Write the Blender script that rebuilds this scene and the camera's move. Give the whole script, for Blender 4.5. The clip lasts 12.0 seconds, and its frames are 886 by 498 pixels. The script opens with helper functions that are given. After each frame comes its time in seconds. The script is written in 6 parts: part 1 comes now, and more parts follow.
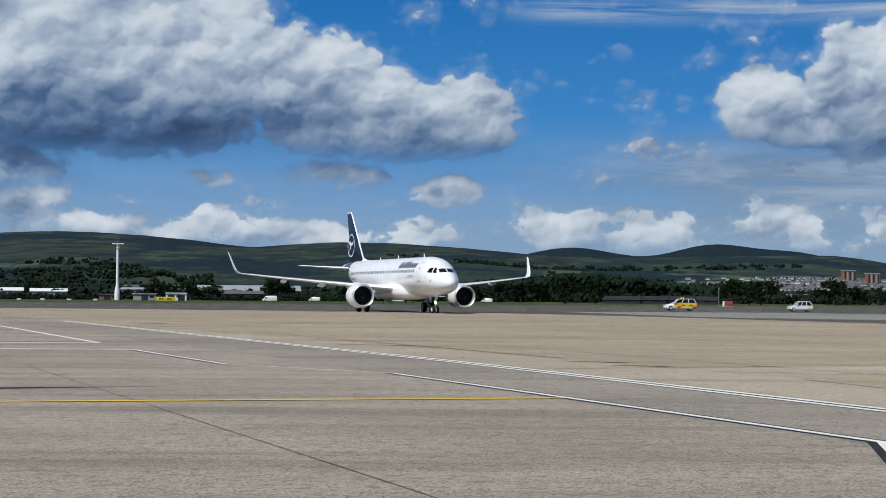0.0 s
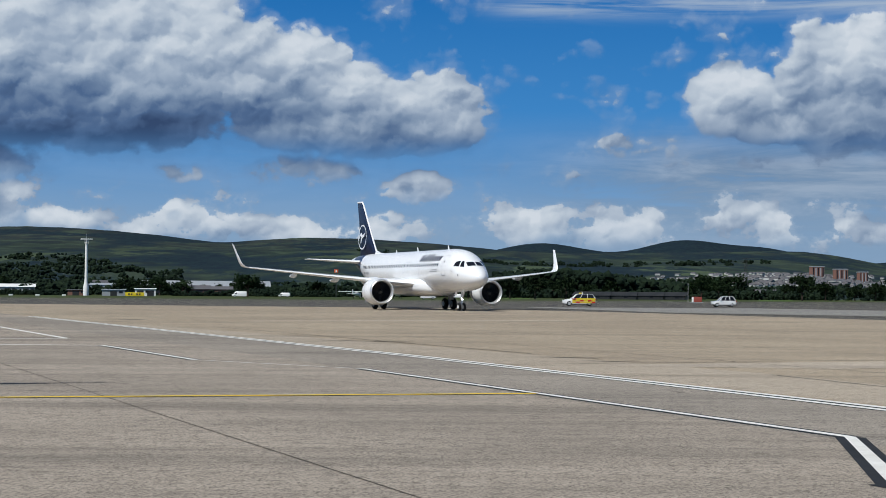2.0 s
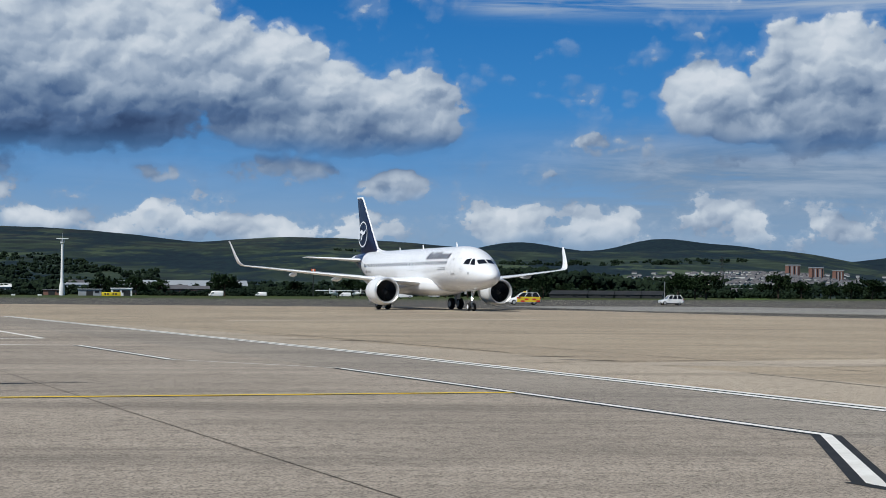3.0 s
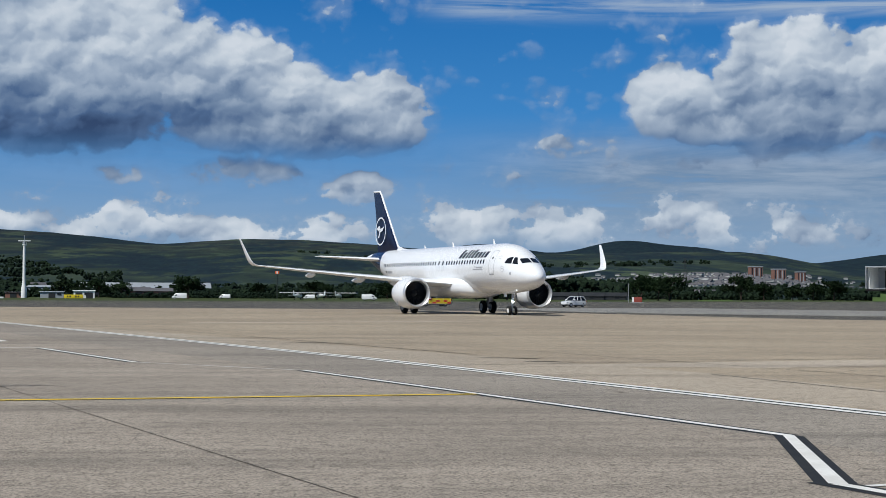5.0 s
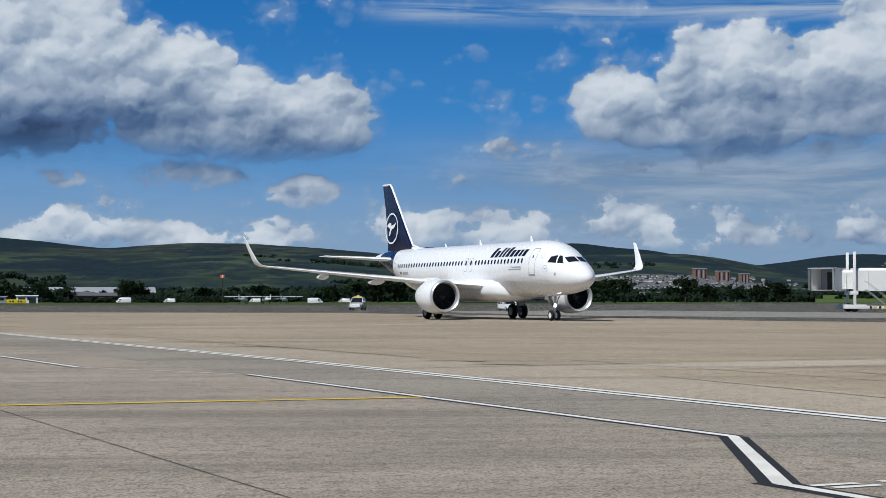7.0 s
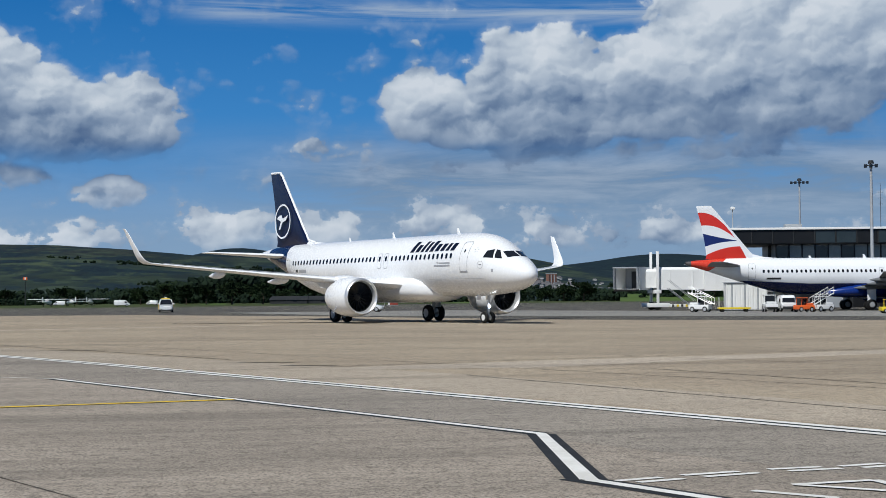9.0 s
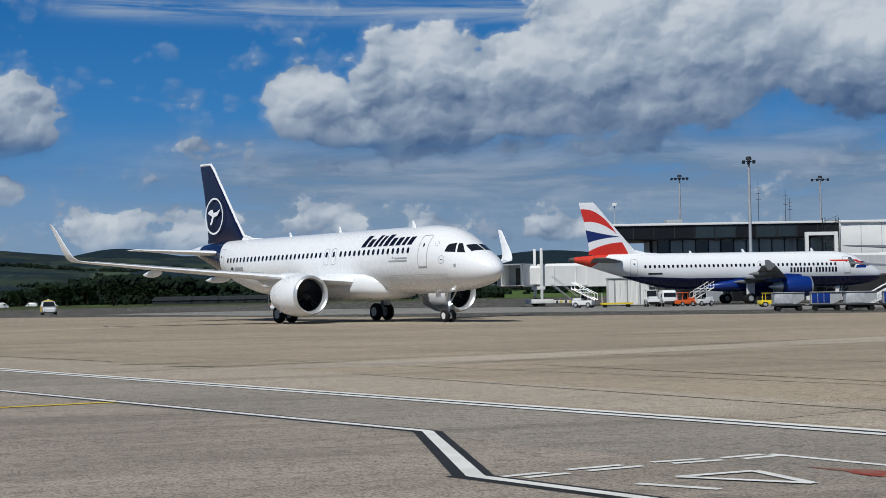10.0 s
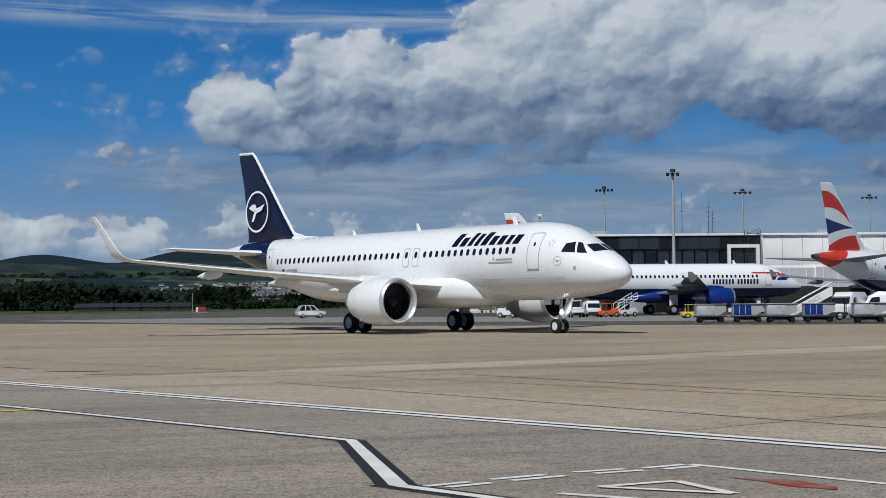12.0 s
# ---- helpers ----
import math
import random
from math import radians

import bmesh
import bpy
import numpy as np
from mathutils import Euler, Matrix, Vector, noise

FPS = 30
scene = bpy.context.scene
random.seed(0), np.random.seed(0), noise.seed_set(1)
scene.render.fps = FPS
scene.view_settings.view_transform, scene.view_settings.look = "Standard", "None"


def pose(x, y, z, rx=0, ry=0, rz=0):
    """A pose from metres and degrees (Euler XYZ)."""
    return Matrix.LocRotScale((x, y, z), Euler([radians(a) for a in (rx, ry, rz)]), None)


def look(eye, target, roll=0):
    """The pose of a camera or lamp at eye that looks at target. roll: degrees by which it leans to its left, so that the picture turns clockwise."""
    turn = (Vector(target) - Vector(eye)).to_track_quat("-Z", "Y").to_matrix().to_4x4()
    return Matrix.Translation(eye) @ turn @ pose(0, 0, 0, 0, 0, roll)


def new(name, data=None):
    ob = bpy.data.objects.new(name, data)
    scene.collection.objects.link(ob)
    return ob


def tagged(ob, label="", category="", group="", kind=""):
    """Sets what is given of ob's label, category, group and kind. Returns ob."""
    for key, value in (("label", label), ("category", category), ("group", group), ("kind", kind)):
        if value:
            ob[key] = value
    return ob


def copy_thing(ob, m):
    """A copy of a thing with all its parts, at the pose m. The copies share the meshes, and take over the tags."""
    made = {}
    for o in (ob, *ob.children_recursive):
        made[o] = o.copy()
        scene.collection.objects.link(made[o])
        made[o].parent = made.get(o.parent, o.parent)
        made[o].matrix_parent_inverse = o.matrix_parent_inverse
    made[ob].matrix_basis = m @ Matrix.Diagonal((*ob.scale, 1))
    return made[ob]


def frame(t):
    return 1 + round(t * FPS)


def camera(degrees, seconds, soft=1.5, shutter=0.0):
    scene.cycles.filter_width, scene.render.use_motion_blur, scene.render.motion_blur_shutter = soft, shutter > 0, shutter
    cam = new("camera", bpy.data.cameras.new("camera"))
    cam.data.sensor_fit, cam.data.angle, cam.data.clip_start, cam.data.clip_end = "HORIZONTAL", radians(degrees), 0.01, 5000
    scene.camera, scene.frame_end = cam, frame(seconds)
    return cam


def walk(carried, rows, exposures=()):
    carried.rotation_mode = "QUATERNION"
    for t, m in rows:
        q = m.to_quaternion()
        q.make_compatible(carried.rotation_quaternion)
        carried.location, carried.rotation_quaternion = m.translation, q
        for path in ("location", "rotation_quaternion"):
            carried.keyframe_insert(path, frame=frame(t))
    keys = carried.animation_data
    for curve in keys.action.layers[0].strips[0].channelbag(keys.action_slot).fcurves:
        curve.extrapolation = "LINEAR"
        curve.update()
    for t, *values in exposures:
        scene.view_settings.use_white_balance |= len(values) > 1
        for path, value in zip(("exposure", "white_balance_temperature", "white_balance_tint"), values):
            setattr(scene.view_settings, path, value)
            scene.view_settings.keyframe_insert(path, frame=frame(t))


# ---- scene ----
cam = camera(31.11, 12.0, 0.5)
EYE = 1.677
# seconds, yaw, pitch, roll: a hand-held camera that pans on the spot
TURNS = [
    (0, 0.000, 1.732, 0.427),
    (0.5, -0.156, 1.666, 0.402),
    (1, -0.424, 1.606, 0.421),
    (1.5, -0.699, 1.577, 0.415),
    (2, -1.079, 1.581, 0.439),
    (2.5, -1.461, 1.593, 0.374),
    (3, -1.903, 1.554, 0.338),
    (5, -3.195, 1.629, 0.248),
    (5.5, -3.929, 1.668, 0.168),
    (6, -4.577, 1.757, 0.095),
    (6.5, -4.951, 1.753, 0.025),
    (8.5, -8.394, 1.781, -0.105),
    (9, -11.964, 1.746, -0.389),
    (9.5, -14.913, 1.658, -0.881),
    (10, -16.115, 1.627, -1.051),
    (10.5, -16.845, 1.626, -0.983),
    (11, -17.604, 1.680, -0.805),
    (11.5, -18.161, 1.768, -0.691),
    (12, -18.806, 1.921, -0.601),
]


def aim(yaw, pitch, roll):
    return pose(0, 0, EYE, 0, 0, yaw) @ pose(0, 0, 0, 90 + pitch, 0, 0) @ pose(0, 0, 0, 0, 0, roll)


walk(cam, [(t, aim(y, p, r)) for t, y, p, r in TURNS], [(0, -0.060, 6120, 8), (5, -0.080, 6080, 8), (8.5, -0.090, 6080, 8), (9.5, -0.180, 6080, 8), (10.4, -0.330, 6080, 8), (12, -0.330, 6080, 8)])

# ---------------------------------------------------------------- world and sun
SUN_AZ, SUN_EL = -136.0, 52.0   # degrees clockwise from +y, and above the horizon


class Nodes:
    """Short hand for building node trees."""

    def __init__(self, tree):
        self.t = tree

    def add(self, kind, **props):
        n = self.t.nodes.new(kind)
        for k, v in props.items():
            setattr(n, k, v)
        return n

    def put(self, sock, v):
        if isinstance(v, bpy.types.NodeSocket):
            self.t.links.new(v, sock)
        else:
            sock.default_value = v

    def math(self, op, a, b=0.0, c=0.0, clamp=False):
        n = self.add("ShaderNodeMath", operation=op, use_clamp=clamp)
        for i, v in enumerate((a, b, c)):
            self.put(n.inputs[i], v)
        return n.outputs[0]

    def ramp(self, v, lo, hi, a=0.0, b=1.0, smooth=True):
        n = self.add("ShaderNodeMapRange", interpolation_type="SMOOTHSTEP" if smooth else "LINEAR", clamp=True)
        for i, x in enumerate((v, lo, hi, a, b)):
            self.put(n.inputs[i], x)
        return n.outputs[0]

    def mix(self, f, a, b, blend="MIX"):
        n = self.add("ShaderNodeMix", data_type="RGBA", blend_type=blend)
        self.put(n.inputs[0], f)
        self.put(n.inputs[6], a)
        self.put(n.inputs[7], b)
        return n.outputs[2]

    def xyz(self, x, y, z):
        n = self.add("ShaderNodeCombineXYZ")
        for i, v in enumerate((x, y, z)):
            self.put(n.inputs[i], v)
        return n.outputs[0]

    def split(self, v):
        n = self.add("ShaderNodeSeparateXYZ")
        self.put(n.inputs[0], v)
        return n.outputs

    def noise(self, vec, scale, detail=4.0, rough=0.55, warp=0.0):
        n = self.add("ShaderNodeTexNoise")
        self.put(n.inputs["Vector"], vec)
        for k, v in (("Scale", scale), ("Detail", detail), ("Roughness", rough), ("Distortion", warp)):
            n.inputs[k].default_value = v
        return n.outputs[0]


# cumulus heaps: azimuth, elevation, half width, half height in degrees, weight
BANK_WEST = [(-12.3, 7.7, 7.6, 2.7, 1.0), (-12.9, 10.8, 6.0, 2.4, 1.0), (-4.0, 7.0, 3.3, 2.0, 1.0), (0.5, 6.35, 2.3, 1.4, 1.0), (-1.7, 6.4, 2.2, 1.6, 1.0), (-16.6, 4.6, 2.9, 1.1, 0.85), (-3.9, 4.4, 2.3, 0.6, 0.60),
             (0.35, 3.65, 1.5, 0.5, 0.72), (0.3, 4.0, 0.7, 0.4, 0.7), (-8.1, 4.2, 1.0, 0.4, 0.46), (6.4, 7.3, 1.7, 0.5, 0.52), (8.8, 7.0, 0.6, 0.4, 0.46), (-32.0, 8.0, 9.0, 3.5, 0.9), (-55.0, 9.0, 10.0, 4.0, 0.8)]
LOW_ROW = [(-14.9, 3.0, 1.6, 0.95, 0.8), (-12.3, 2.5, 1.6, 0.5, 0.8), (-7.8, 2.4, 1.8, 0.75, 0.8), (-8.4, 3.0, 0.5, 0.28, 0.8), (-4.9, 2.2, 1.6, 0.5, 0.75), (-0.7, 2.3, 1.7, 0.62, 0.8),
           (3.6, 2.4, 1.7, 0.7, 0.8), (5.2, 2.6, 1.0, 0.62, 0.8), (7.2, 2.5, 1.9, 0.78, 0.8), (11.9, 2.45, 1.8, 0.75, 0.8), (15.9, 2.2, 1.1, 0.5, 0.75), (20.5, 2.3, 1.6, 0.4, 0.6), (-7.0, 2.1, 10.0, 0.42, 0.52), (8.0, 2.05, 6.0, 0.5, 0.56)]
BANK_EAST = [(11.4, 6.9, 1.8, 1.15, 1.0), (15.7, 7.2, 2.8, 2.2, 1.0), (19.4, 8.0, 2.4, 1.5, 1.0), (23.9, 8.7, 4.8, 3.1, 1.0), (29.6, 10.6, 4.0, 2.2, 1.0), (33.2, 8.6, 4.8, 3.0, 1.0), (7.9, 5.3, 2.3, 0.55, 0.45),
             (12.8, 4.9, 4.2, 0.6, 0.45), (13.2, 6.2, 2.6, 0.9, 0.9), (20.0, 6.9, 2.6, 1.4, 0.9), (22.0, 5.2, 6.5, 0.5, 0.46), (34.0, 4.6, 6.0, 0.7, 0.46), (48.0, 7.0, 8.0, 3.0, 0.9)]
# thick and thin cloud, darker and brighter: azimuth, elevation, half width, half height, amount
TONES = [(-12.0, 5.7, 7.2, 0.95, -0.52), (-4.0, 6.3, 4.0, 0.35, -0.22), (-10.4, 9.4, 5.0, 1.5, 0.12), (-13.0, 7.2, 4.0, 0.5, -0.14), (-16.6, 4.4, 3.0, 1.2, -0.12), (-3.9, 4.1, 2.4, 0.7, 0.10), (1.0, 5.4, 1.8, 0.5, -0.15),
         (11.4, 7.1, 1.7, 1.0, 0.12), (15.7, 5.9, 2.6, 0.8, -0.22), (25.0, 7.5, 4.2, 0.6, -0.22), (25.0, 6.0, 5.0, 0.7, -0.08), (33.0, 6.3, 3.6, 1.1, -0.26), (31.4, 9.2, 4.0, 1.4, 0.26), (23.0, 9.6, 3.0, 1.2, 0.16), (7.6, 7.2, 3.0, 0.9, -0.12)]


def sky_world():
    world = bpy.data.worlds.new("world")
    scene.world = world
    world.use_nodes = True
    world.node_tree.nodes.clear()
    n = Nodes(world.node_tree)

    group = bpy.data.node_groups.new("cloud_heaps", "ShaderNodeTree")
    for name in ("u", "v"):
        group.interface.new_socket(name, in_out="INPUT", socket_type="NodeSocketFloat")
    group.interface.new_socket("heap", in_out="OUTPUT", socket_type="NodeSocketFloat")
    g = Nodes(group)
    gi, go = g.add("NodeGroupInput"), g.add("NodeGroupOutput")
    u, v = gi.outputs[0], gi.outputs[1]
    total = None
    for a, e, w, h, k in BANK_WEST + LOW_ROW + BANK_EAST:
        du = g.math("MULTIPLY", g.math("SUBTRACT", u, a), 1 / w)
        dv = g.math("MULTIPLY", g.math("SUBTRACT", v, e), 1 / h)
        q = g.math("ADD", g.math("MULTIPLY", du, du), g.math("MULTIPLY", dv, dv))
        bump = g.math("MULTIPLY", g.math("EXPONENT", g.math("MULTIPLY", g.math("MULTIPLY", q, q), -0.6)), k)
        total = bump if total is None else g.math("SMOOTH_MAX", total, bump, 0.25)
    g.put(go.inputs[0], total)

    def heap(uu, vv):
        c = n.add("ShaderNodeGroup")
        c.node_tree = group
        n.put(c.inputs[0], uu)
        n.put(c.inputs[1], vv)
        return c.outputs[0]

    coord = n.add("ShaderNodeTexCoord")
    x, y, z = n.split(coord.outputs["Generated"])
    deg = 180 / math.pi
    u = n.math("MULTIPLY", n.math("ARCTAN2", x, y), deg)
    v = n.math("MULTIPLY", n.math("ARCSINE", z), deg)
    # slow warp, so that the heaps have no regular outline
    wu = n.math("ADD", u, n.math("MULTIPLY", n.math("SUBTRACT", n.noise(n.xyz(u, v, 1.7), 0.45, 2.0, 0.5), 0.5), 1.5))
    wv = n.math("ADD", v, n.math("MULTIPLY", n.math("SUBTRACT", n.noise(n.xyz(u, v, 9.3), 0.6, 2.0, 0.5), 0.5), 0.8))

    def puff(uu, vv, size, depth):
        """Rounded heads of cloud: one at each cell's middle, softly joined."""
        c = n.add("ShaderNodeTexVoronoi", feature="SMOOTH_F1", voronoi_dimensions="3D")
        n.put(c.inputs["Vector"], n.xyz(uu, n.math("MULTIPLY", vv, 1.3), depth))
        c.inputs["Scale"].default_value = size
        c.inputs["Smoothness"].default_value = 0.45
        return n.math("SUBTRACT", 0.55, c.outputs["Distance"])

    # fine warp, so that the heads are ragged
    fu = n.math("ADD", u, n.math("MULTIPLY", n.math("SUBTRACT", n.noise(n.xyz(u, v, 5.1), 0.9, 5.0, 0.58), 0.5), 1.3))
    fv = n.math("ADD", v, n.math("MULTIPLY", n.math("SUBTRACT", n.noise(n.xyz(u, v, 8.2), 0.9, 5.0, 0.58), 0.5), 1.0))
    h0 = heap(wu, wv)
    tall = n.math("MULTIPLY", n.math("SUBTRACT", h0, heap(wu, n.math("ADD", wv, 1.3))), 1.6)
    short = n.math("MULTIPLY", n.math("SUBTRACT", h0, heap(wu, n.math("ADD", wv, 0.42))), 1.8)
    crisp = n.ramp(tall, 0.25, -0.55, 1.0, 0.5)
    low_mask = n.ramp(v, 4.6, 3.2)
    heads, relief = None, None
    for size, depth, much, light, reach in ((0.42, 0.0, 0.50, 0.62, 0.55), (1.0, 3.0, 0.34, 0.36, 0.26), (2.3, 6.0, 0.20, 0.17, 0.12)):
        p = puff(fu, fv, size, depth)
        q = puff(n.math("SUBTRACT", fu, reach * 0.75), n.math("ADD", fv, reach), size, depth)
        a = n.math("MULTIPLY", p, much)
        r = n.math("MULTIPLY", n.math("SUBTRACT", p, q), light)
        heads = a if heads is None else n.math("ADD", heads, a)
        relief = r if relief is None else n.math("ADD", relief, r)
    wisp = n.math("SUBTRACT", n.noise(n.xyz(u, n.math("MULTIPLY", v, 1.4), 0.0), 0.5, 7.0, 0.56, 0.15), 0.5)
    rough = n.math("ADD", n.math("MULTIPLY", heads, 1.15), n.math("MULTIPLY", wisp, 0.75))
    d0 = n.math("ADD", h0, n.math("MULTIPLY", rough, n.math("ADD", crisp, n.math("MULTIPLY", n.ramp(v, 5.0, 4.0), 0.35))))
    d0 = n.math("ADD", d0, n.math("MULTIPLY", n.math("MULTIPLY", n.math("SUBTRACT", n.noise(n.xyz(u, n.math("MULTIPLY", v, 1.2), 4.0), 1.9, 6.0, 0.58), 0.5), 1.1), low_mask))
    cover = n.ramp(d0, 0.42, 0.60)
    cover = n.math("MAXIMUM", cover, n.ramp(d0, 0.24, 0.5, 0.0, 0.24))
    lit = n.math("ADD", 0.72, n.math("MULTIPLY", tall, 0.13))
    for a, e, w, h, k in TONES:
        du = n.math("MULTIPLY", n.math("SUBTRACT", wu, a), 1 / w)
        dv = n.math("MULTIPLY", n.math("SUBTRACT", wv, e), 1 / h)
        q = n.math("ADD", n.math("MULTIPLY", du, du), n.math("MULTIPLY", dv, dv))
        lit = n.math("ADD", lit, n.math("MULTIPLY", n.math("EXPONENT", n.math("MULTIPLY", q, -0.7)), k))
    lit = n.math("ADD", lit, n.math("MULTIPLY", short, 0.26))
    lit = n.math("ADD", lit, n.math("MULTIPLY", relief, n.math("MULTIPLY", crisp, 1.2)))
    broad = n.math("SUBTRACT", n.noise(n.xyz(u, n.math("MULTIPLY", v, 1.7), 12.0), 0.30, 4.0, 0.5), 0.5)
    lit = n.math("ADD", lit, n.math("MULTIPLY", broad, 0.5))
    small = n.ramp(v, 6.0, 4.6)
    lit = n.math("ADD", lit, n.math("SUBTRACT", n.math("MULTIPLY", low_mask, 0.16), n.math("MULTIPLY", small, 0.16)))
    cover = n.math("MULTIPLY", cover, n.math("SUBTRACT", 1.0, n.math("MULTIPLY", small, n.ramp(short, 0.25, -0.75, 0.0, 0.85))))
    lit = n.math("ADD", lit, n.ramp(v, 6.8, 9.5, 0.0, 0.10))
    # thin scraps of cloud stay grey
    lit = n.math("SUBTRACT", lit, n.math("MULTIPLY", n.ramp(h0, 0.7, 0.35, 0.0, 0.08), n.math("SUBTRACT", 1.0, low_mask)))
    lit = n.math("SUBTRACT", lit, n.ramp(d0, 1.0, 1.6, 0.0, 0.08))
    lit = n.math("MULTIPLY", lit, 0.84, clamp=True)
    cr = n.add("ShaderNodeValToRGB")
    el = cr.color_ramp.elements
    el[0].position, el[0].color = 0.0, (0.045, 0.080, 0.170, 1)
    el[1].position, el[1].color = 1.0, (0.79, 0.82, 0.86, 1)
    for pos, col in ((0.21, (0.098, 0.165, 0.305, 1)), (0.42, (0.232, 0.312, 0.445, 1)), (0.63, (0.42, 0.495, 0.605, 1)), (0.84, (0.65, 0.705, 0.77, 1))):
        e = el.new(pos)
        e.color = col
    n.put(cr.inputs[0], lit)

    sky = n.add("ShaderNodeTexSky", sky_type="NISHITA", sun_disc=False)
    sky.sun_elevation, sky.sun_rotation = radians(SUN_EL), radians(SUN_AZ)
    sky.air_density, sky.dust_density, sky.ozone_density = 1.0, 0.6, 2.0
    hsv = n.add("ShaderNodeHueSaturation")
    hsv.inputs["Saturation"].default_value = 1.25
    hsv.inputs["Value"].default_value = 0.42
    n.put(hsv.inputs["Color"], sky.outputs[0])
    # the clear sky's blue deepens with height
    deep = n.add("ShaderNodeValToRGB")
    el = deep.color_ramp.elements
    el[0].position, el[0].color = 0.0, (0.42, 0.58, 0.72, 1)
    el[1].position, el[1].color = 1.0, (0.022, 0.062, 0.15, 1)
    for pos, col in ((0.10, (0.185, 0.40, 0.72, 1)), (0.22, (0.060, 0.285, 0.68, 1)), (0.36, (0.020, 0.19, 0.55, 1))):
        el.new(pos).color = col
    n.put(deep.inputs[0], n.math("DIVIDE", v, 30.0, clamp=True))
    clear = n.mix(0.88, hsv.outputs[0], n.mix(1.0, deep.outputs[0], (10.0, 10.0, 10.0, 1), "MULTIPLY"))
    # thin high streak and a grey layer low over the far apron
    w = n.noise(n.xyz(n.math("MULTIPLY", u, 0.10), n.math("MULTIPLY", n.math("ADD", v, n.math("MULTIPLY", u, 0.012)), 1.6), 3.0), 1.2, 7.0, 0.62, 0.6)
    dv = n.math("SUBTRACT", v, n.math("SUBTRACT", 10.35, n.math("MULTIPLY", u, 0.012)))
    band = n.math("EXPONENT", n.math("MULTIPLY", n.math("MULTIPLY", dv, dv), -7.0))
    streak = n.math("MULTIPLY", n.math("MULTIPLY", band, n.ramp(w, 0.28, 0.66)), n.ramp(u, 1.5, 4.5))
    w2 = n.noise(n.xyz(n.math("MULTIPLY", u, 0.16), n.math("MULTIPLY", v, 0.9), 7.0), 1.0, 6.0, 0.6, 0.4)
    low = n.math("MULTIPLY", n.ramp(v, 6.6, 4.2), n.ramp(u, 2.0, 11.0, 0.12, 0.92))
    veil = n.math("MULTIPLY", n.ramp(w2, 0.27, 0.50), low)
    tone = n.mix(n.ramp(w2, 0.42, 0.66), (2.2, 3.15, 4.5, 1), (4.2, 4.9, 5.9, 1))
    base = n.mix(n.math("MULTIPLY", streak, 0.85), clear, (5.0, 5.8, 6.8, 1))
    base = n.mix(veil, base, tone)
    base = n.mix(n.ramp(v, 4.8, 1.6, 0.0, 0.8), base, (2.9, 4.2, 5.9, 1))
    cloud = n.mix(1.0, cr.outputs[0], (10.0, 10.0, 10.0, 1), "MULTIPLY")
    # overhead and behind, broken cloud of the same kind
    up = n.ramp(v, 14.0, 30.0)
    cover = n.math("MULTIPLY", cover, n.math("SUBTRACT", 1.0, up))
    total = n.mix(cover, base, cloud)
    bg = n.add("ShaderNodeBackground")
    n.put(bg.inputs[0], total)
    bg.inputs[1].default_value = 0.086
    n.put(n.add("ShaderNodeOutputWorld").inputs[0], bg.outputs[0])


sky_world()
sun = new("sun", bpy.data.lights.new("sun", "SUN"))
sun.data.energy, sun.data.angle, sun.data.color = 4.85, radians(0.53), (1.0, 0.955, 0.885)
_a, _e = radians(SUN_AZ), radians(SUN_EL)
sun.matrix_basis = look((0, 0, 60), (-math.sin(_a) * math.cos(_e), -math.cos(_a) * math.cos(_e), 60 - math.sin(_e)))


# ---------------------------------------------------------------- materials
def material(name, colour, rough=0.6, metal=0.0, second=None, scale=3.0, vary=0.5, bump=0.0, bump_scale=60.0, coat=0.0, random_tint=0.0, spec=0.5):
    """A surface of one colour with a second one in stains at two scales, and fine relief."""
    m = bpy.data.materials.new(name)
    m.use_nodes = True
    n = Nodes(m.node_tree)
    b = m.node_tree.nodes["Principled BSDF"]
    pos = n.add("ShaderNodeTexCoord").outputs["Object"]
    second = second or tuple(c * 0.8 for c in colour)
    w = n.noise(pos, scale, 5.0, 0.6)
    f = n.noise(pos, scale * 14, 3.0, 0.6)
    amount = n.ramp(n.math("ADD", n.math("MULTIPLY", w, 0.7), n.math("MULTIPLY", f, 0.3)), 0.36, 0.66, 0.0, vary)
    col = n.mix(amount, (*colour, 1), (*second, 1))
    if random_tint:
        r = n.add("ShaderNodeObjectInfo").outputs["Random"]
        hsv = n.add("ShaderNodeHueSaturation")
        n.put(hsv.inputs["Value"], n.math("ADD", 1 - random_tint, n.math("MULTIPLY", r, 2 * random_tint)))
        n.put(hsv.inputs["Color"], col)
        col = hsv.outputs[0]
    n.put(b.inputs["Base Color"], col)
    n.put(b.inputs["Roughness"], n.math("ADD", rough - 0.06, n.math("MULTIPLY", f, 0.12)))
    b.inputs["Metallic"].default_value = metal
    b.inputs["Specular IOR Level"].default_value = spec
    b.inputs["Coat Weight"].default_value = coat
    if bump:
        k = n.add("ShaderNodeBump")
        k.inputs["Strength"].default_value = bump
        k.inputs["Distance"].default_value = 0.02
        n.put(k.inputs["Height"], n.noise(pos, bump_scale, 4.0, 0.6))
        n.put(b.inputs["Normal"], k.outputs[0])
    return m


def tree_of(m):
    return Nodes(m.node_tree), m.node_tree.nodes["Principled BSDF"]


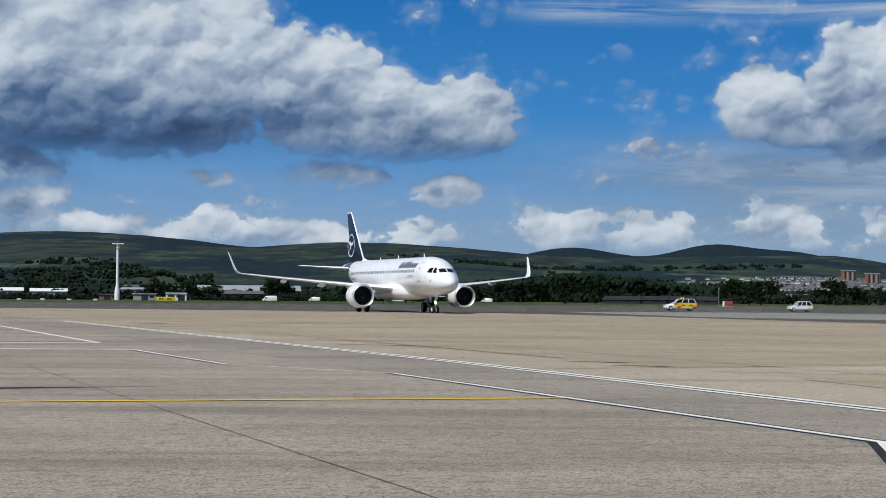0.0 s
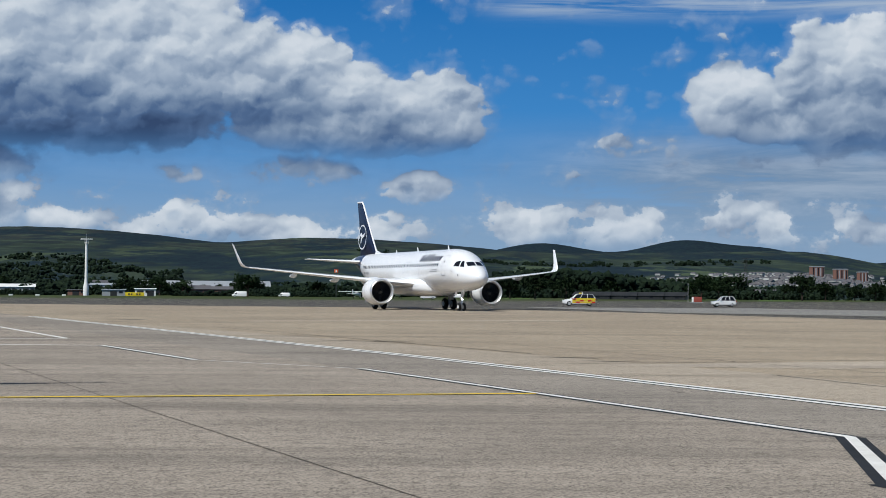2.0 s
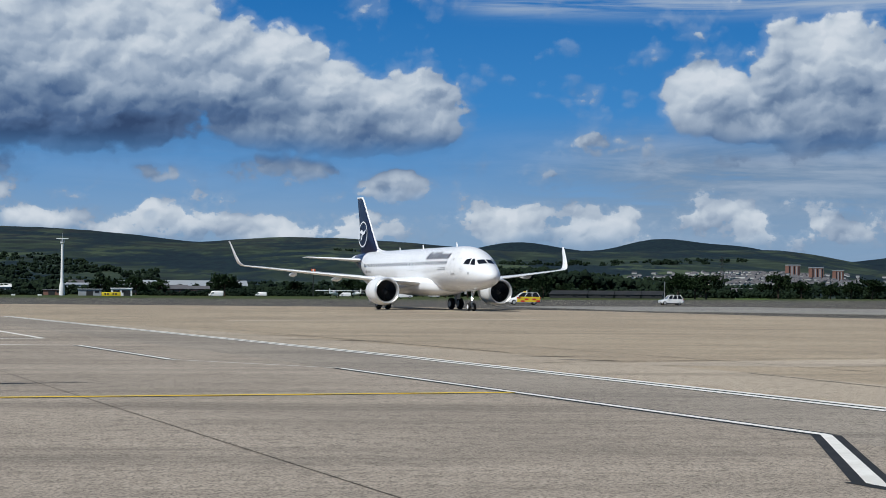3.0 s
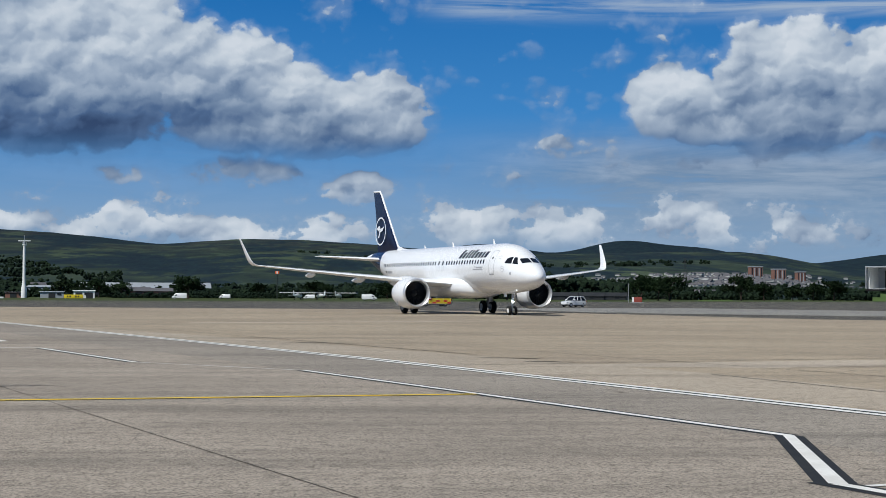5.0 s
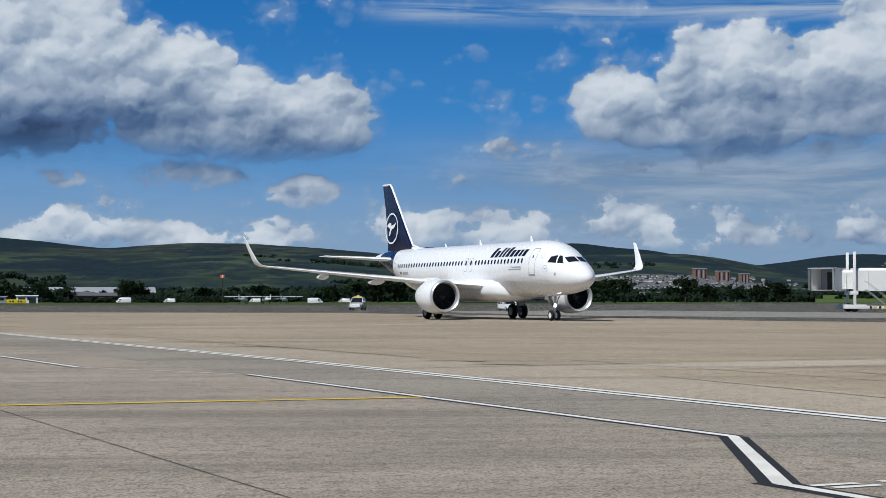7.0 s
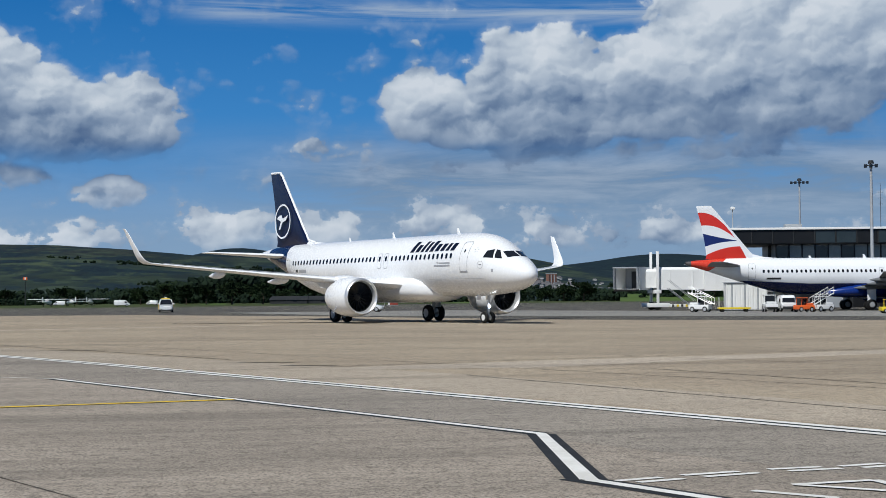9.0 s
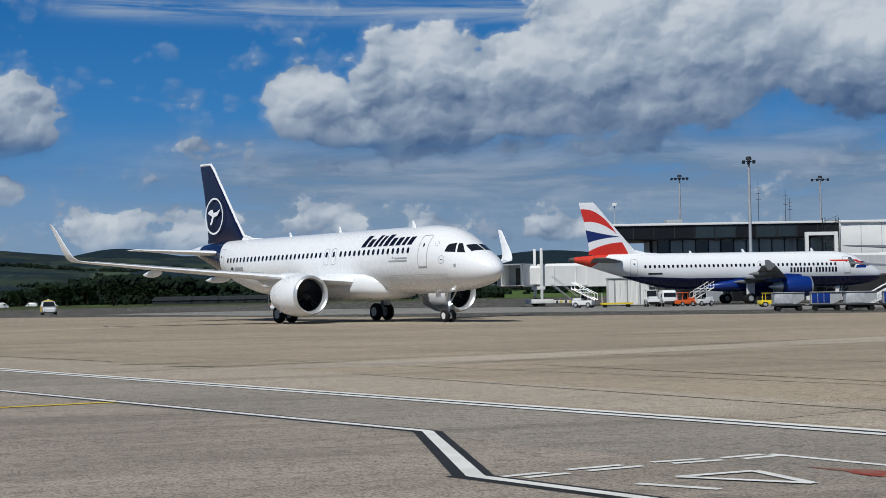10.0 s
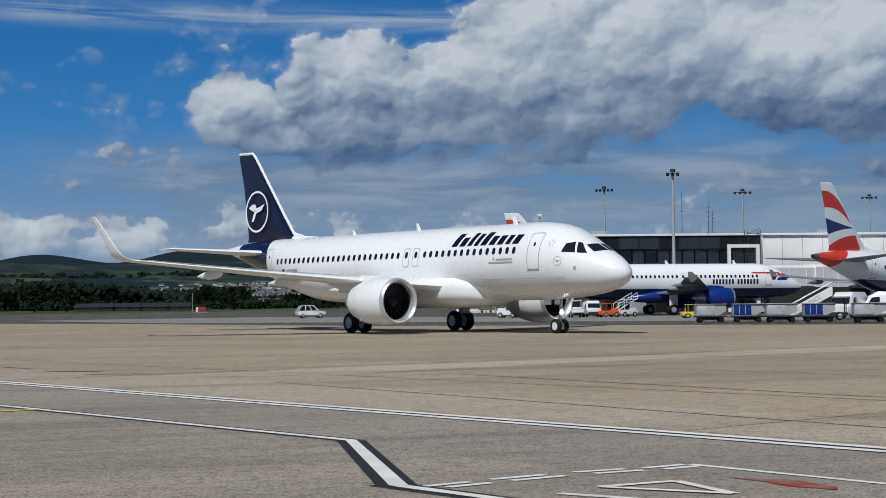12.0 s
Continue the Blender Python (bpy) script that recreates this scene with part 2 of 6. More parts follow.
def emitter(name, colour, strength):
    m = bpy.data.materials.new(name)
    m.use_nodes = True
    b = m.node_tree.nodes["Principled BSDF"]
    b.inputs["Base Color"].default_value = (*colour, 1)
    b.inputs["Emission Color"].default_value = (*colour, 1)
    b.inputs["Emission Strength"].default_value = strength
    return m


WHITE = material("white_aircraft_paint", (0.82, 0.83, 0.84), 0.28, 0, (0.76, 0.77, 0.77), 0.5, 0.5, coat=0.3)
WING_GREY = material("grey_wing_paint", (0.19, 0.20, 0.21), 0.45, 0, (0.14, 0.15, 0.16), 0.6, 0.6)
NAVY = material("navy_aircraft_paint", (0.004, 0.006, 0.030), 0.3, 0, (0.005, 0.008, 0.036), 0.6, 0.5, coat=0.1)
ROYAL = material("royal_blue_paint", (0.006, 0.03, 0.20), 0.25, 0, (0.006, 0.025, 0.16), 0.6, 0.5, coat=0.3)
RED = material("red_paint", (0.55, 0.03, 0.02), 0.35, 0, (0.45, 0.025, 0.02), 0.7, 0.5)
DARK_GLASS = material("dark_cabin_glass", (0.012, 0.014, 0.018), 0.08, 0, (0.02, 0.02, 0.025), 2.0, 0.4)
PANEL_LINE = material("faint_panel_joint", (0.55, 0.56, 0.57), 0.5)
OUTLINE = material("grey_outline_paint", (0.36, 0.37, 0.39), 0.5)
BARE = material("polished_bare_metal", (0.74, 0.75, 0.76), 0.36, 0.7, (0.62, 0.63, 0.64), 1.0, 0.5)
STEEL = material("galvanised_steel", (0.46, 0.47, 0.48), 0.5, 0.3, (0.36, 0.37, 0.38), 1.2, 0.6)
DARK_STEEL = material("dark_steel", (0.028, 0.03, 0.032), 0.5, 0.1, (0.05, 0.05, 0.05), 1.5, 0.6, spec=0.25)
RUBBER = material("black_tyre_rubber", (0.008, 0.008, 0.008), 0.8, 0, (0.018, 0.017, 0.016), 3.0, 0.6, spec=0.25)
FAN = material("dark_titanium_fan", (0.018, 0.02, 0.023), 0.4, 0.2)
CLAD_WHITE = material("white_cladding", (0.80, 0.80, 0.78), 0.5, 0, (0.70, 0.70, 0.67), 0.4, 0.6)
CLAD_GREY = material("grey_cladding", (0.33, 0.35, 0.37), 0.5, 0, (0.26, 0.28, 0.29), 0.3, 0.6)
BLACK_CLAD = material("black_fascia", (0.010, 0.011, 0.013), 0.4, 0, (0.018, 0.019, 0.02), 0.5, 0.6, spec=0.25)
WINDOW = material("facade_glass", (0.018, 0.026, 0.03), 0.06, 0, (0.03, 0.04, 0.044), 0.3, 0.6)
BRICK = material("red_brown_brick", (0.24, 0.12, 0.085), 0.85, 0, (0.18, 0.09, 0.07), 0.3, 0.6)
ROOF = material("slate_roof", (0.10, 0.10, 0.11), 0.8, 0, (0.14, 0.13, 0.13), 0.4, 0.6, spec=0.1)
HOUSE = material("harled_house_wall", (0.52, 0.52, 0.50), 0.8, 0, (0.36, 0.36, 0.34), 0.02, 0.9, spec=0.2)
DARK_ROOF = material("dark_felt_roof", (0.022, 0.025, 0.028), 0.85, 0, (0.04, 0.04, 0.042), 0.4, 0.6, spec=0.15)
RUSSET = material("weathered_red_paint", (0.27, 0.05, 0.03), 0.6, 0, (0.2, 0.04, 0.03), 1.0, 0.6)
YELLOW = material("signal_yellow_paint", (0.75, 0.58, 0.02), 0.4, 0, (0.65, 0.48, 0.02), 1.0, 0.5)
ORANGE = material("orange_paint", (0.75, 0.13, 0.02), 0.45, 0, (0.6, 0.1, 0.02), 1.0, 0.5)
CAR_WHITE = material("white_car_paint", (0.78, 0.78, 0.77), 0.25, 0, (0.7, 0.7, 0.69), 1.0, 0.5, coat=0.5)
LAMP_GLASS = material("lamp_glass", (0.7, 0.72, 0.74), 0.15)
TAXI_LIGHT = emitter("lit_taxi_lamp", (0.9, 0.95, 1.0), 40.0)
BARK = material("tree_bark", (0.06, 0.045, 0.035), 0.9, spec=0.1)
LEAF = material("dark_green_leaves", (0.010, 0.021, 0.008), 0.8, 0, (0.020, 0.035, 0.012), 0.25, 0.8, random_tint=0.25, spec=0.1)
WOOD_LEAF = material("woodland_leaves", (0.006, 0.013, 0.008), 0.85, 0, (0.015, 0.026, 0.012), 0.03, 0.9, spec=0.1)
GRASS = material("airfield_grass", (0.040, 0.060, 0.016), 0.9, 0, (0.062, 0.070, 0.026), 0.02, 0.9, spec=0.1)


def paving(name, colour, second, dark, streak_turn=0.0):
    """Worn pavement: broad patches, long streaks along the direction of travel, grit and fine relief."""
    colour, second, dark = ([c * 0.92 for c in k] for k in (colour, second, dark))
    m = bpy.data.materials.new(name)
    m.use_nodes = True
    n, b = tree_of(m)
    pos = n.add("ShaderNodeTexCoord").outputs["Object"]
    mp = n.add("ShaderNodeMapping")
    mp.inputs["Rotation"].default_value = (0, 0, radians(streak_turn))
    mp.inputs["Scale"].default_value = (0.05, 0.5, 1)
    n.put(mp.inputs["Vector"], pos)
    broad = n.noise(pos, 0.07, 4.0, 0.55, 0.3)
    mid = n.noise(pos, 0.6, 6.0, 0.65)
    streak = n.noise(mp.outputs[0], 1.0, 6.0, 0.65, 0.2)
    grit = n.noise(pos, 30.0, 4.0, 0.8)
    speck = n.noise(pos, 60.0, 2.0, 0.8)
    col = n.mix(n.ramp(n.math("ADD", n.math("MULTIPLY", broad, 0.5), n.math("MULTIPLY", streak, 0.5)), 0.38, 0.62), (*colour, 1), (*second, 1))
    col = n.mix(n.ramp(mid, 0.52, 0.75, 0.0, 0.45), col, (*dark, 1))
    col = n.mix(n.ramp(streak, 0.52, 0.7, 0.0, 0.55), col, (*dark, 1))
    blotch = n.noise(pos, 4.5, 5.0, 0.7, 0.4)
    col = n.mix(n.ramp(blotch, 0.48, 0.66, 0.0, 0.6), col, (*[c * 0.75 for c in dark], 1))
    crust = n.noise(pos, 11.0, 4.0, 0.75, 0.3)
    col = n.mix(n.ramp(crust, 0.50, 0.64, 0.0, 0.5), col, (*[c * 0.6 for c in dark], 1))
    col = n.mix(n.ramp(grit, 0.46, 0.60, 0.0, 0.95), col, (*[c * 0.38 for c in dark], 1))
    col = n.mix(n.ramp(speck, 0.52, 0.66, 0.0, 0.8), col, (0.50, 0.455, 0.37, 1))
    n.put(b.inputs["Base Color"], col)
    b.inputs["Roughness"].default_value = 0.92
    b.inputs["Specular IOR Level"].default_value = 0.06
    k = n.add("ShaderNodeBump")
    k.inputs["Strength"].default_value = 0.45
    k.inputs["Distance"].default_value = 0.015
    n.put(k.inputs["Height"], grit)
    n.put(b.inputs["Normal"], k.outputs[0])
    return m


TAN = paving("tan_concrete", (0.530, 0.435, 0.315), (0.382, 0.310, 0.227), (0.233, 0.191, 0.144), 69)
GREY_PAVE = paving("grey_concrete", (0.503, 0.430, 0.354), (0.302, 0.259, 0.215), (0.170, 0.148, 0.127), -5)
ASPHALT = paving("dark_taxiway_asphalt", (0.058, 0.057, 0.055), (0.080, 0.078, 0.074), (0.038, 0.038, 0.037), -8)
LIGHT_STRIP = paving("pale_taxiway_concrete", (0.31, 0.305, 0.29), (0.25, 0.245, 0.235), (0.2, 0.2, 0.19), -8)
BAND = paving("dark_grey_lane", (0.424, 0.373, 0.315), (0.276, 0.243, 0.210), (0.159, 0.142, 0.124), 69)
EDGE = paving("pale_tan_concrete", (0.572, 0.486, 0.381), (0.445, 0.373, 0.287), (0.286, 0.243, 0.193), 69)
PALE = paving("pale_worn_concrete", (0.636, 0.538, 0.420), (0.509, 0.435, 0.343), (0.360, 0.310, 0.254), 69)
LINE_WHITE = material("worn_white_line_paint", (0.74, 0.73, 0.69), 0.7, 0, (0.50, 0.48, 0.43), 1.3, 0.55, spec=0.1)
LINE_BLACK = material("black_line_border", (0.025, 0.027, 0.03), 0.8, 0, (0.05, 0.05, 0.05), 2.0, 0.5, spec=0.1)
LINE_YELLOW = material("yellow_line_paint", (0.74, 0.53, 0.03), 0.7, 0, (0.60, 0.44, 0.06), 1.2, 0.7, spec=0.1)
LINE_RED = material("red_ground_paint", (0.27, 0.03, 0.022), 0.8, 0, (0.24, 0.16, 0.12), 2.2, 1.0, spec=0.1)
TITLE = material("dark_title_paint", (0.003, 0.004, 0.016), 0.35)
JOINT = material("dark_joint_sealant", (0.055, 0.048, 0.04), 0.85, 0, (0.13, 0.11, 0.09), 1.0, 0.7, spec=0.1)
STAIN = material("dark_oil_stain", (0.06, 0.052, 0.042), 0.8, 0, (0.15, 0.13, 0.10), 1.2, 0.9, spec=0.1)


# ---------------------------------------------------------------- mesh helpers
def mesh_object(name, bm, mat, parent=None, label="", smooth=35):
    bmesh.ops.recalc_face_normals(bm, faces=bm.faces)
    me = bpy.data.meshes.new(name)
    bm.to_mesh(me)
    bm.free()
    for m in mat if isinstance(mat, (list, tuple)) else [mat]:
        me.materials.append(m)
    if smooth:
        me.shade_smooth()
        me.set_sharp_from_angle(angle=radians(smooth))
    ob = new(name, me)
    ob.parent = parent
    if label:
        ob["label"] = label
    return ob


def part(name, bm, mat, parent, label="", smooth=35):
    return mesh_object(name, bm, mat, parent, label, smooth)


def thing(name, m, label, category, group="", kind=""):
    e = new(name)
    e.empty_display_size = 0.5
    e.matrix_basis = m
    return tagged(e, label, category, group, kind)


def add_box(bm, x0, x1, y0, y1, z0, z1, bevel=0.0, m=None):
    r = bmesh.ops.create_cube(bm, size=1.0)
    vs = r["verts"]
    for v in vs:
        v.co = Vector(((x0 + x1) / 2 + v.co.x * (x1 - x0), (y0 + y1) / 2 + v.co.y * (y1 - y0), (z0 + z1) / 2 + v.co.z * (z1 - z0)))
    if bevel:
        es = list({e for v in vs for e in v.link_edges})
        out = bmesh.ops.bevel(bm, geom=es, offset=bevel, segments=2, affect="EDGES", profile=0.6)
        vs = list({v for f in out["faces"] for v in f.verts} | {v for v in vs if v.is_valid})
    if m is not None:
        bmesh.ops.transform(bm, matrix=m, verts=[v for v in vs if v.is_valid])
    return bm


def box(*a, **k):
    return add_box(bmesh.new(), *a, **k)


def loft(rings, bm=None, close=True, caps=True):
    """Skins rings of equally many points."""
    bm = bm or bmesh.new()
    vs = [[bm.verts.new(p) for p in r] for r in rings]
    for a, b in zip(vs, vs[1:]):
        c = len(a)
        for i in range(c if close else c - 1):
            j = (i + 1) % c
            bm.faces.new((a[i], a[j], b[j], b[i]))
    if caps:
        bm.faces.new(vs[0])
        bm.faces.new(list(reversed(vs[-1])))
    return bm


def tube(points, radius, bm=None, sides=8, radius2=None):
    """A round bar through points, tapering from radius to radius2."""
    pts = [Vector(p) for p in points]
    rings = []
    for i, p in enumerate(pts):
        d = (pts[min(i + 1, len(pts) - 1)] - pts[max(i - 1, 0)]).normalized()
        s = d.cross(Vector((0, 0, 1)) if abs(d.z) < 0.9 else Vector((1, 0, 0))).normalized()
        q = d.cross(s)
        k = i / max(1, len(pts) - 1)
        r = radius + ((radius2 if radius2 is not None else radius) - radius) * k
        rings.append([p + r * (math.cos(a) * s + math.sin(a) * q) for a in [2 * math.pi * j / sides for j in range(sides)]])
    return loft(rings, bm)


def spin(profile, axis="x", bm=None, sides=40, centre=(0, 0, 0), caps=False):
    """Turns (along, radius) pairs round an axis."""
    c = Vector(centre)
    rings = []
    for l, r in profile:
        ring = []
        for j in range(sides):
            a = 2 * math.pi * j / sides
            u, w = r * math.cos(a), r * math.sin(a)
            ring.append(c + Vector({"x": (l, u, w), "y": (u, l, w), "z": (u, w, l)}[axis]))
        rings.append(ring)
    return loft(rings, bm, caps=caps)


def slab(poly, z0, z1, bm=None):
    """A flat plate with the plan poly."""
    return loft([[(x, y, z0) for x, y in poly], [(x, y, z1) for x, y in poly]], bm)


def smooth_curve(xs, ys):
    """A smooth run through a few design stations that does not overshoot."""
    xs, ys = list(xs), list(ys)
    s = [(ys[i + 1] - ys[i]) / (xs[i + 1] - xs[i]) for i in range(len(xs) - 1)]
    t = [s[0]] + [0.0 if a * b <= 0 else 2 * a * b / (a + b) for a, b in zip(s, s[1:])] + [s[-1]]

    def at(x):
        x = min(max(x, xs[0]), xs[-1])
        i = max(0, min(len(xs) - 2, int(np.searchsorted(xs, x)) - 1))
        h = xs[i + 1] - xs[i]
        k = (x - xs[i]) / h
        return ((1 + 2 * k) * (1 - k) ** 2 * ys[i] + k * (1 - k) ** 2 * h * t[i] + k * k * (3 - 2 * k) * ys[i + 1] + k * k * (k - 1) * h * t[i + 1])
    return at


# ---------------------------------------------------------------- ground and hills
def bell(x, c, w):
    return math.exp(-((x - c) / w) ** 2)


def near_crest(az):
    """Elevation in degrees of the green hills' crest."""
    e = 0.85 + 1.0 / (1 + math.exp((az - 15.6) / 1.1))
    e += 0.38 * bell(az, -13.2, 4.4) - 0.14 * bell(az, -6.9, 1.3) + 0.12 * bell(az, -3.0, 2.6) - 0.12 * bell(az, 3.0, 2.6)
    e -= 0.30 / (1 + math.exp((3.2 - az) / 0.8)) / (1 + math.exp((az - 13.5) / 1.2)) + 0.06 * bell(az, 7.4, 2.2)
    e += 0.25 * bell(az, -40, 14)
    return e + 0.02 * noise.noise((az * 0.9, 3.1, 0)) + 0.012 * noise.noise((az * 4, 1.1, 0))


def far_crest(az):
    """Elevation of the wooded hills behind them."""
    e = 1.05 + 0.78 * bell(az, 4.6, 2.6) + 0.85 * bell(az, 9.6, 2.0) + 0.55 * bell(az, 12.6, 1.9) + 0.38 * bell(az, 19.6, 2.6) + 0.28 * bell(az, 27, 7) + 0.3 * bell(az, 60, 20)
    return e + 0.012 * noise.noise((az * 3, 8.1, 0))


def land_height(x, y):
    r, az = math.hypot(x, y), math.degrees(math.atan2(x, y))
    k = (r - 900) / 2500
    if k <= 0:
        return -0.05
    top = math.tan(radians(near_crest(az))) * 3400
    roll = 10 * noise.noise((x * 0.0022, y * 0.0022, 0)) + 4 * noise.noise((x * 0.007, y * 0.007, 5))
    if k < 1:
        return -0.05 + top * (0.25 * k + 0.75 * k ** 2.1) + roll * min(1, k * 2) * (1 - k) * 2
    return top - 30 * (k - 1) ** 1.2


def polar_sheet(rs, az0, az1, count, height, whole=False):
    rows = []
    for r in rs:
        row = []
        for i in range(count):
            a = radians(az0 + (az1 - az0) * i / (count if whole else count - 1))
            x, y = r * math.sin(a), r * math.cos(a)
            row.append((x, y, height(x, y)))
        rows.append(row)
    return loft(rows, close=whole, caps=False)


def hill_material(name, woods):
    m = bpy.data.materials.new(name)
    m.use_nodes = True
    n, b = tree_of(m)
    pos = n.add("ShaderNodeTexCoord").outputs["Object"]
    px, py, pz = n.split(pos)
    flat = n.xyz(px, n.math("ADD", n.math("MULTIPLY", pz, 2.2), n.math("MULTIPLY", py, 0.04)), 0.0)
    cell = n.add("ShaderNodeTexVoronoi")
    cell.inputs["Scale"].default_value = 0.0075
    n.put(cell.inputs["Vector"], flat)
    edge = n.add("ShaderNodeTexVoronoi", feature="DISTANCE_TO_EDGE")
    edge.inputs["Scale"].default_value = 0.0075
    n.put(edge.inputs["Vector"], flat)
    lying = n.xyz(n.math("MULTIPLY", px, 0.45), n.math("ADD", n.math("MULTIPLY", pz, 4.0), n.math("MULTIPLY", py, 0.04)), 0.0)
    big = n.noise(flat, 0.004, 5.0, 0.6, 0.3)
    belt = n.noise(lying, 0.011, 6.0, 0.62, 0.4)
    mid = n.noise(flat, 0.016, 6.0, 0.65)
    fine = n.noise(flat, 0.075, 5.0, 0.7)
    streaks = n.noise(lying, 0.05, 5.0, 0.65)
    hue = n.split(cell.outputs["Color"])[0]
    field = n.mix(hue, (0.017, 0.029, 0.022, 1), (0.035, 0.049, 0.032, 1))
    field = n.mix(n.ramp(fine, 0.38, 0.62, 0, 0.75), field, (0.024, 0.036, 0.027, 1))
    # wood and heath lean blue: distance haze is painted into their colours
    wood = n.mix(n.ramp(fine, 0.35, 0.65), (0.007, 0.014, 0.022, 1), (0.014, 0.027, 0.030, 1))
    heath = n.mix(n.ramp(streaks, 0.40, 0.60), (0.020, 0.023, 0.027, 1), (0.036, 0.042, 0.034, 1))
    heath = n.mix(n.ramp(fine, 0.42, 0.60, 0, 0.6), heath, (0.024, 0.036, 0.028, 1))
    up = n.ramp(n.math("ADD", pz, n.math("MULTIPLY", n.math("SUBTRACT", mid, 0.5), 70.0)), 62, 105)
    bright = n.math("MULTIPLY", n.ramp(hue, 0.72, 0.80), n.ramp(pz, 90, 40))
    field = n.mix(bright, field, (0.062, 0.084, 0.044, 1))
    col = n.mix(up, field, heath)
    patch = n.noise(lying, 0.034, 6.0, 0.62, 0.5)
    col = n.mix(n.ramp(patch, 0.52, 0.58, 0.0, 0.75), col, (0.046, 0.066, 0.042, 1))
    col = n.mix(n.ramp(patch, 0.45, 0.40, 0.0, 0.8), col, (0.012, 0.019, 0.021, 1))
    hedge = n.math("MULTIPLY", n.ramp(edge.outputs["Distance"], 0.10, 0.03), n.ramp(mid, 0.42, 0.55))
    col = n.mix(n.math("MULTIPLY", hedge, 0.8), col, wood)
    thick = n.math("ADD", n.math("ADD", n.math("MULTIPLY", belt, 0.55), n.math("MULTIPLY", big, 0.30)), n.math("MULTIPLY", fine, 0.15))
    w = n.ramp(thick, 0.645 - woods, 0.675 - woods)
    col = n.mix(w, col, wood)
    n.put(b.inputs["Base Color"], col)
    b.inputs["Roughness"].default_value = 0.95
    b.inputs["Specular IOR Level"].default_value = 0.1
    return m


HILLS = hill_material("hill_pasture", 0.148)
# nearly all wood, so the far ridge takes the painted haze blue
FOREST = hill_material("hazy_blue_forest", 0.5)
steps = [700, 900] + [900 + 2500 * (i / 46) for i in range(1, 52)]
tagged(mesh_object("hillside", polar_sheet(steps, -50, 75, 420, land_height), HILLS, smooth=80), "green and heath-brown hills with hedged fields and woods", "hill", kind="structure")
tagged(mesh_object("backdrop", polar_sheet([3450, 3800, 4100, 4400, 4650, 4850], -50, 75, 300, lambda x, y: math.tan(radians(far_crest(math.degrees(math.atan2(x, y))))) * 4650 * min(1, (math.hypot(x, y) - 3440) / 1210) - max(0, math.hypot(x, y) - 4650) * 0.2), FOREST, smooth=80), "dark wooded hills far behind the fields, tinted haze blue", "hill", kind="structure")
tagged(mesh_object("ground", polar_sheet([0.5, 60, 300, 750, 1500, 3000, 4900], 0, 360, 90, lambda x, y: -0.06, True), GRASS, smooth=0), "mown airfield grass reaching the foot of the hills", "grass", kind="structure")


MEADOW = material("bright_meadow_grass", (0.080, 0.125, 0.030), 0.9, 0, (0.055, 0.085, 0.026), 0.03, 0.8, spec=0.1)
for az0, az1, r0, top in ((18.3, 22.0, 560, 2.6), (12.3, 13.5, 480, 0.0), (3.3, 4.2, 480, 0.0)):
    tagged(mesh_object("meadow", polar_sheet([r0, r0 + 15, r0 + 45, r0 + 80, r0 + 140], az0, az1, 24, lambda x, y: -0.03 + (top + 0.3 * top * noise.noise((x * 0.02, y * 0.02, 0))) * min(1.0, max(0.0, (math.hypot(x, y) - r0) / 70)) ** 1.3), MEADOW, smooth=60), "bright green grass beyond the taxiway", "meadow", kind="structure")


# ---------------------------------------------------------------- pavement
TRAVEL = Vector((0.3797, -0.9251))        # the way along the double line, which bends a little
TRAVEL_NEAR = Vector((0.3528, -0.9357))
ACROSS = Vector((0.931, 0.366))
ON_LINE = Vector((0.26, 41.6))


def lane(a, b):
    """A plan point from metres along the double line and across it."""
    p = ON_LINE + (TRAVEL_NEAR if a > 0 else TRAVEL) * a + ACROSS * b
    return (p.x, p.y)


tagged(mesh_object("taxiway", slab([(-700, 400), (-700, 131), (-207.3, 131.9), (-58.4, 190.8), (-53, 191.1), (4.1, 175.1), (20.1, 146.1), (33.1, 112.1), (58, 87.1), (130.1, 50.1), (130.1, -90), (700, -90), (700, 620), (300, 560), (0, 350), (-100, 345)], -0.3, -0.02), ASPHALT, smooth=0), "dark asphalt taxiway with tyre streaks beyond the apron", "taxiway", kind="structure")
tagged(mesh_object("apron_near", slab([lane(-160, 0), lane(0, 0), lane(140, 0), lane(140, -160), lane(-160, -160)], -0.3, 0.0), GREY_PAVE, smooth=0), "weathered grey concrete apron, stained and streaked", "apron", kind="structure")
tagged(mesh_object("apron_far", slab([lane(-160, 0), (-53, 191), (4, 175), (20, 146), (33, 112), (58, 87), (130, 50), (130, -90), lane(140, 0), lane(0, 0)], -0.3, 0.0), TAN, smooth=0), "tan concrete apron with faint slab joints", "apron", kind="structure")
tagged(mesh_object("taxiway_strip", slab([(14, 196), (24, 150), (60, 116), (130, 84), (140, 110), (70, 160), (44, 205)], -0.2, -0.005), LIGHT_STRIP, smooth=0), "pale concrete strip along the taxiway", "taxiway", kind="structure")


def upward(ob):
    """Turns the faces of a flat marking to the sky."""
    if ob.data.polygons[0].normal.z < 0:
        ob.data.flip_normals()
    return ob


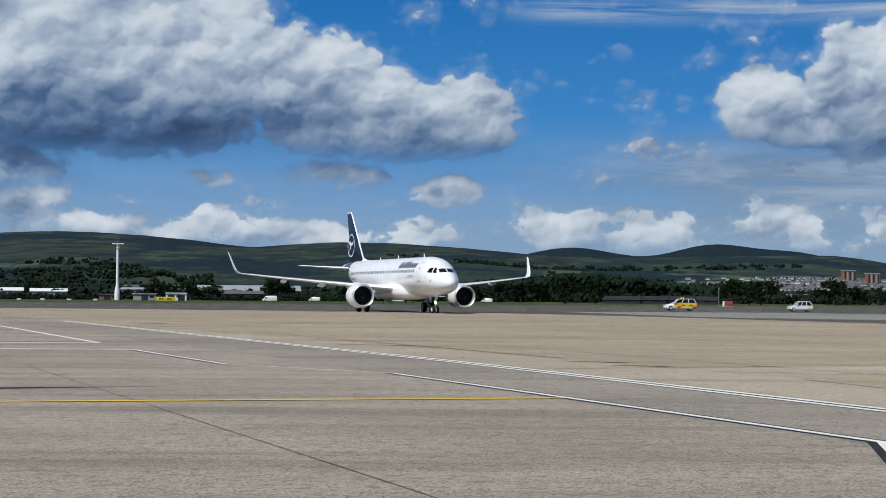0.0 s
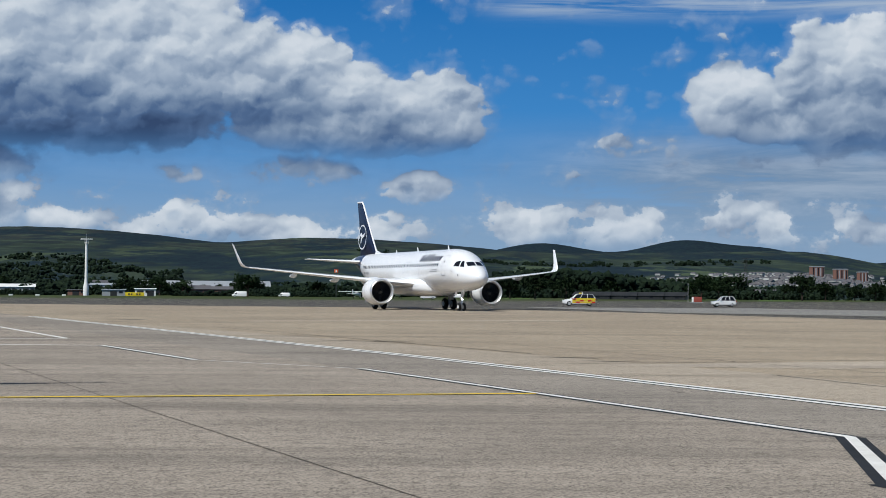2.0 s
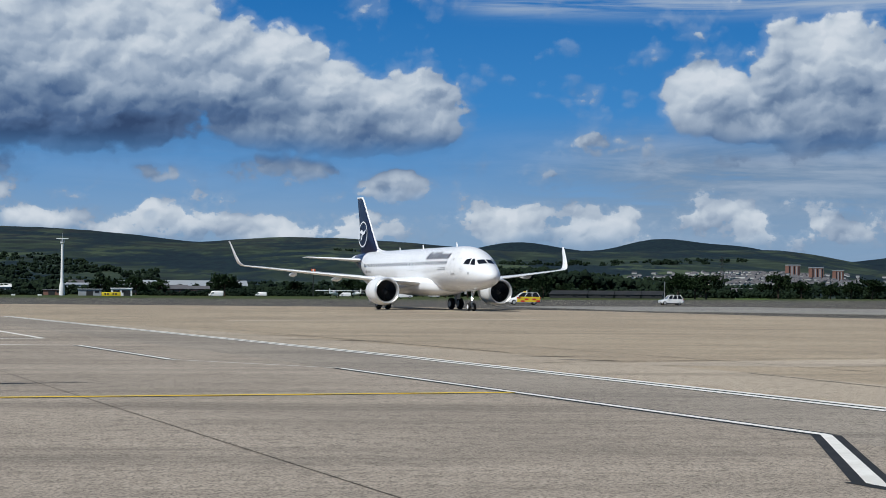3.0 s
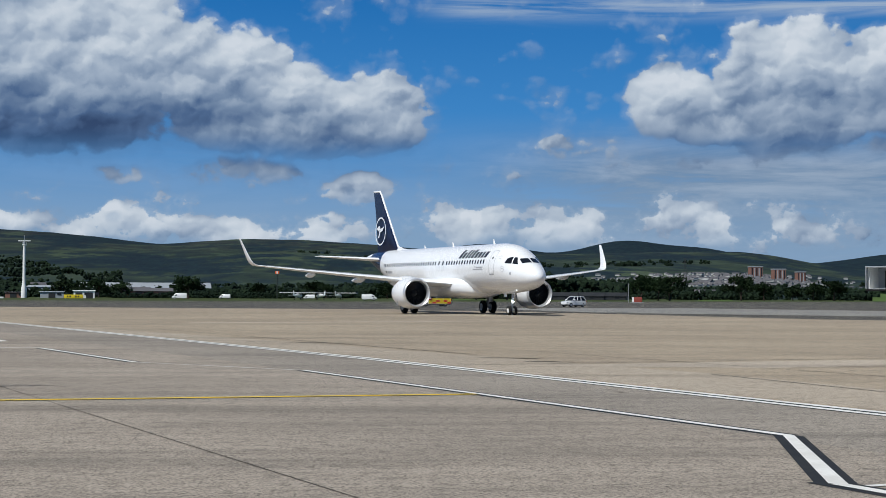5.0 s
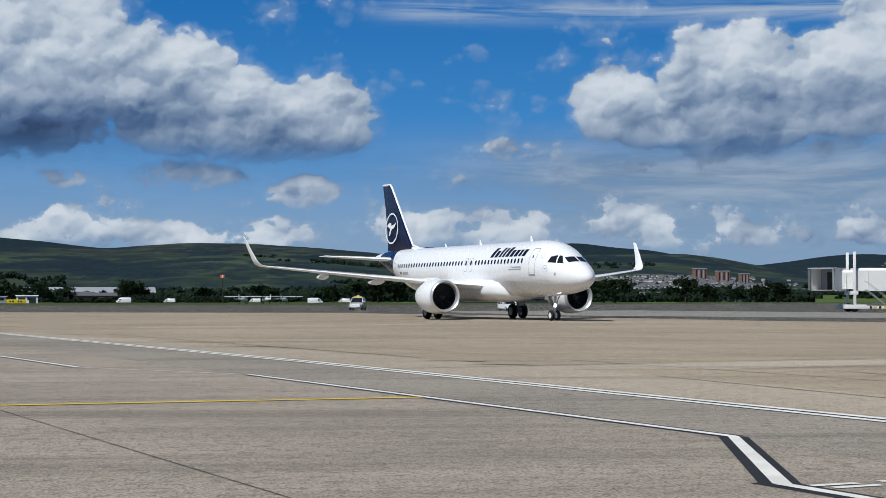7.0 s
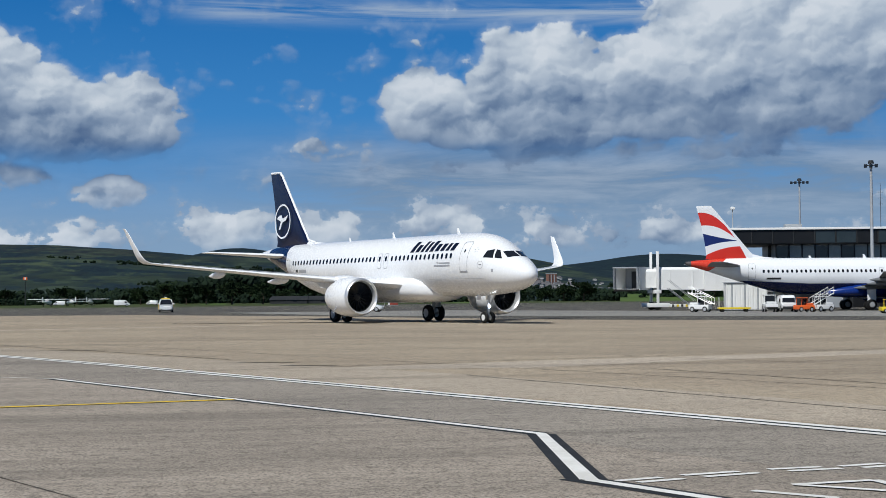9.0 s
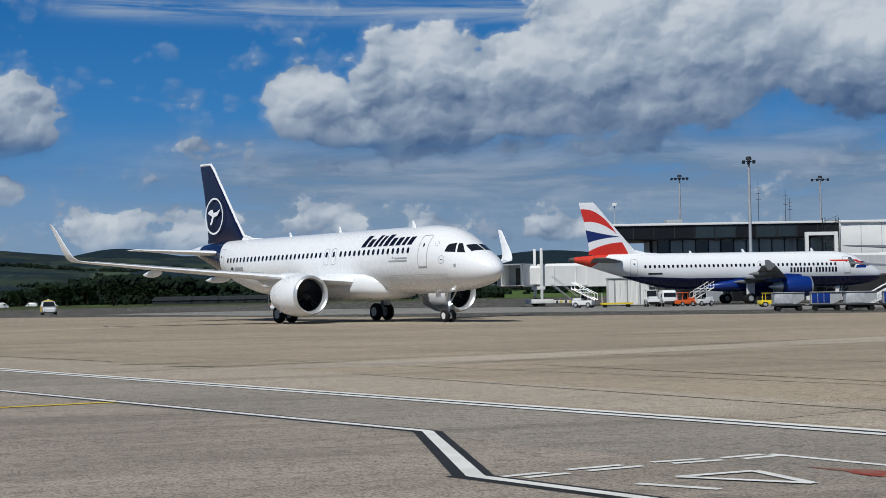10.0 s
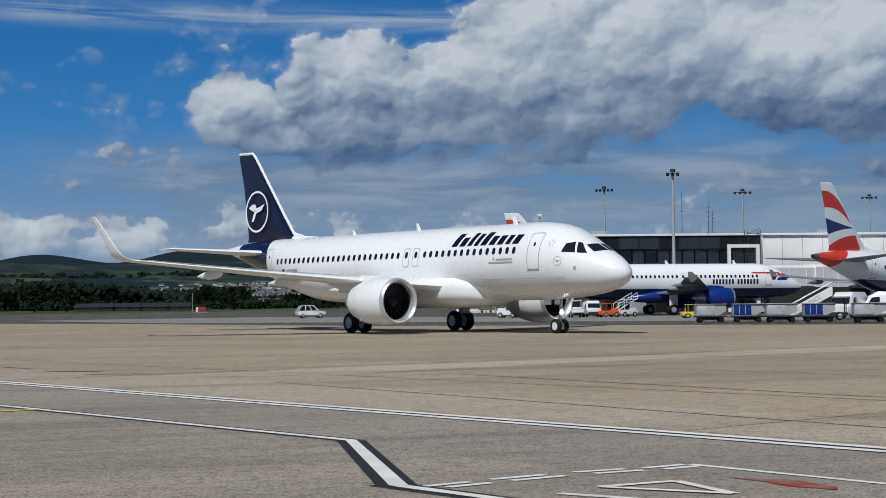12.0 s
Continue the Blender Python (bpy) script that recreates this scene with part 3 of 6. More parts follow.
def strip(name, a, b, width, mat, z=0.006, label="", category="line"):
    """A painted band from plan point a to b."""
    a, b = Vector(a), Vector(b)
    d = (b - a).normalized()
    s = Vector((-d.y, d.x)) * width / 2
    k = max(1, int((b - a).length / 3))
    bm = bmesh.new()
    rows = [[bm.verts.new((*(a + (b - a) * i / k + s * w), z)) for w in (1, -1)] for i in range(k + 1)]
    for p, q in zip(rows, rows[1:]):
        bm.faces.new((p[0], p[1], q[1], q[0]))
    return tagged(upward(mesh_object(name, bm, mat, smooth=0)), label, category, kind="structure")


def patch_on_ground(name, poly, mat, z, label):
    bm = bmesh.new()
    bm.faces.new([bm.verts.new((x, y, z)) for x, y in poly])
    return tagged(upward(mesh_object(name, bm, mat, smooth=0)), label, "marking", kind="structure")


def markings():
    # double line between the two pavements
    for a0, a1 in ((-64, 0), (0, 60)):
        strip("line_border", lane(a0, 0), lane(a1, 0), 0.60, LINE_BLACK, 0.004, "black border under the double white line")
        for o in (-0.17, 0.17):
            strip("double_line", lane(a0, o), lane(a1, o), 0.205, LINE_WHITE, 0.008, "one of two white lines on a black border")
    # stand line that bends at the thick white bar
    corner, foot = Vector((5.21, 18.86)), Vector((4.33, 14.02))
    strip("stand_line_border", (-1.09, 34.94), corner, 0.34, LINE_BLACK, 0.004, "black border under the white stand line")
    strip("stand_line", (-1.09, 34.94), corner, 0.15, LINE_WHITE, 0.008, "white stand line on a black border")
    strip("stand_line_faded", (-5.27, 38.9), (-1.09, 34.94), 0.07, LINE_WHITE, 0.006, "faded worn white stand line")
    strip("stand_line_border", (-9.4, 48.6), (-5.27, 38.9), 0.36, LINE_BLACK, 0.004, "black border under the white stand line")
    strip("stand_line", (-9.4, 48.6), (-5.27, 38.9), 0.17, LINE_WHITE, 0.008, "white stand line on a black border")
    strip("stand_line", (-24.5, 86.8), (-11.95, 55.4), 0.22, LINE_WHITE, 0.008, "white stand line across the apron")
    strip("stand_line_faded", (-24, 52.6), (-11.95, 55.4), 0.30, LINE_WHITE, 0.006, "faded white line across the stand")
    strip("stand_line_faded", (-24, 49.2), (-9.4, 48.7), 0.26, LINE_WHITE, 0.006, "faded white line across the stand")
    patch_on_ground("bar_border", [(5.04, 18.94), (5.37, 18.78), (4.47, 13.87), (4.12, 14.08)], LINE_BLACK, 0.005, "black border round the thick white bar")
    patch_on_ground("thick_bar", [(5.145, 18.90), (5.27, 18.83), (4.39, 13.93), (4.23, 14.02)], LINE_WHITE, 0.009, "thick white bar of the stand line")
    strip("stand_line_border", (4.22, 14.18), (7.4, 5.9), 0.36, LINE_BLACK, 0.0045, "black border under the white stand line")
    strip("stand_line", (4.30, 14.00), (7.4, 5.9), 0.15, LINE_WHITE, 0.0095, "white stand line on a black border")
    strip("yellow_line_border", (-16, 22.86), (2.1, 26.70), 0.30, STAIN, 0.004, "dark worn edge of the yellow lead line")
    strip("yellow_line", (-16, 22.86), (2.1, 26.70), 0.19, LINE_YELLOW, 0.008, "yellow lead-in line")
    # the row of paired dashes and the triangle of the next stand
    for x0, y0, x1, y1 in ((4.60, 13.76, 5.09, 13.93), (5.33, 14.03, 5.95, 14.20), (6.29, 14.28, 6.87, 14.36), (7.08, 14.36, 7.60, 14.50)):
        d = (Vector((x1, y1)) - Vector((x0, y0))).normalized()
        s = Vector((-d.y, d.x))
        for o in (-0.10, 0.10):
            a, b = Vector((x0, y0)) + s * o - d * o * 0.5, Vector((x1, y1)) + s * o - d * o * 0.5
            strip("dash", a, b, 0.11, LINE_WHITE, 0.008, "short white dash in a paired row", "marking")
    strip("stand_line", (7.60, 14.56), (9.6, 8.8), 0.11, LINE_WHITE, 0.0085, "thin white line of the next stand")
    for a, b in (((5.93, 13.14), (6.76, 13.27)), ((6.76, 13.27), (6.78, 12.22)), ((6.78, 12.22), (5.93, 13.14))):
        strip("triangle_side", a, b, 0.11, LINE_WHITE, 0.008 + 0.0006 * a[0], "white outline side of a ground triangle", "marking")
    strip("stand_line_faded", (5.42, 12.85), (5.9, 12.2), 0.12, LINE_WHITE, 0.008, "worn white line on the grey apron")
    patch_on_ground("red_mark", [(7.33, 13.4), (7.62, 13.05), (7.78, 12.98), (7.86, 12.3), (7.74, 12.1), (7.50, 12.5), (7.46, 12.75), (7.5, 12.9)], LINE_RED, 0.008, "worn red painted ground mark")
    # slab joints
    strip("joint", (-14, 48), (0.9, 11.0), 0.016, JOINT, 0.005, "dark sealed joint between slabs", "joint")
    strip("worn_seam", lane(-34, 3.9), lane(-1.5, 3.9), 0.09, JOINT, 0.0055, "dark worn seam along the apron", "joint")
    strip("worn_seam", (7.6, 33.5), (12.6, 15.5), 0.06, JOINT, 0.0055, "dark worn seam along the apron", "joint")
    strip("worn_seam", (12.3, 35), (16.5, 20), 0.06, JOINT, 0.0057, "faint dark seam along the apron", "joint")
    for a, b in (((2.2, 37.5), (11.6, 41.3)), ((11.6, 41.3), (34, 49.2))):
        strip("joint", a, b, 0.06, JOINT, 0.0056, "dark sealed joint between slabs", "joint")
    for b in (8.0, 15, 22.5, 30, 37.5, 45):
        strip("joint", lane(-120, b), lane(70, b), 0.045, JOINT, 0.005, "dark sealed joint between slabs", "joint")
    for a in range(-110, 70, 15):
        strip("joint", lane(a, 0.5), lane(a, 60), 0.025, JOINT, 0.0045, "dark sealed joint between slabs", "joint")
    # the greyer lane between the stand line and the double line, and the pale edge beyond it
    patch_on_ground("grey_lane", [lane(-62, -3.9), lane(0, -3.8), lane(60, -3.6), lane(60, -0.32), lane(0, -0.32), lane(-62, -0.32)], BAND, 0.002, "greyer worn lane between two painted lines")
    patch_on_ground("pale_edge", [lane(-40, 0.5), lane(0, 0.5), lane(45, 0.5), lane(45, 2.6), lane(10, 4.2), lane(-12, 3.2), lane(-40, 1.4)], EDGE, 0.002, "paler strip of concrete beside the double line")
    # worn pale band across the tan concrete and oil stains
    patch_on_ground("pale_band", [(3.5, 37.4), (9.7, 36.4), (14.1, 38.5), (21.4, 41.4), (29.2, 43.6), (45, 49), (45, 52.5), (25.5, 45.7), (18.2, 42.6), (11.6, 40.6)], PALE, 0.004, "pale worn band of concrete on the apron")
    patch_on_ground("pale_band", [(-9, 89.5), (9.5, 99.5), (10, 101.5), (-9.5, 91.8)], PALE, 0.004, "pale worn band of concrete on the apron")
    for cx, cy, lx, ly in ((4.2, 41.8, 0.9, 0.22), (5.0, 39.6, 0.8, 0.2), (-16.8, 93, 1.6, 0.9), (-2, 55, 2.2, 0.2), (4.6, 27.2, 0.10, 0.05)):
        rs = random.Random(int(cx * 10))
        patch_on_ground("oil_stain", [(cx + lx * math.cos(a) * rs.uniform(0.5, 1.1), cy + ly * math.sin(a) * rs.uniform(0.5, 1.1) - 0.35 * lx * math.cos(a)) for a in [k * math.pi / 9 for k in range(18)]], STAIN, 0.0065, "dark oil stain on the concrete")


markings()

# ---------------------------------------------------------------- airliner
_sx = [0, 0.3, 0.8, 1.5, 2.2, 3.0, 4.0, 5.0, 6.5, 24, 26, 28, 30, 32, 34, 36, 37.57]
_q = [math.sqrt(v) for v in _sx]
TOP = smooth_curve(_q, [3.02, 3.54, 3.92, 4.29, 4.65, 5.12, 5.56, 5.77, 5.88, 5.88, 5.88, 5.88, 5.88, 5.86, 5.80, 5.66, 5.48])
BOT = smooth_curve(_q, [3.02, 2.57, 2.33, 2.12, 2.00, 1.91, 1.84, 1.78, 1.74, 1.74, 1.86, 2.22, 2.78, 3.42, 4.05, 4.68, 5.12])
HALF = smooth_curve(_q, [0.0, 0.55, 0.90, 1.22, 1.46, 1.67, 1.84, 1.93, 1.975, 1.975, 1.94, 1.82, 1.58, 1.27, 0.93, 0.55, 0.20])


def hull(x):
    q = math.sqrt(max(x, 0))
    t, b, w = TOP(q), BOT(q), HALF(q)
    return (t + b) / 2, (t - b) / 2, w


def at(bx, by, bz):
    """From metres behind the nose, to port and up, into the aircraft's own space (x ahead of the nose wheel)."""
    return Vector((5.07 - bx, by, bz))


def skin(x, z, side, off=0.012):
    """The point of the fuselage's side at station x and height z."""
    c, h, w = hull(x)
    k = max(-0.999, min(0.999, (z - c) / h))
    s = math.sqrt(1 - k * k)
    nrm = Vector((0, s / w, k / h)).normalized()
    return at(x, side * (w * s + nrm.y * off), z + nrm.z * off)


def decal(polys, side, off=0.012, bm=None):
    """Flat-cut shapes laid on the fuselage: each poly is (x, z) corners."""
    bm = bm or bmesh.new()
    for p in polys:
        bm.faces.new([bm.verts.new(skin(x, z, side, off)) for x, z in p])
    return bm


def grid_decal(x0, x1, z0, z1, side, lean=0.0, off=0.014, nx=3, nz=4, bm=None):
    bm = bm or bmesh.new()
    v = [[bm.verts.new(skin(x0 + (x1 - x0) * i / nx - lean * j / nz, z0 + (z1 - z0) * j / nz, side, off)) for i in range(nx + 1)] for j in range(nz + 1)]
    for a, b in zip(v, v[1:]):
        for i in range(nx):
            bm.faces.new((a[i], a[i + 1], b[i + 1], b[i]))
    return bm


def rounded(x, z, w, h, r, n=4):
    pts = []
    for cx, cz, a0 in ((x + w / 2 - r, z + h / 2 - r, 0), (x - w / 2 + r, z + h / 2 - r, 90), (x - w / 2 + r, z - h / 2 + r, 180), (x + w / 2 - r, z - h / 2 + r, 270)):
        for i in range(n + 1):
            a = radians(a0 + 90 * i / n)
            pts.append((cx + r * math.cos(a), cz + r * math.sin(a)))
    return pts


def outline(x, z, w, h, r, t, side):
    a, b = rounded(x, z, w, h, r), rounded(x, z, w - 2 * t, h - 2 * t, max(0.01, r - t))
    k = len(a)
    # split the long edges so that the strips follow the curve of the hull
    out = []
    for i in range(k):
        j = (i + 1) % k
        m = 5 if math.dist(a[i], a[j]) > 0.4 else 1
        for s in range(m):
            f = lambda p, q, u: (p[0] + (q[0] - p[0]) * u, p[1] + (q[1] - p[1]) * u)
            out.append([f(a[i], a[j], s / m), f(a[i], a[j], (s + 1) / m), f(b[i], b[j], (s + 1) / m), f(b[i], b[j], s / m)])
    return decal(out, side)


def foil(le, chord, up, thick, n=10):
    """A wing section: leading edge point, chord, direction of thickness."""
    le, up = Vector(le), Vector(up).normalized()
    pts = []
    ks = [0.5 * (1 - math.cos(math.pi * i / n)) for i in range(n + 1)]
    th = lambda k: 5 * thick * chord * (0.2969 * math.sqrt(k) - 0.126 * k - 0.3516 * k * k + 0.2843 * k ** 3 - 0.1030 * k ** 4)
    for k in ks:
        pts.append(le + Vector((-k * chord, 0, 0)) + up * (th(k) * 1.15 + 0.004))
    for k in reversed(ks[1:-1]):
        pts.append(le + Vector((-k * chord, 0, 0)) - up * (th(k) * 0.75 + 0.004))
    return pts


def livery_paint(name, kind):
    """Body paint laid out in the aircraft's own space."""
    m = material(name, (0.82, 0.83, 0.84), 0.27, 0, (0.76, 0.77, 0.77), 0.5, 0.5, coat=0.3)
    n, b = tree_of(m)
    white = b.inputs["Base Color"].links[0].from_socket
    x, y, z = n.split(n.add("ShaderNodeTexCoord").outputs["Object"])
    back = n.math("SUBTRACT", 5.07, x)
    if kind == "navy_tail":
        lead = n.math("SUBTRACT", back, n.math("MULTIPLY", n.math("POWER", n.math("ABSOLUTE", n.math("SUBTRACT", z, 4.4)), 2.0), 0.32))
        f = n.math("MULTIPLY", n.ramp(lead, 30.78, 30.82), n.ramp(back, 35.42, 35.38))
        n.put(b.inputs["Base Color"], n.mix(f, white, (0.004, 0.007, 0.038, 1)))
    else:
        f = n.ramp(z, 2.98, 2.95)
        rise = n.ramp(n.math("SUBTRACT", z, n.math("MULTIPLY", n.math("MAXIMUM", n.math("SUBTRACT", back, 24.0), 0.0), 0.05)), 2.98, 2.95)
        col = n.mix(n.math("MULTIPLY", rise, n.ramp(back, 31.5, 31.4)), white, (0.005, 0.013, 0.085, 1))
        tail = n.ramp(n.math("ADD", back, n.math("MULTIPLY", z, 1.5)), 41.7, 41.75)
        col = n.mix(tail, col, (0.60, 0.045, 0.02, 1))
        col = n.mix(n.ramp(back, 37.0, 37.05), col, (0.10, 0.09, 0.085, 1))
        n.put(b.inputs["Base Color"], col)
    return m


def flag_fin_paint():
    """White fin with waving red, white and blue bands."""
    m = material("waving_band_paint", (0.82, 0.83, 0.84), 0.3, coat=0.3)
    n, b = tree_of(m)
    x, y, z = n.split(n.add("ShaderNodeTexCoord").outputs["Object"])
    back = n.math("SUBTRACT", 5.07, x)
    aft = n.math("MULTIPLY", n.math("SUBTRACT", back, 31.0), 0.2)

    def above(p0, p1, p2):
        """1 over a bowed edge through three heights along the chord."""
        c = np.polyfit([p0[0], p1[0], p2[0]], [p0[1], p1[1], p2[1]], 2)
        e = n.math("ADD", n.math("MULTIPLY", n.math("ADD", n.math("MULTIPLY", aft, float(c[0])), float(c[1])), aft), float(c[2]))
        return n.ramp(n.math("SUBTRACT", z, e), -0.02, 0.02)

    white, red, blue = (0.82, 0.83, 0.84, 1), (0.62, 0.030, 0.018, 1), (0.008, 0.020, 0.13, 1)
    paint = n.mix(above((1, 5.8), (0.5, 6.9), (0, 7.2)), red, white)
    paint = n.mix(above((1, 6.95), (0.6, 7.55), (0.1, 7.8)), paint, blue)
    paint = n.mix(above((1, 8.75), (0.6, 8.27), (0.1, 7.85)), paint, white)
    paint = n.mix(above((1, 9.5), (0.6, 9.36), (0.25, 8.4)), paint, red)
    paint = n.mix(above((1, 11.0), (0.6, 10.4), (0.25, 8.6)), paint, white)
    n.put(b.inputs["Base Color"], paint)
    return m


BODY_NAVY, BODY_FLAG, FIN_FLAG = livery_paint("white_hull_navy_tail", "navy_tail"), livery_paint("white_hull_blue_belly", "belly"), flag_fin_paint()


def wheel_mesh(parent, name, radius, width, at_point, hub):
    """A wheel that turns on its axle: tyre with rounded shoulders, hub inside."""
    w = part(name, spin([(-width / 2, radius * 0.6), (-width / 2, radius * 0.82), (-width * 0.42, radius * 0.93), (-width * 0.25, radius), (width * 0.25, radius), (width * 0.42, radius * 0.93), (width / 2, radius * 0.82), (width / 2, radius * 0.6)], "y", sides=28, caps=True), RUBBER, parent, "black rubber aircraft tyre")
    w.location = at_point
    bm = spin([(-width * 0.53, radius * 0.16), (-width * 0.50, radius * 0.50), (-width * 0.50, radius * 0.58), (width * 0.50, radius * 0.58), (width * 0.50, radius * 0.50), (width * 0.53, radius * 0.16)], "y", sides=20, caps=True)
    for k in range(6):
        a = k * math.pi / 3
        for s in (-1, 1):
            c = Vector((radius * 0.36 * math.cos(a), s * width * 0.51, radius * 0.36 * math.sin(a)))
            add_box(bm, c.x - 0.03, c.x + 0.03, c.y - 0.01, c.y + 0.01, c.z - 0.03, c.z + 0.03)
    part("hub", bm, hub, w, "pale metal wheel hub")
    return w


CAR_WHITE_HUB = material("white_painted_hub", (0.75, 0.75, 0.74), 0.35)


def engine(root, side, white, r=1.32, length=3.5, x0=11.22, z=1.76):
    y = side * 5.75
    bm = bmesh.new()
    prof = [(0.42, 0.98), (0.20, 1.0), (0.06, 1.05), (0.0, 1.12), (0.05, 1.18), (0.22, 1.235)]
    n = part("intake_lip", spin([(l, q * r / 1.32) for l, q in prof], "x", bm, 56), BARE, root, "polished bare metal intake lip")
    n.matrix_basis = Matrix.Translation(at(x0, y, z)) @ Matrix.Diagonal((-1, 1, 1, 1))
    prof = [(0.22, 1.235), (0.6, 1.29), (1.2, 1.32), (1.9, 1.30), (2.6, 1.2), (3.2, 1.03), (3.5, 0.93), (3.48, 0.9), (3.0, 0.95)]
    n = part("nacelle", spin([(l * length / 3.5, q * r / 1.32) for l, q in prof], "x", None, 56), white, root, "painted engine cowl")
    n.matrix_basis = Matrix.Translation(at(x0, y, z)) @ Matrix.Diagonal((-1, 1, 1, 1))
    n = part("intake_duct", spin([(0.42, 0.98), (1.05, 1.0), (1.06, 0.2), (1.06, 0.02)], "x", None, 40), DARK_STEEL, root, "dark intake duct")
    n.matrix_basis = Matrix.Translation(at(x0, y, z)) @ Matrix.Diagonal((-1, r / 1.32, r / 1.32, 1))
    f = part("fan_hub", spin([(-0.15, 0.26), (0.02, 0.28), (0.02, 0.05)], "x", None, 20, caps=True), FAN, root, "dark fan hub")
    f.matrix_basis = Matrix.Translation(at(x0 + 0.72, y, z))
    rings = []
    for q, tw, c in ((0.26, 35, 0.22), (0.6, 50, 0.30), (0.96 * r / 1.32, 62, 0.34)):
        t = radians(tw)
        p = Vector((0.0, 0, q))
        d = Vector((math.cos(t), math.sin(t), 0)) * c / 2
        e = Vector((-math.sin(t), math.cos(t), 0)) * 0.012
        rings.append([p + d + e, p - d + e, p - d - e, p + d - e])
    blade = part("fan_blade", loft(rings), FAN, f, "dark titanium fan blade")
    for k in range(1, 18):
        o = new("fan_blade", blade.data)
        o.parent = f
        o["label"] = "dark titanium fan blade"
        o.matrix_basis = Matrix.Rotation(2 * math.pi * k / 18, 4, "X")
    s = part("spinner", spin([(0.42, 0.005), (0.36, 0.07), (0.2, 0.17), (0.0, 0.27), (-0.1, 0.27)], "x", None, 24), DARK_STEEL, f, "dark spinner cone")
    sw = tube([(0.42 - 0.035 * k, 0.02 * k * math.cos(0.8 * k), 0.02 * k * math.sin(0.8 * k)) for k in range(1, 7)], 0.022, None, 6)
    part("spinner_mark", sw, CAR_WHITE, f, "white swirl mark")
    n = part("exhaust", spin([(2.9, 0.85), (3.5, 0.68), (4.3, 0.48), (4.28, 0.44), (3.9, 0.4), (4.4, 0.3), (4.95, 0.04)], "x", None, 32), BARE, root, "bare metal exhaust nozzle and plug")
    n.matrix_basis = Matrix.Translation(at(x0, y, z)) @ Matrix.Diagonal((-1, 1, 1, 1))
    # pylon from the cowl to the wing
    rings = []
    for x, zl, zh, w in ((1.0, 1.15, 1.30, 0.10), (1.8, 1.1, 1.42, 0.2), (2.8, 0.9, 1.45, 0.24), (4.2, 0.5, 1.35, 0.24), (5.6, 0.75, 1.25, 0.16), (6.6, 1.0, 1.15, 0.04)):
        p = [(-w, zl), (w, zl), (w, zh - 0.06), (w * 0.4, zh), (-w * 0.4, zh), (-w, zh - 0.06)]
        rings.append([at(x0 + x, y + a, z + b) for a, b in p])
    part("pylon", loft(rings), white, root, "engine pylon")
    # strake on the cowl's shoulder
    a = radians(40)
    cc = at(x0 + 1.2, y - side * 1.31 * math.sin(a), z + 1.31 * math.cos(a))
    o = Vector((0, -side * math.sin(a), math.cos(a)))
    st = loft([[cc + Vector((0, 0, 0.01)), cc - Vector((0.9, 0, 0)), cc - Vector((0.9, 0, 0)) + o * 0.3, cc - Vector((0.5, 0, 0)) + o * 0.28], [p + Vector((0, 0.02, 0.02)) for p in (cc + Vector((0, 0, 0.01)), cc - Vector((0.9, 0, 0)), cc - Vector((0.9, 0, 0)) + o * 0.3, cc - Vector((0.5, 0, 0)) + o * 0.28)]])
    part("strake", st, white, root)
    for k in range(4):
        q = Vector(at(x0 + 1.5 + 0.28 * k, y + side * 1.33 * math.cos(radians(30 + 6 * k)), z - 1.33 * math.sin(radians(30 + 6 * k))))
        part("latch", box(q.x - 0.05, q.x + 0.05, q.y - 0.03, q.y + 0.03, q.z - 0.06, q.z + 0.02), OUTLINE, root, "small cowl latch")


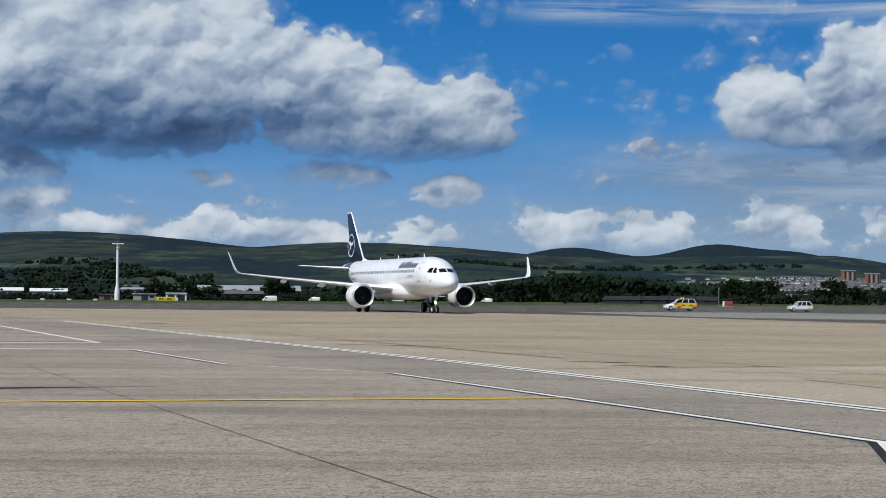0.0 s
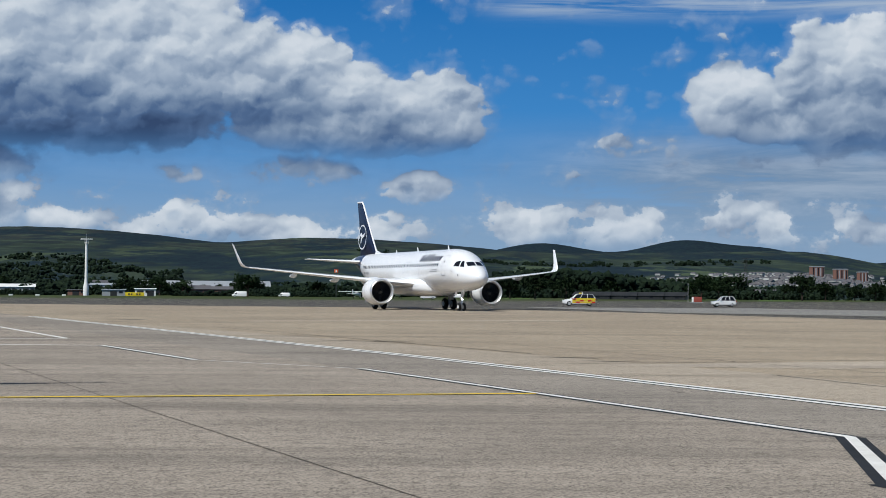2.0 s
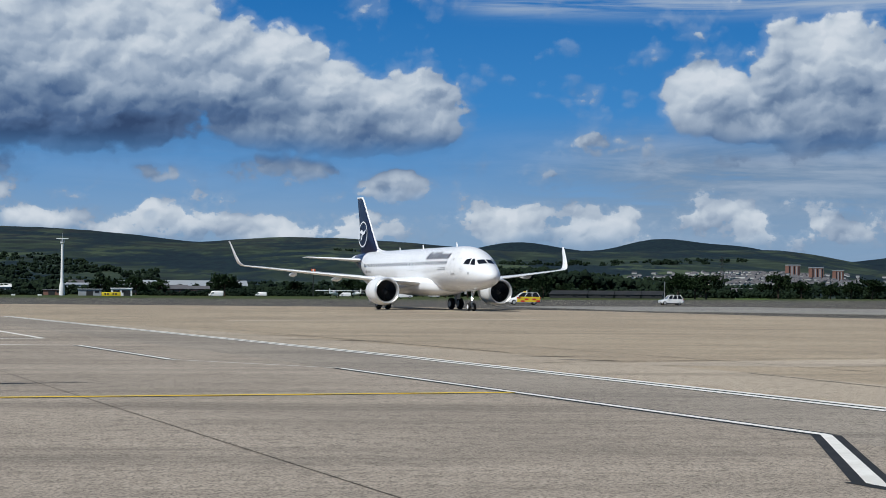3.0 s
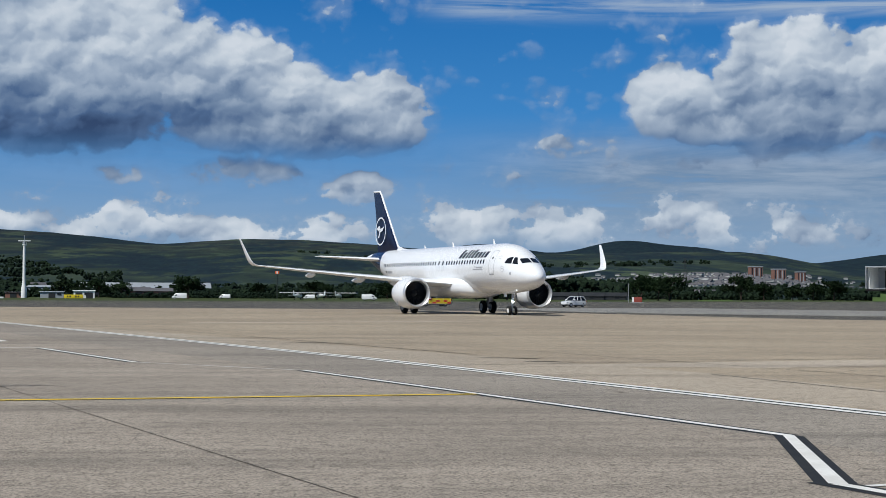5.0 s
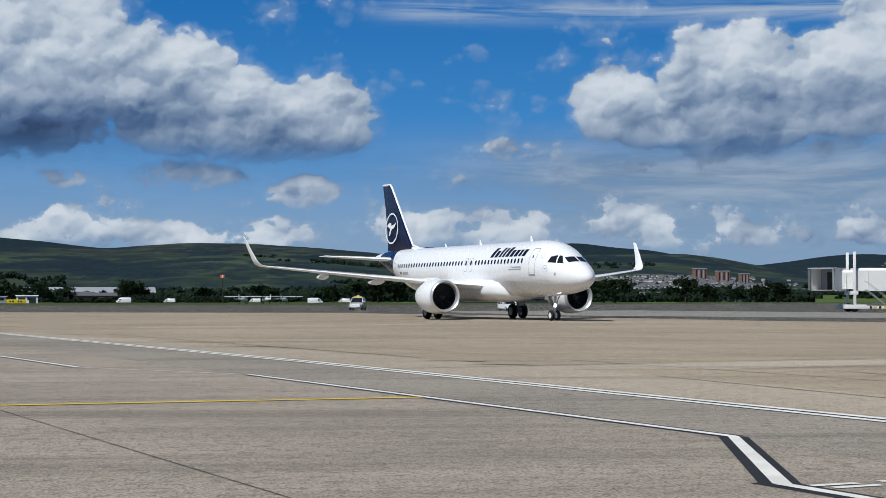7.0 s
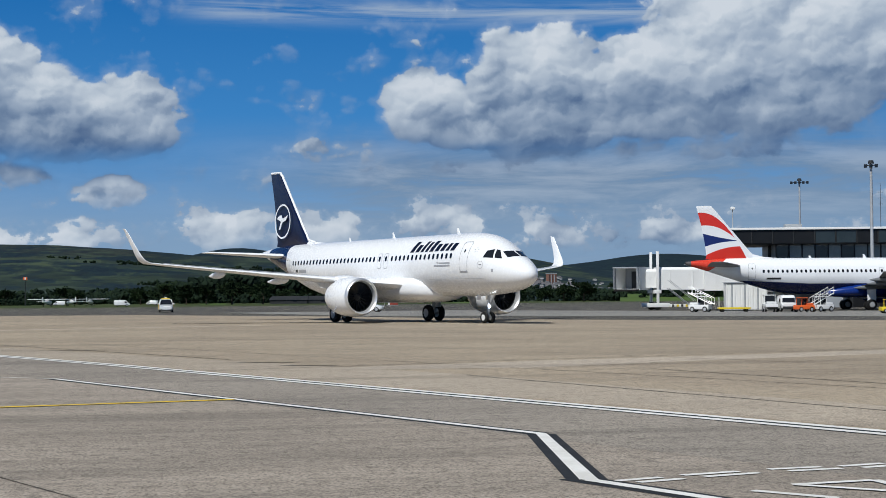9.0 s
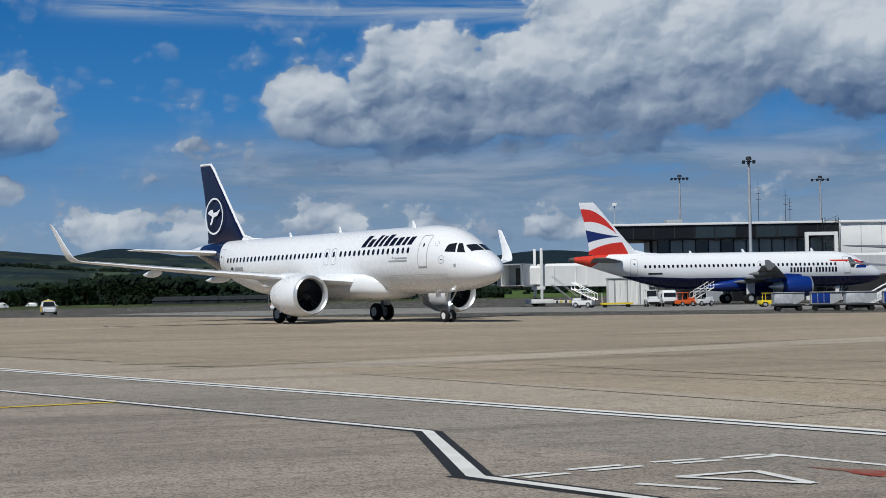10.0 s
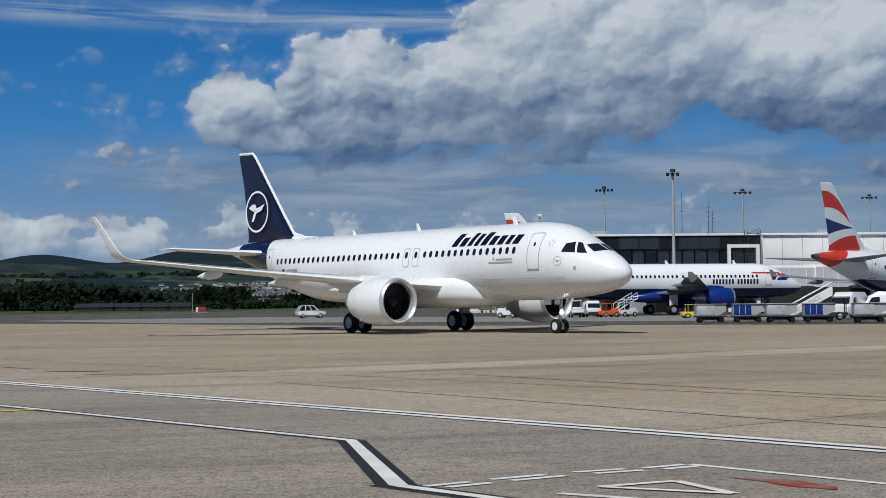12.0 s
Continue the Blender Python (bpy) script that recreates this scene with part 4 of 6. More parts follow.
def airliner(name, m, label, livery):
    root = thing(name, m, label, "airliner")
    navy = livery == "navy_tail"
    body = BODY_NAVY if navy else BODY_FLAG
    # fuselage
    xs = [0.0004 + 6.5 * (i / 26) ** 2 for i in range(27)] + [6.5 + 17.5 * i / 14 for i in range(1, 15)] + [24 + 13.57 * i / 24 for i in range(1, 25)]
    rings = []
    for x in xs:
        c, h, w = hull(x)
        rings.append([at(x, w * math.sin(2 * math.pi * j / 56), c + h * math.cos(2 * math.pi * j / 56)) for j in range(56)])
    part("fuselage", loft(rings), body, root, "white painted fuselage", 50)
    part("tail_pipe", spin([(0.0, 0.18), (0.12, 0.16), (0.10, 0.12), (-0.1, 0.1)], "x", None, 20, at(37.5, 0, 5.3) + Vector((-0.08, 0, 0))), DARK_STEEL, root, "dark auxiliary power exhaust")
    # belly fairing
    rings = []
    for x, w, zb, zt in ((9.7, 0.7, 1.70, 2.4), (9.95, 1.35, 1.56, 2.85), (10.5, 1.88, 1.45, 3.15), (11.4, 2.16, 1.38, 3.3), (12.8, 2.28, 1.34, 3.3), (15, 2.3, 1.33, 3.2), (18, 2.25, 1.34, 3.0), (20, 1.95, 1.42, 2.7), (21.5, 1.4, 1.55, 2.4), (22.8, 0.5, 1.74, 2.1)):
        c, h = (zb + zt) / 2, (zt - zb) / 2
        rings.append([at(x, w * abs(math.sin(a)) ** 0.75 * math.copysign(1, math.sin(a)), c + h * abs(math.cos(a)) ** 0.75 * math.copysign(1, math.cos(a))) for a in [2 * math.pi * (j + 0.5) / 36 for j in range(36)]])
    part("belly_fairing", loft(rings), WHITE if navy else ROYAL, root, "smooth fairing under the wing root", 50)
    # windows and doors on both sides
    for side in (-1, 1):
        wx = [6.45 + 0.533 * k for k in range(15)] + [14.72, 15.58] + [16.35 + 0.533 * k for k in range(25)]
        for x in wx:
            part("cabin_window", decal([rounded(x, 4.36, 0.25, 0.36, 0.11)], side), DARK_GLASS, root, smooth=0)
        for x, w, zc, h in ((5.0, 0.86, 4.28, 1.9), (14.72, 0.56, 4.22, 1.06), (15.58, 0.56, 4.22, 1.06), (30.4, 0.8, 4.32, 1.8)):
            d = part("door", outline(x, zc, w, h, 0.16, 0.035, side), OUTLINE, root, "outlined cabin door", 0)
            if w > 0.7:
                part("door_window", decal([rounded(x, zc + 0.35, 0.14, 0.2, 0.06)], side, 0.013), DARK_GLASS, d, smooth=0)
                part("door_sill", grid_decal(x - w / 2, x + w / 2, zc - h / 2 - 0.06, zc - h / 2, side, bm=None), OUTLINE, d, smooth=0)
        for pts in (((1.90, 4.08), (2.38, 4.12), (2.64, 4.66), (2.46, 4.62)), ((2.48, 4.13), (3.20, 4.18), (3.12, 4.60), (2.74, 4.68))):
            g = bmesh.new()
            v = [[None] * 5 for _ in range(5)]
            for i in range(5):
                for j in range(5):
                    s, t = i / 4, j / 4
                    x = (1 - s) * ((1 - t) * pts[0][0] + t * pts[3][0]) + s * ((1 - t) * pts[1][0] + t * pts[2][0])
                    z = (1 - s) * ((1 - t) * pts[0][1] + t * pts[3][1]) + s * ((1 - t) * pts[1][1] + t * pts[2][1])
                    v[i][j] = g.verts.new(skin(x, z, side, 0.014))
            for i in range(4):
                for j in range(4):
                    g.faces.new((v[i][j], v[i + 1][j], v[i + 1][j + 1], v[i][j + 1]))
            part("cockpit_window", g, DARK_GLASS, root, "dark cockpit side window", 0)
        # windscreen half, on the front of the hull
        g = bmesh.new()
        v = [[None] * 7 for _ in range(5)]
        for i in range(5):
            for j in range(7):
                s, t = i / 4, j / 6
                xb, xt = 1.36 + 0.30 * t ** 1.6, 2.06 + 0.20 * t ** 1.5
                x = xb + (xt - xb) * s
                c, h, w = hull(x)
                ang = radians(2.5 + (34 - 8 * s) * t)
                o = 0.014
                v[i][j] = g.verts.new(at(x - 0.01, side * (w * math.sin(ang) + o * math.sin(ang)), c + h * math.cos(ang) + o))
        for i in range(4):
            for j in range(6):
                g.faces.new((v[i][j], v[i + 1][j], v[i + 1][j + 1], v[i][j + 1]))
        part("windscreen", g, DARK_GLASS, root, "dark cockpit windscreen", 0)
        # titles as plain slanted bars, small lines, roundel
        if navy:
            x = 6.25
            for w, z1 in ((0.48, 5.18), (0.36, 5.18), (0.46, 5.18), (0.46, 5.18), (0.46, 5.40), (0.34, 5.34), (0.34, 5.40), (0.46, 5.18), (0.46, 5.40)):
                if w:
                    part("title_bar", grid_decal(x, x + w, 4.70, z1, side, 0.22 * (z1 - 4.7) / 0.5), TITLE, root, "dark blue title bar", 0)
                x += w + 0.205
            for k, (w, z) in enumerate(((1.3, 3.86), (1.9, 3.70))):
                part("small_lettering_bar", grid_decal(6.5, 6.5 + w, z, z + 0.09, side), OUTLINE, root, smooth=0)
            ring = [[(3.35 + q * math.cos(a), 3.72 + q * math.sin(a)) for a in [2 * math.pi * j / 24 for j in range(24)]] for q in (0.24, 0.22)]
            part("nose_roundel", decal([[ring[0][j], ring[0][(j + 1) % 24], ring[1][(j + 1) % 24], ring[1][j]] for j in range(24)], side), OUTLINE, root, "thin grey ring emblem", 0)
            part("emblem_bar", decal([[(3.2, 3.75), (3.36, 3.68), (3.5, 3.77), (3.35, 3.73)]], side), NAVY, root, smooth=0)
            for k in range(5):
                cx, cz = 3.93 + 0.14 * math.sin(k * 1.2566), 4.66 + 0.14 * math.cos(k * 1.2566)
                part("emblem_dot", decal([[(cx + 0.035 * math.cos(a), cz + 0.035 * math.sin(a)) for a in [j * math.pi / 3 for j in range(6)]]], side), OUTLINE, root, smooth=0)
            part("panel_line", grid_decal(3.0, 9.4, 2.86, 2.885, side, nx=16, nz=1), PANEL_LINE, root, "fine panel joint", 0)
            part("service_hatch", outline(8.3, 2.55, 0.9, 0.5, 0.06, 0.02, side), PANEL_LINE, root, "outlined service hatch", 0)
            part("service_hatch", outline(6.2, 2.3, 0.3, 0.2, 0.05, 0.02, side), PANEL_LINE, root, "outlined service hatch", 0)
            part("static_port", decal([rounded(8.0, 3.95, 0.14, 0.14, 0.06)], side), OUTLINE, root, smooth=0)
            part("sensor_plate", grid_decal(2.25, 2.42, 3.25, 3.44, side), OUTLINE, root, smooth=0)
            part("registration_bar", grid_decal(26.6, 27.9, 3.62, 3.84, side), OUTLINE, root, "dark registration bar", 0)
            part("flag_bar", grid_decal(28.2, 28.6, 3.66, 3.86, side), DARK_STEEL, root, smooth=0)
        else:
            x = 6.3
            for word in (7, 7):
                for k in range(word):
                    part("title_bar", grid_decal(x, x + 0.24, 3.46, 4.02, side), TITLE, root, "dark blue title bar", 0)
                    x += 0.395
                x += 0.3
            part("ribbon", grid_decal(3.3, 6.9, 4.66, 4.84, side, -0.25, 0.016, 8, 2), RED, root, "red speed ribbon", 0)
            part("ribbon", grid_decal(2.55, 3.35, 4.22, 4.66, side, -0.45, 0.016, 3, 4), RED, root, "red ribbon end", 0)
            part("ribbon", grid_decal(2.5, 3.9, 3.88, 4.20, side, 0.2, 0.016, 4, 3), ROYAL, root, "blue speed ribbon", 0)
            part("registration_bar", grid_decal(27.2, 28.8, 3.45, 3.65, side), DARK_STEEL, root, smooth=0)
    # wings
    for side in (-1, 1):
        up = (0, 0, 1)
        st = []
        for y, le, ch, th in ((1.6, 11.7, 7.0, 0.135), (3.5, 12.75, 5.9, 0.12), (6.4, 14.30, 4.1, 0.10), (10, 16.15, 3.15, 0.09), (13.5, 17.95, 2.30, 0.085), (16.0, 19.25, 1.75, 0.08), (16.75, 19.68, 1.58, 0.08)):
            st.append(foil(at(le, side * y, 2.50 + (y - 1.6) * 0.085 + 0.0022 * (y - 1.6) ** 2 * 0.5), ch, up, th))
        part("wing", loft(st), WING_GREY if not navy else WHITE, root, "swept wing", 40)
        ztip = 2.50 + 15.15 * 0.085 + 0.0011 * 15.15 ** 2
        if navy:
            st = []
            for dy, dz, le, ch, tilt in ((0, 0, 19.68, 1.58, 0), (0.28, 0.06, 19.90, 1.42, 25), (0.52, 0.25, 20.15, 1.26, 52), (0.66, 0.55, 20.42, 1.1, 68), (0.82, 1.15, 20.98, 0.84, 76), (1.0, 1.95, 21.70, 0.60, 79), (1.10, 2.35, 22.12, 0.42, 80), (1.13, 2.43, 22.38, 0.26, 80)):
                t = radians(tilt)
                st.append(foil(at(le, side * (16.75 + dy), ztip + dz), ch, (0, -side * math.sin(t), math.cos(t)), 0.075))
            part("sharklet", loft(st), WHITE, root, "upturned blended wingtip", 40)
        else:
            st = [foil(at(20.2, side * 16.8, ztip - 0.45), 0.4, (0, side, 0), 0.08), foil(at(19.7, side * 16.85, ztip), 1.15, (0, side, 0), 0.07), foil(at(20.5, side * 16.95, ztip + 0.6), 0.45, (0, side, 0), 0.08)]
            part("wingtip_fence", loft(st), WING_GREY, root, "arrow-shaped wingtip fence", 40)
        for y, x0, ln in ((4.3, 16.2, 3.6), (8.4, 16.6, 3.3), (12.3, 18.3, 2.7)):
            zz = 2.50 + (y - 1.6) * 0.085 + 0.0011 * (y - 1.6) ** 2
            rings = []
            for k in range(13):
                s = k / 12
                r = 0.02 + 0.205 * math.sin(math.pi * s ** 0.8) ** 0.8
                rings.append([at(x0 + ln * s, side * y + r * 0.7 * math.cos(a), zz - 0.20 - 0.10 * s + r * 1.1 * math.sin(a)) for a in [2 * math.pi * j / 14 for j in range(14)]])
            part("flap_fairing", loft(rings), WING_GREY if not navy else WHITE, root, "canoe-shaped flap track fairing")
        # slat and flap gaps
        for y0, y1, f in ((6.9, 16.2, 0.13),):
            pts = []
            for k in range(9):
                y = y0 + (y1 - y0) * k / 8
                le = 14.30 + (y - 6.4) * 0.517
                ch = 4.1 + (y - 6.4) * -0.245
                pts.append(at(le + ch * f, side * y, 2.50 + (y - 1.6) * 0.085 + 0.0011 * (y - 1.6) ** 2 + 0.052 * ch * 1.12))
            part("slat_gap", tube(pts, 0.018, None, 5), OUTLINE, root, "grey slat joint", 0)
        engine(root, side, WHITE if navy else ROYAL, 1.32 if navy else 1.18, 3.5, 11.22, 1.76 if navy else 1.85)
        # tailplane
        st = [foil(at(31.3, side * 0.7, 4.95), 4.0, up, 0.10), foil(at(33.0, side * 3.3, 5.12), 2.85, up, 0.10), foil(at(34.75, side * 6.0, 5.29), 1.6, up, 0.09), foil(at(35.0, side * 6.22, 5.30), 1.25, up, 0.05)]
        part("tailplane", loft(st), WHITE if navy else WING_GREY, root, "swept tailplane", 40)
    # fin
    fin = [(27.3, 5.85, 0.5, 0.02), (28.4, 5.8, 6.9, 0.03), (29.75, 6.15, 5.45, 0.085), (30.85, 7.4, 4.5, 0.09), (32.72, 9.6, 3.03, 0.09), (34.25, 11.4, 2.0, 0.085), (34.52, 11.68, 1.78, 0.06), (34.62, 11.76, 1.6, 0.03)]
    st = [foil(at(x, 0, z), c, (0, 1, 0), t) for x, z, c, t in fin[1:]]
    part("fin", loft(st), NAVY if navy else FIN_FLAG, root, "navy tail fin" if navy else "tail fin with waving bands", 40)
    part("fin_fillet", loft([[at(26.9, 0.02, 5.86), at(26.9, -0.02, 5.86), at(26.9, 0, 5.88)], [at(28.6, 0.09, 5.84), at(28.6, -0.09, 5.84), at(28.6, 0, 6.0)], [at(29.8, 0.16, 5.84), at(29.8, -0.16, 5.84), at(29.8, 0, 6.32)]]), WHITE if navy else WHITE, root, "dorsal fin fillet")
    if navy:
        edge = tube([at(28.6, 0, 5.95), at(29.72, 0, 6.17), at(30.82, 0, 7.4), at(32.69, 0, 9.6), at(34.22, 0, 11.4), at(34.6, 0, 11.72), at(36.2, 0, 11.77)], 0.10, None, 8)
        part("fin_edge", edge, WHITE, root, "white leading edge strip")
        for side in (-1, 1):
            cx, cz = 33.75, 7.8
            g = bmesh.new()
            flat = lambda x, z: at(x, side * (0.30 - 0.028 * (z - 7)), z)
            for j in range(48):
                a, b = 2 * math.pi * j / 48, 2 * math.pi * (j + 1) / 48
                g.faces.new([g.verts.new(flat(cx + q * math.cos(t), cz + q * math.sin(t))) for q, t in ((1.38, a), (1.38, b), (1.24, b), (1.24, a))])
            part("fin_ring", g, WHITE, root, "white ring on the fin", 0)
            g = bmesh.new()
            for shape in (((-0.95, 0.5), (-0.55, 0.05), (0.05, -0.1), (0.35, -0.62), (0.62, -0.66), (0.32, -0.02), (0.1, 0.25), (-0.35, 0.3)), ((0.08, 0.26), (0.34, 0.0), (0.95, 0.22), (0.9, 0.34), (0.5, 0.5), (0.2, 0.5))):
                g.faces.new([g.verts.new(flat(cx + x, cz + z)) for x, z in shape])
            part("fin_mark", g, WHITE, root, "plain white swoosh", 0)
    # aerials
    for x in (8.2, 16.6):
        part("aerial", loft([foil(at(x, 0, 5.86), 0.42, (0, 1, 0), 0.1, 5), foil(at(x + 0.28, 0, 6.28), 0.2, (0, 1, 0), 0.08, 5)]), WHITE, root, "blade aerial")
    part("aerial", loft([foil(at(23.0, 0, 5.86), 0.35, (0, 1, 0), 0.1, 5), foil(at(23.2, 0, 6.14), 0.2, (0, 1, 0), 0.08, 5)]), WHITE, root, "blade aerial")
    # nose gear
    g = tube([at(5.07, 0, 0.38), at(4.95, 0, 1.3), at(4.85, 0, 2.2)], 0.09, None, 12)
    tube([at(5.07, -0.3, 0.38), at(5.07, 0.3, 0.38)], 0.06, g, 10)
    tube([at(5.0, 0, 0.95), at(4.0, 0, 2.1)], 0.05, g, 8)
    part("nose_leg", g, STEEL, root, "steel nose gear leg")
    for s in (-1, 1):
        part("gear_door", box(5.07 - 5.8, 5.07 - 5.3, s * 0.36 - 0.015, s * 0.36 + 0.015, 1.5, 1.95, bevel=0.01), WHITE, root, "white nose gear door")
    lamp = part("taxi_lamp", spin([(0.0, 0.10), (0.06, 0.10), (0.06, 0.01)], "x", None, 16, at(4.9, 0, 1.12)), TAXI_LIGHT if navy else LAMP_GLASS, root, "lit taxi lamp" if navy else "taxi lamp")
    wheels = []
    for s in (-1, 1):
        wheels.append((wheel_mesh(root, "nose_wheel", 0.38, 0.22, at(5.07, s * 0.25, 0.38), CAR_WHITE_HUB), 0.38))
    for side in (-1, 1):
        g = tube([at(17.71, side * 3.795, 0.58), at(17.6, side * 3.75, 1.4), at(17.5, side * 3.6, 2.5)], 0.13, None, 12)
        tube([at(17.71, side * 3.2, 0.58), at(17.71, side * 4.4, 0.58)], 0.09, g, 10)
        tube([at(17.65, side * 3.75, 1.3), at(17.5, side * 2.4, 2.1)], 0.07, g, 8)
        part("main_leg", g, STEEL, root, "steel main gear leg")
        part("gear_door", box(5.07 - 18.1, 5.07 - 17.1, side * 4.02 - 0.02, side * 4.02 + 0.02, 1.0, 2.55, bevel=0.015), WHITE, root, "white main gear door")
        for o in (-0.46, 0.46):
            wheels.append((wheel_mesh(root, "main_wheel", 0.58, 0.40, at(17.71, side * 3.795 + o, 0.58), STEEL), 0.58))
    return root, wheels


TAXI_HEADING = -69.6
jet, jet_wheels = airliner("taxiing_airliner", pose(-0.78, 164.35, 0, 0, 0, TAXI_HEADING), "white twin-engine airliner with navy tail taxiing on the apron", "navy_tail")
parked, _ = airliner("parked_airliner", pose(101 - 5.07, 165.5, 0, 0, 0, -6), "parked white airliner with blue belly and waving striped fin", "flag")
tagged(parked, group="parked airliners")
copy_thing(parked, pose(103.9, 131.6, 0, 0, 0, 23))


# ---------------------------------------------------------------- terminal, masts and bridges
def spot(az, r, z=0.0):
    a = radians(az)
    return r * math.sin(a), r * math.cos(a), z


def facing(az, r, turn=0.0, z=0.0):
    """A pose at that bearing; its -y side faces the camera's stand."""
    return pose(*spot(az, r, z), 0, 0, -az + turn)


def terminal():
    root = thing("terminal_building", pose(81.2, 199.1, 0, 0, 0, -15), "two-storey airport terminal with black fascia and glazed gate floor", "terminal")
    part("fascia", box(0, 30.6, 0, 14, 8.45, 10.35, bevel=0.05), BLACK_CLAD, root, "overhanging black metal fascia")
    part("roof_edge", box(-0.3, 30.9, -0.3, 14.3, 10.36, 10.66, bevel=0.04), CLAD_WHITE, root, "white roof edge")
    for k in range(11):
        part("fascia_panel", box(0.25 + 2.76 * k, 2.78 + 2.76 * k, -0.06, 0.0, 8.6, 10.2, bevel=0.02), WINDOW if k in (4, 5, 7, 8) else BLACK_CLAD, root, "dark glazed fascia panel", 0)
    for k in range(11):
        part("fascia_rib", box(0.07 + 2.76 * k, 0.2 + 2.76 * k, -0.12, -0.001, 8.5, 10.3), DARK_STEEL, root, smooth=0)
    part("gate_floor", box(6.3, 30.5, 1.6, 14, 4.6, 8.44), CLAD_GREY, root, "grey inner wall behind the gate glazing")
    for k in range(14):
        x = 6.3 + 1.73 * k
        w = part("window", box(x + 0.08, x + 1.62, 1.46, 1.56, 5.9, 8.2), WINDOW if k in (0, 3, 5, 11) else CLAD_GREY_GLASS, root, "tall gate window with grey blind", 0)
        part("mullion", box(x - 0.07, x + 0.07, 1.38, 1.6, 5.7, 8.44), BLACK_CLAD, w, smooth=0)
    part("sill_band", box(6.2, 30.55, 1.3, 1.6, 5.1, 5.85), BLACK_CLAD, root, "black sill band")
    # shade of the bays is painted in: dark wall, all doors but one black
    part("ground_floor", box(5, 30.5, 2.2, 14, 0, 5.0), DARK_STEEL, root, "ground-floor service bays, their shade put in as dark colour")
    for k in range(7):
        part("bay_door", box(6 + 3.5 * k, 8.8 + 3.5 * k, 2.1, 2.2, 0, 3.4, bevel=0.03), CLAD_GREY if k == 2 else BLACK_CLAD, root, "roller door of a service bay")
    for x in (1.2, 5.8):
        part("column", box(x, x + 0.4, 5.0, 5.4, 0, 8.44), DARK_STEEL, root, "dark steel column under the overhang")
    part("annex", box(30.62, 75, -0.8, 16, 6.1, 10.3, bevel=0.05), CLAD_WHITE, root, "white metal-clad upper annex")
    part("annex_roof_edge", box(30.62, 75.3, -1.1, 16.3, 10.31, 10.62, bevel=0.04), CLAD_WHITE, root, "white roof edge of the annex")
    for k in range(15):
        part("annex_seam", box(33.4 + 2.8 * k, 33.46 + 2.8 * k, -0.83, -0.79, 6.1, 10.3), OUTLINE, root, smooth=0)
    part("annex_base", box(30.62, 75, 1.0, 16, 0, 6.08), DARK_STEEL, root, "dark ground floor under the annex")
    # roof ladder tower at the joint
    g = bmesh.new()
    for x in (28.4, 30.2):
        for y in (-1.6, -0.3):
            tube([(x, y, 0), (x, y, 11.0)], 0.05, g, 6)
    for k in range(14):
        z = 0.8 + 0.75 * k
        tube([(28.4, -1.6, z), (30.2, -1.6, z)], 0.035, g, 5)
        tube([(28.4, -1.6, z), (30.2, -1.6, z + 0.72)], 0.03, g, 5)
        tube([(28.4, -0.3, z), (28.4, -1.6, z)], 0.03, g, 5)
    part("ladder_tower", g, DARK_STEEL, root, "dark steel ladder tower", 0)
    g = bmesh.new()
    add_box(g, 25.3, 25.75, -3.2, -2.8, 0, 8.6)
    add_box(g, 29.2, 29.65, -3.2, -2.8, 0, 8.6)
    add_box(g, 25.3, 29.65, -3.2, -2.8, 8.6, 9.05)
    part("portal_frame", g, CLAD_WHITE, root, "white portal frame in front of the gate floor", 0)
    for x, y, h in ((21.4, 7, 6.2), (25.4, 8, 4.9), (26.0, 8, 3.6)):
        g = tube([(x, y, 10.66), (x, y, 10.66 + h)], 0.045, None, 6, 0.025)
        for k in range(3):
            tube([(x - 0.35, y, 10.66 + h * (0.55 + 0.13 * k)), (x + 0.35, y, 10.66 + h * (0.55 + 0.13 * k))], 0.025, g, 5)
        part("roof_aerial", g, DARK_STEEL, root, "thin roof aerial", 0)
    pole = part("roof_lamp_pole", tube([(0.6, 1.5, 10.66), (0.6, 1.5, 13.2)], 0.07, None, 8), STEEL, root, "short white roof pole")
    part("lamp_head", box(0.3, 0.9, 1.2, 1.8, 13.2, 13.55, bevel=0.05), CLAD_WHITE, pole, "white lamp head")
    for x, y in ((8, 4), (40, 5), (52, 7)):
        part("roof_unit", box(x, x + 2.2, y, y + 1.8, 10.62, 11.3, bevel=0.05), CLAD_GREY, root, "grey roof plant unit")


CLAD_GREY_GLASS = material("blinded_glass", (0.27, 0.30, 0.29), 0.12, 0, (0.18, 0.20, 0.20), 0.4, 0.7)
terminal()


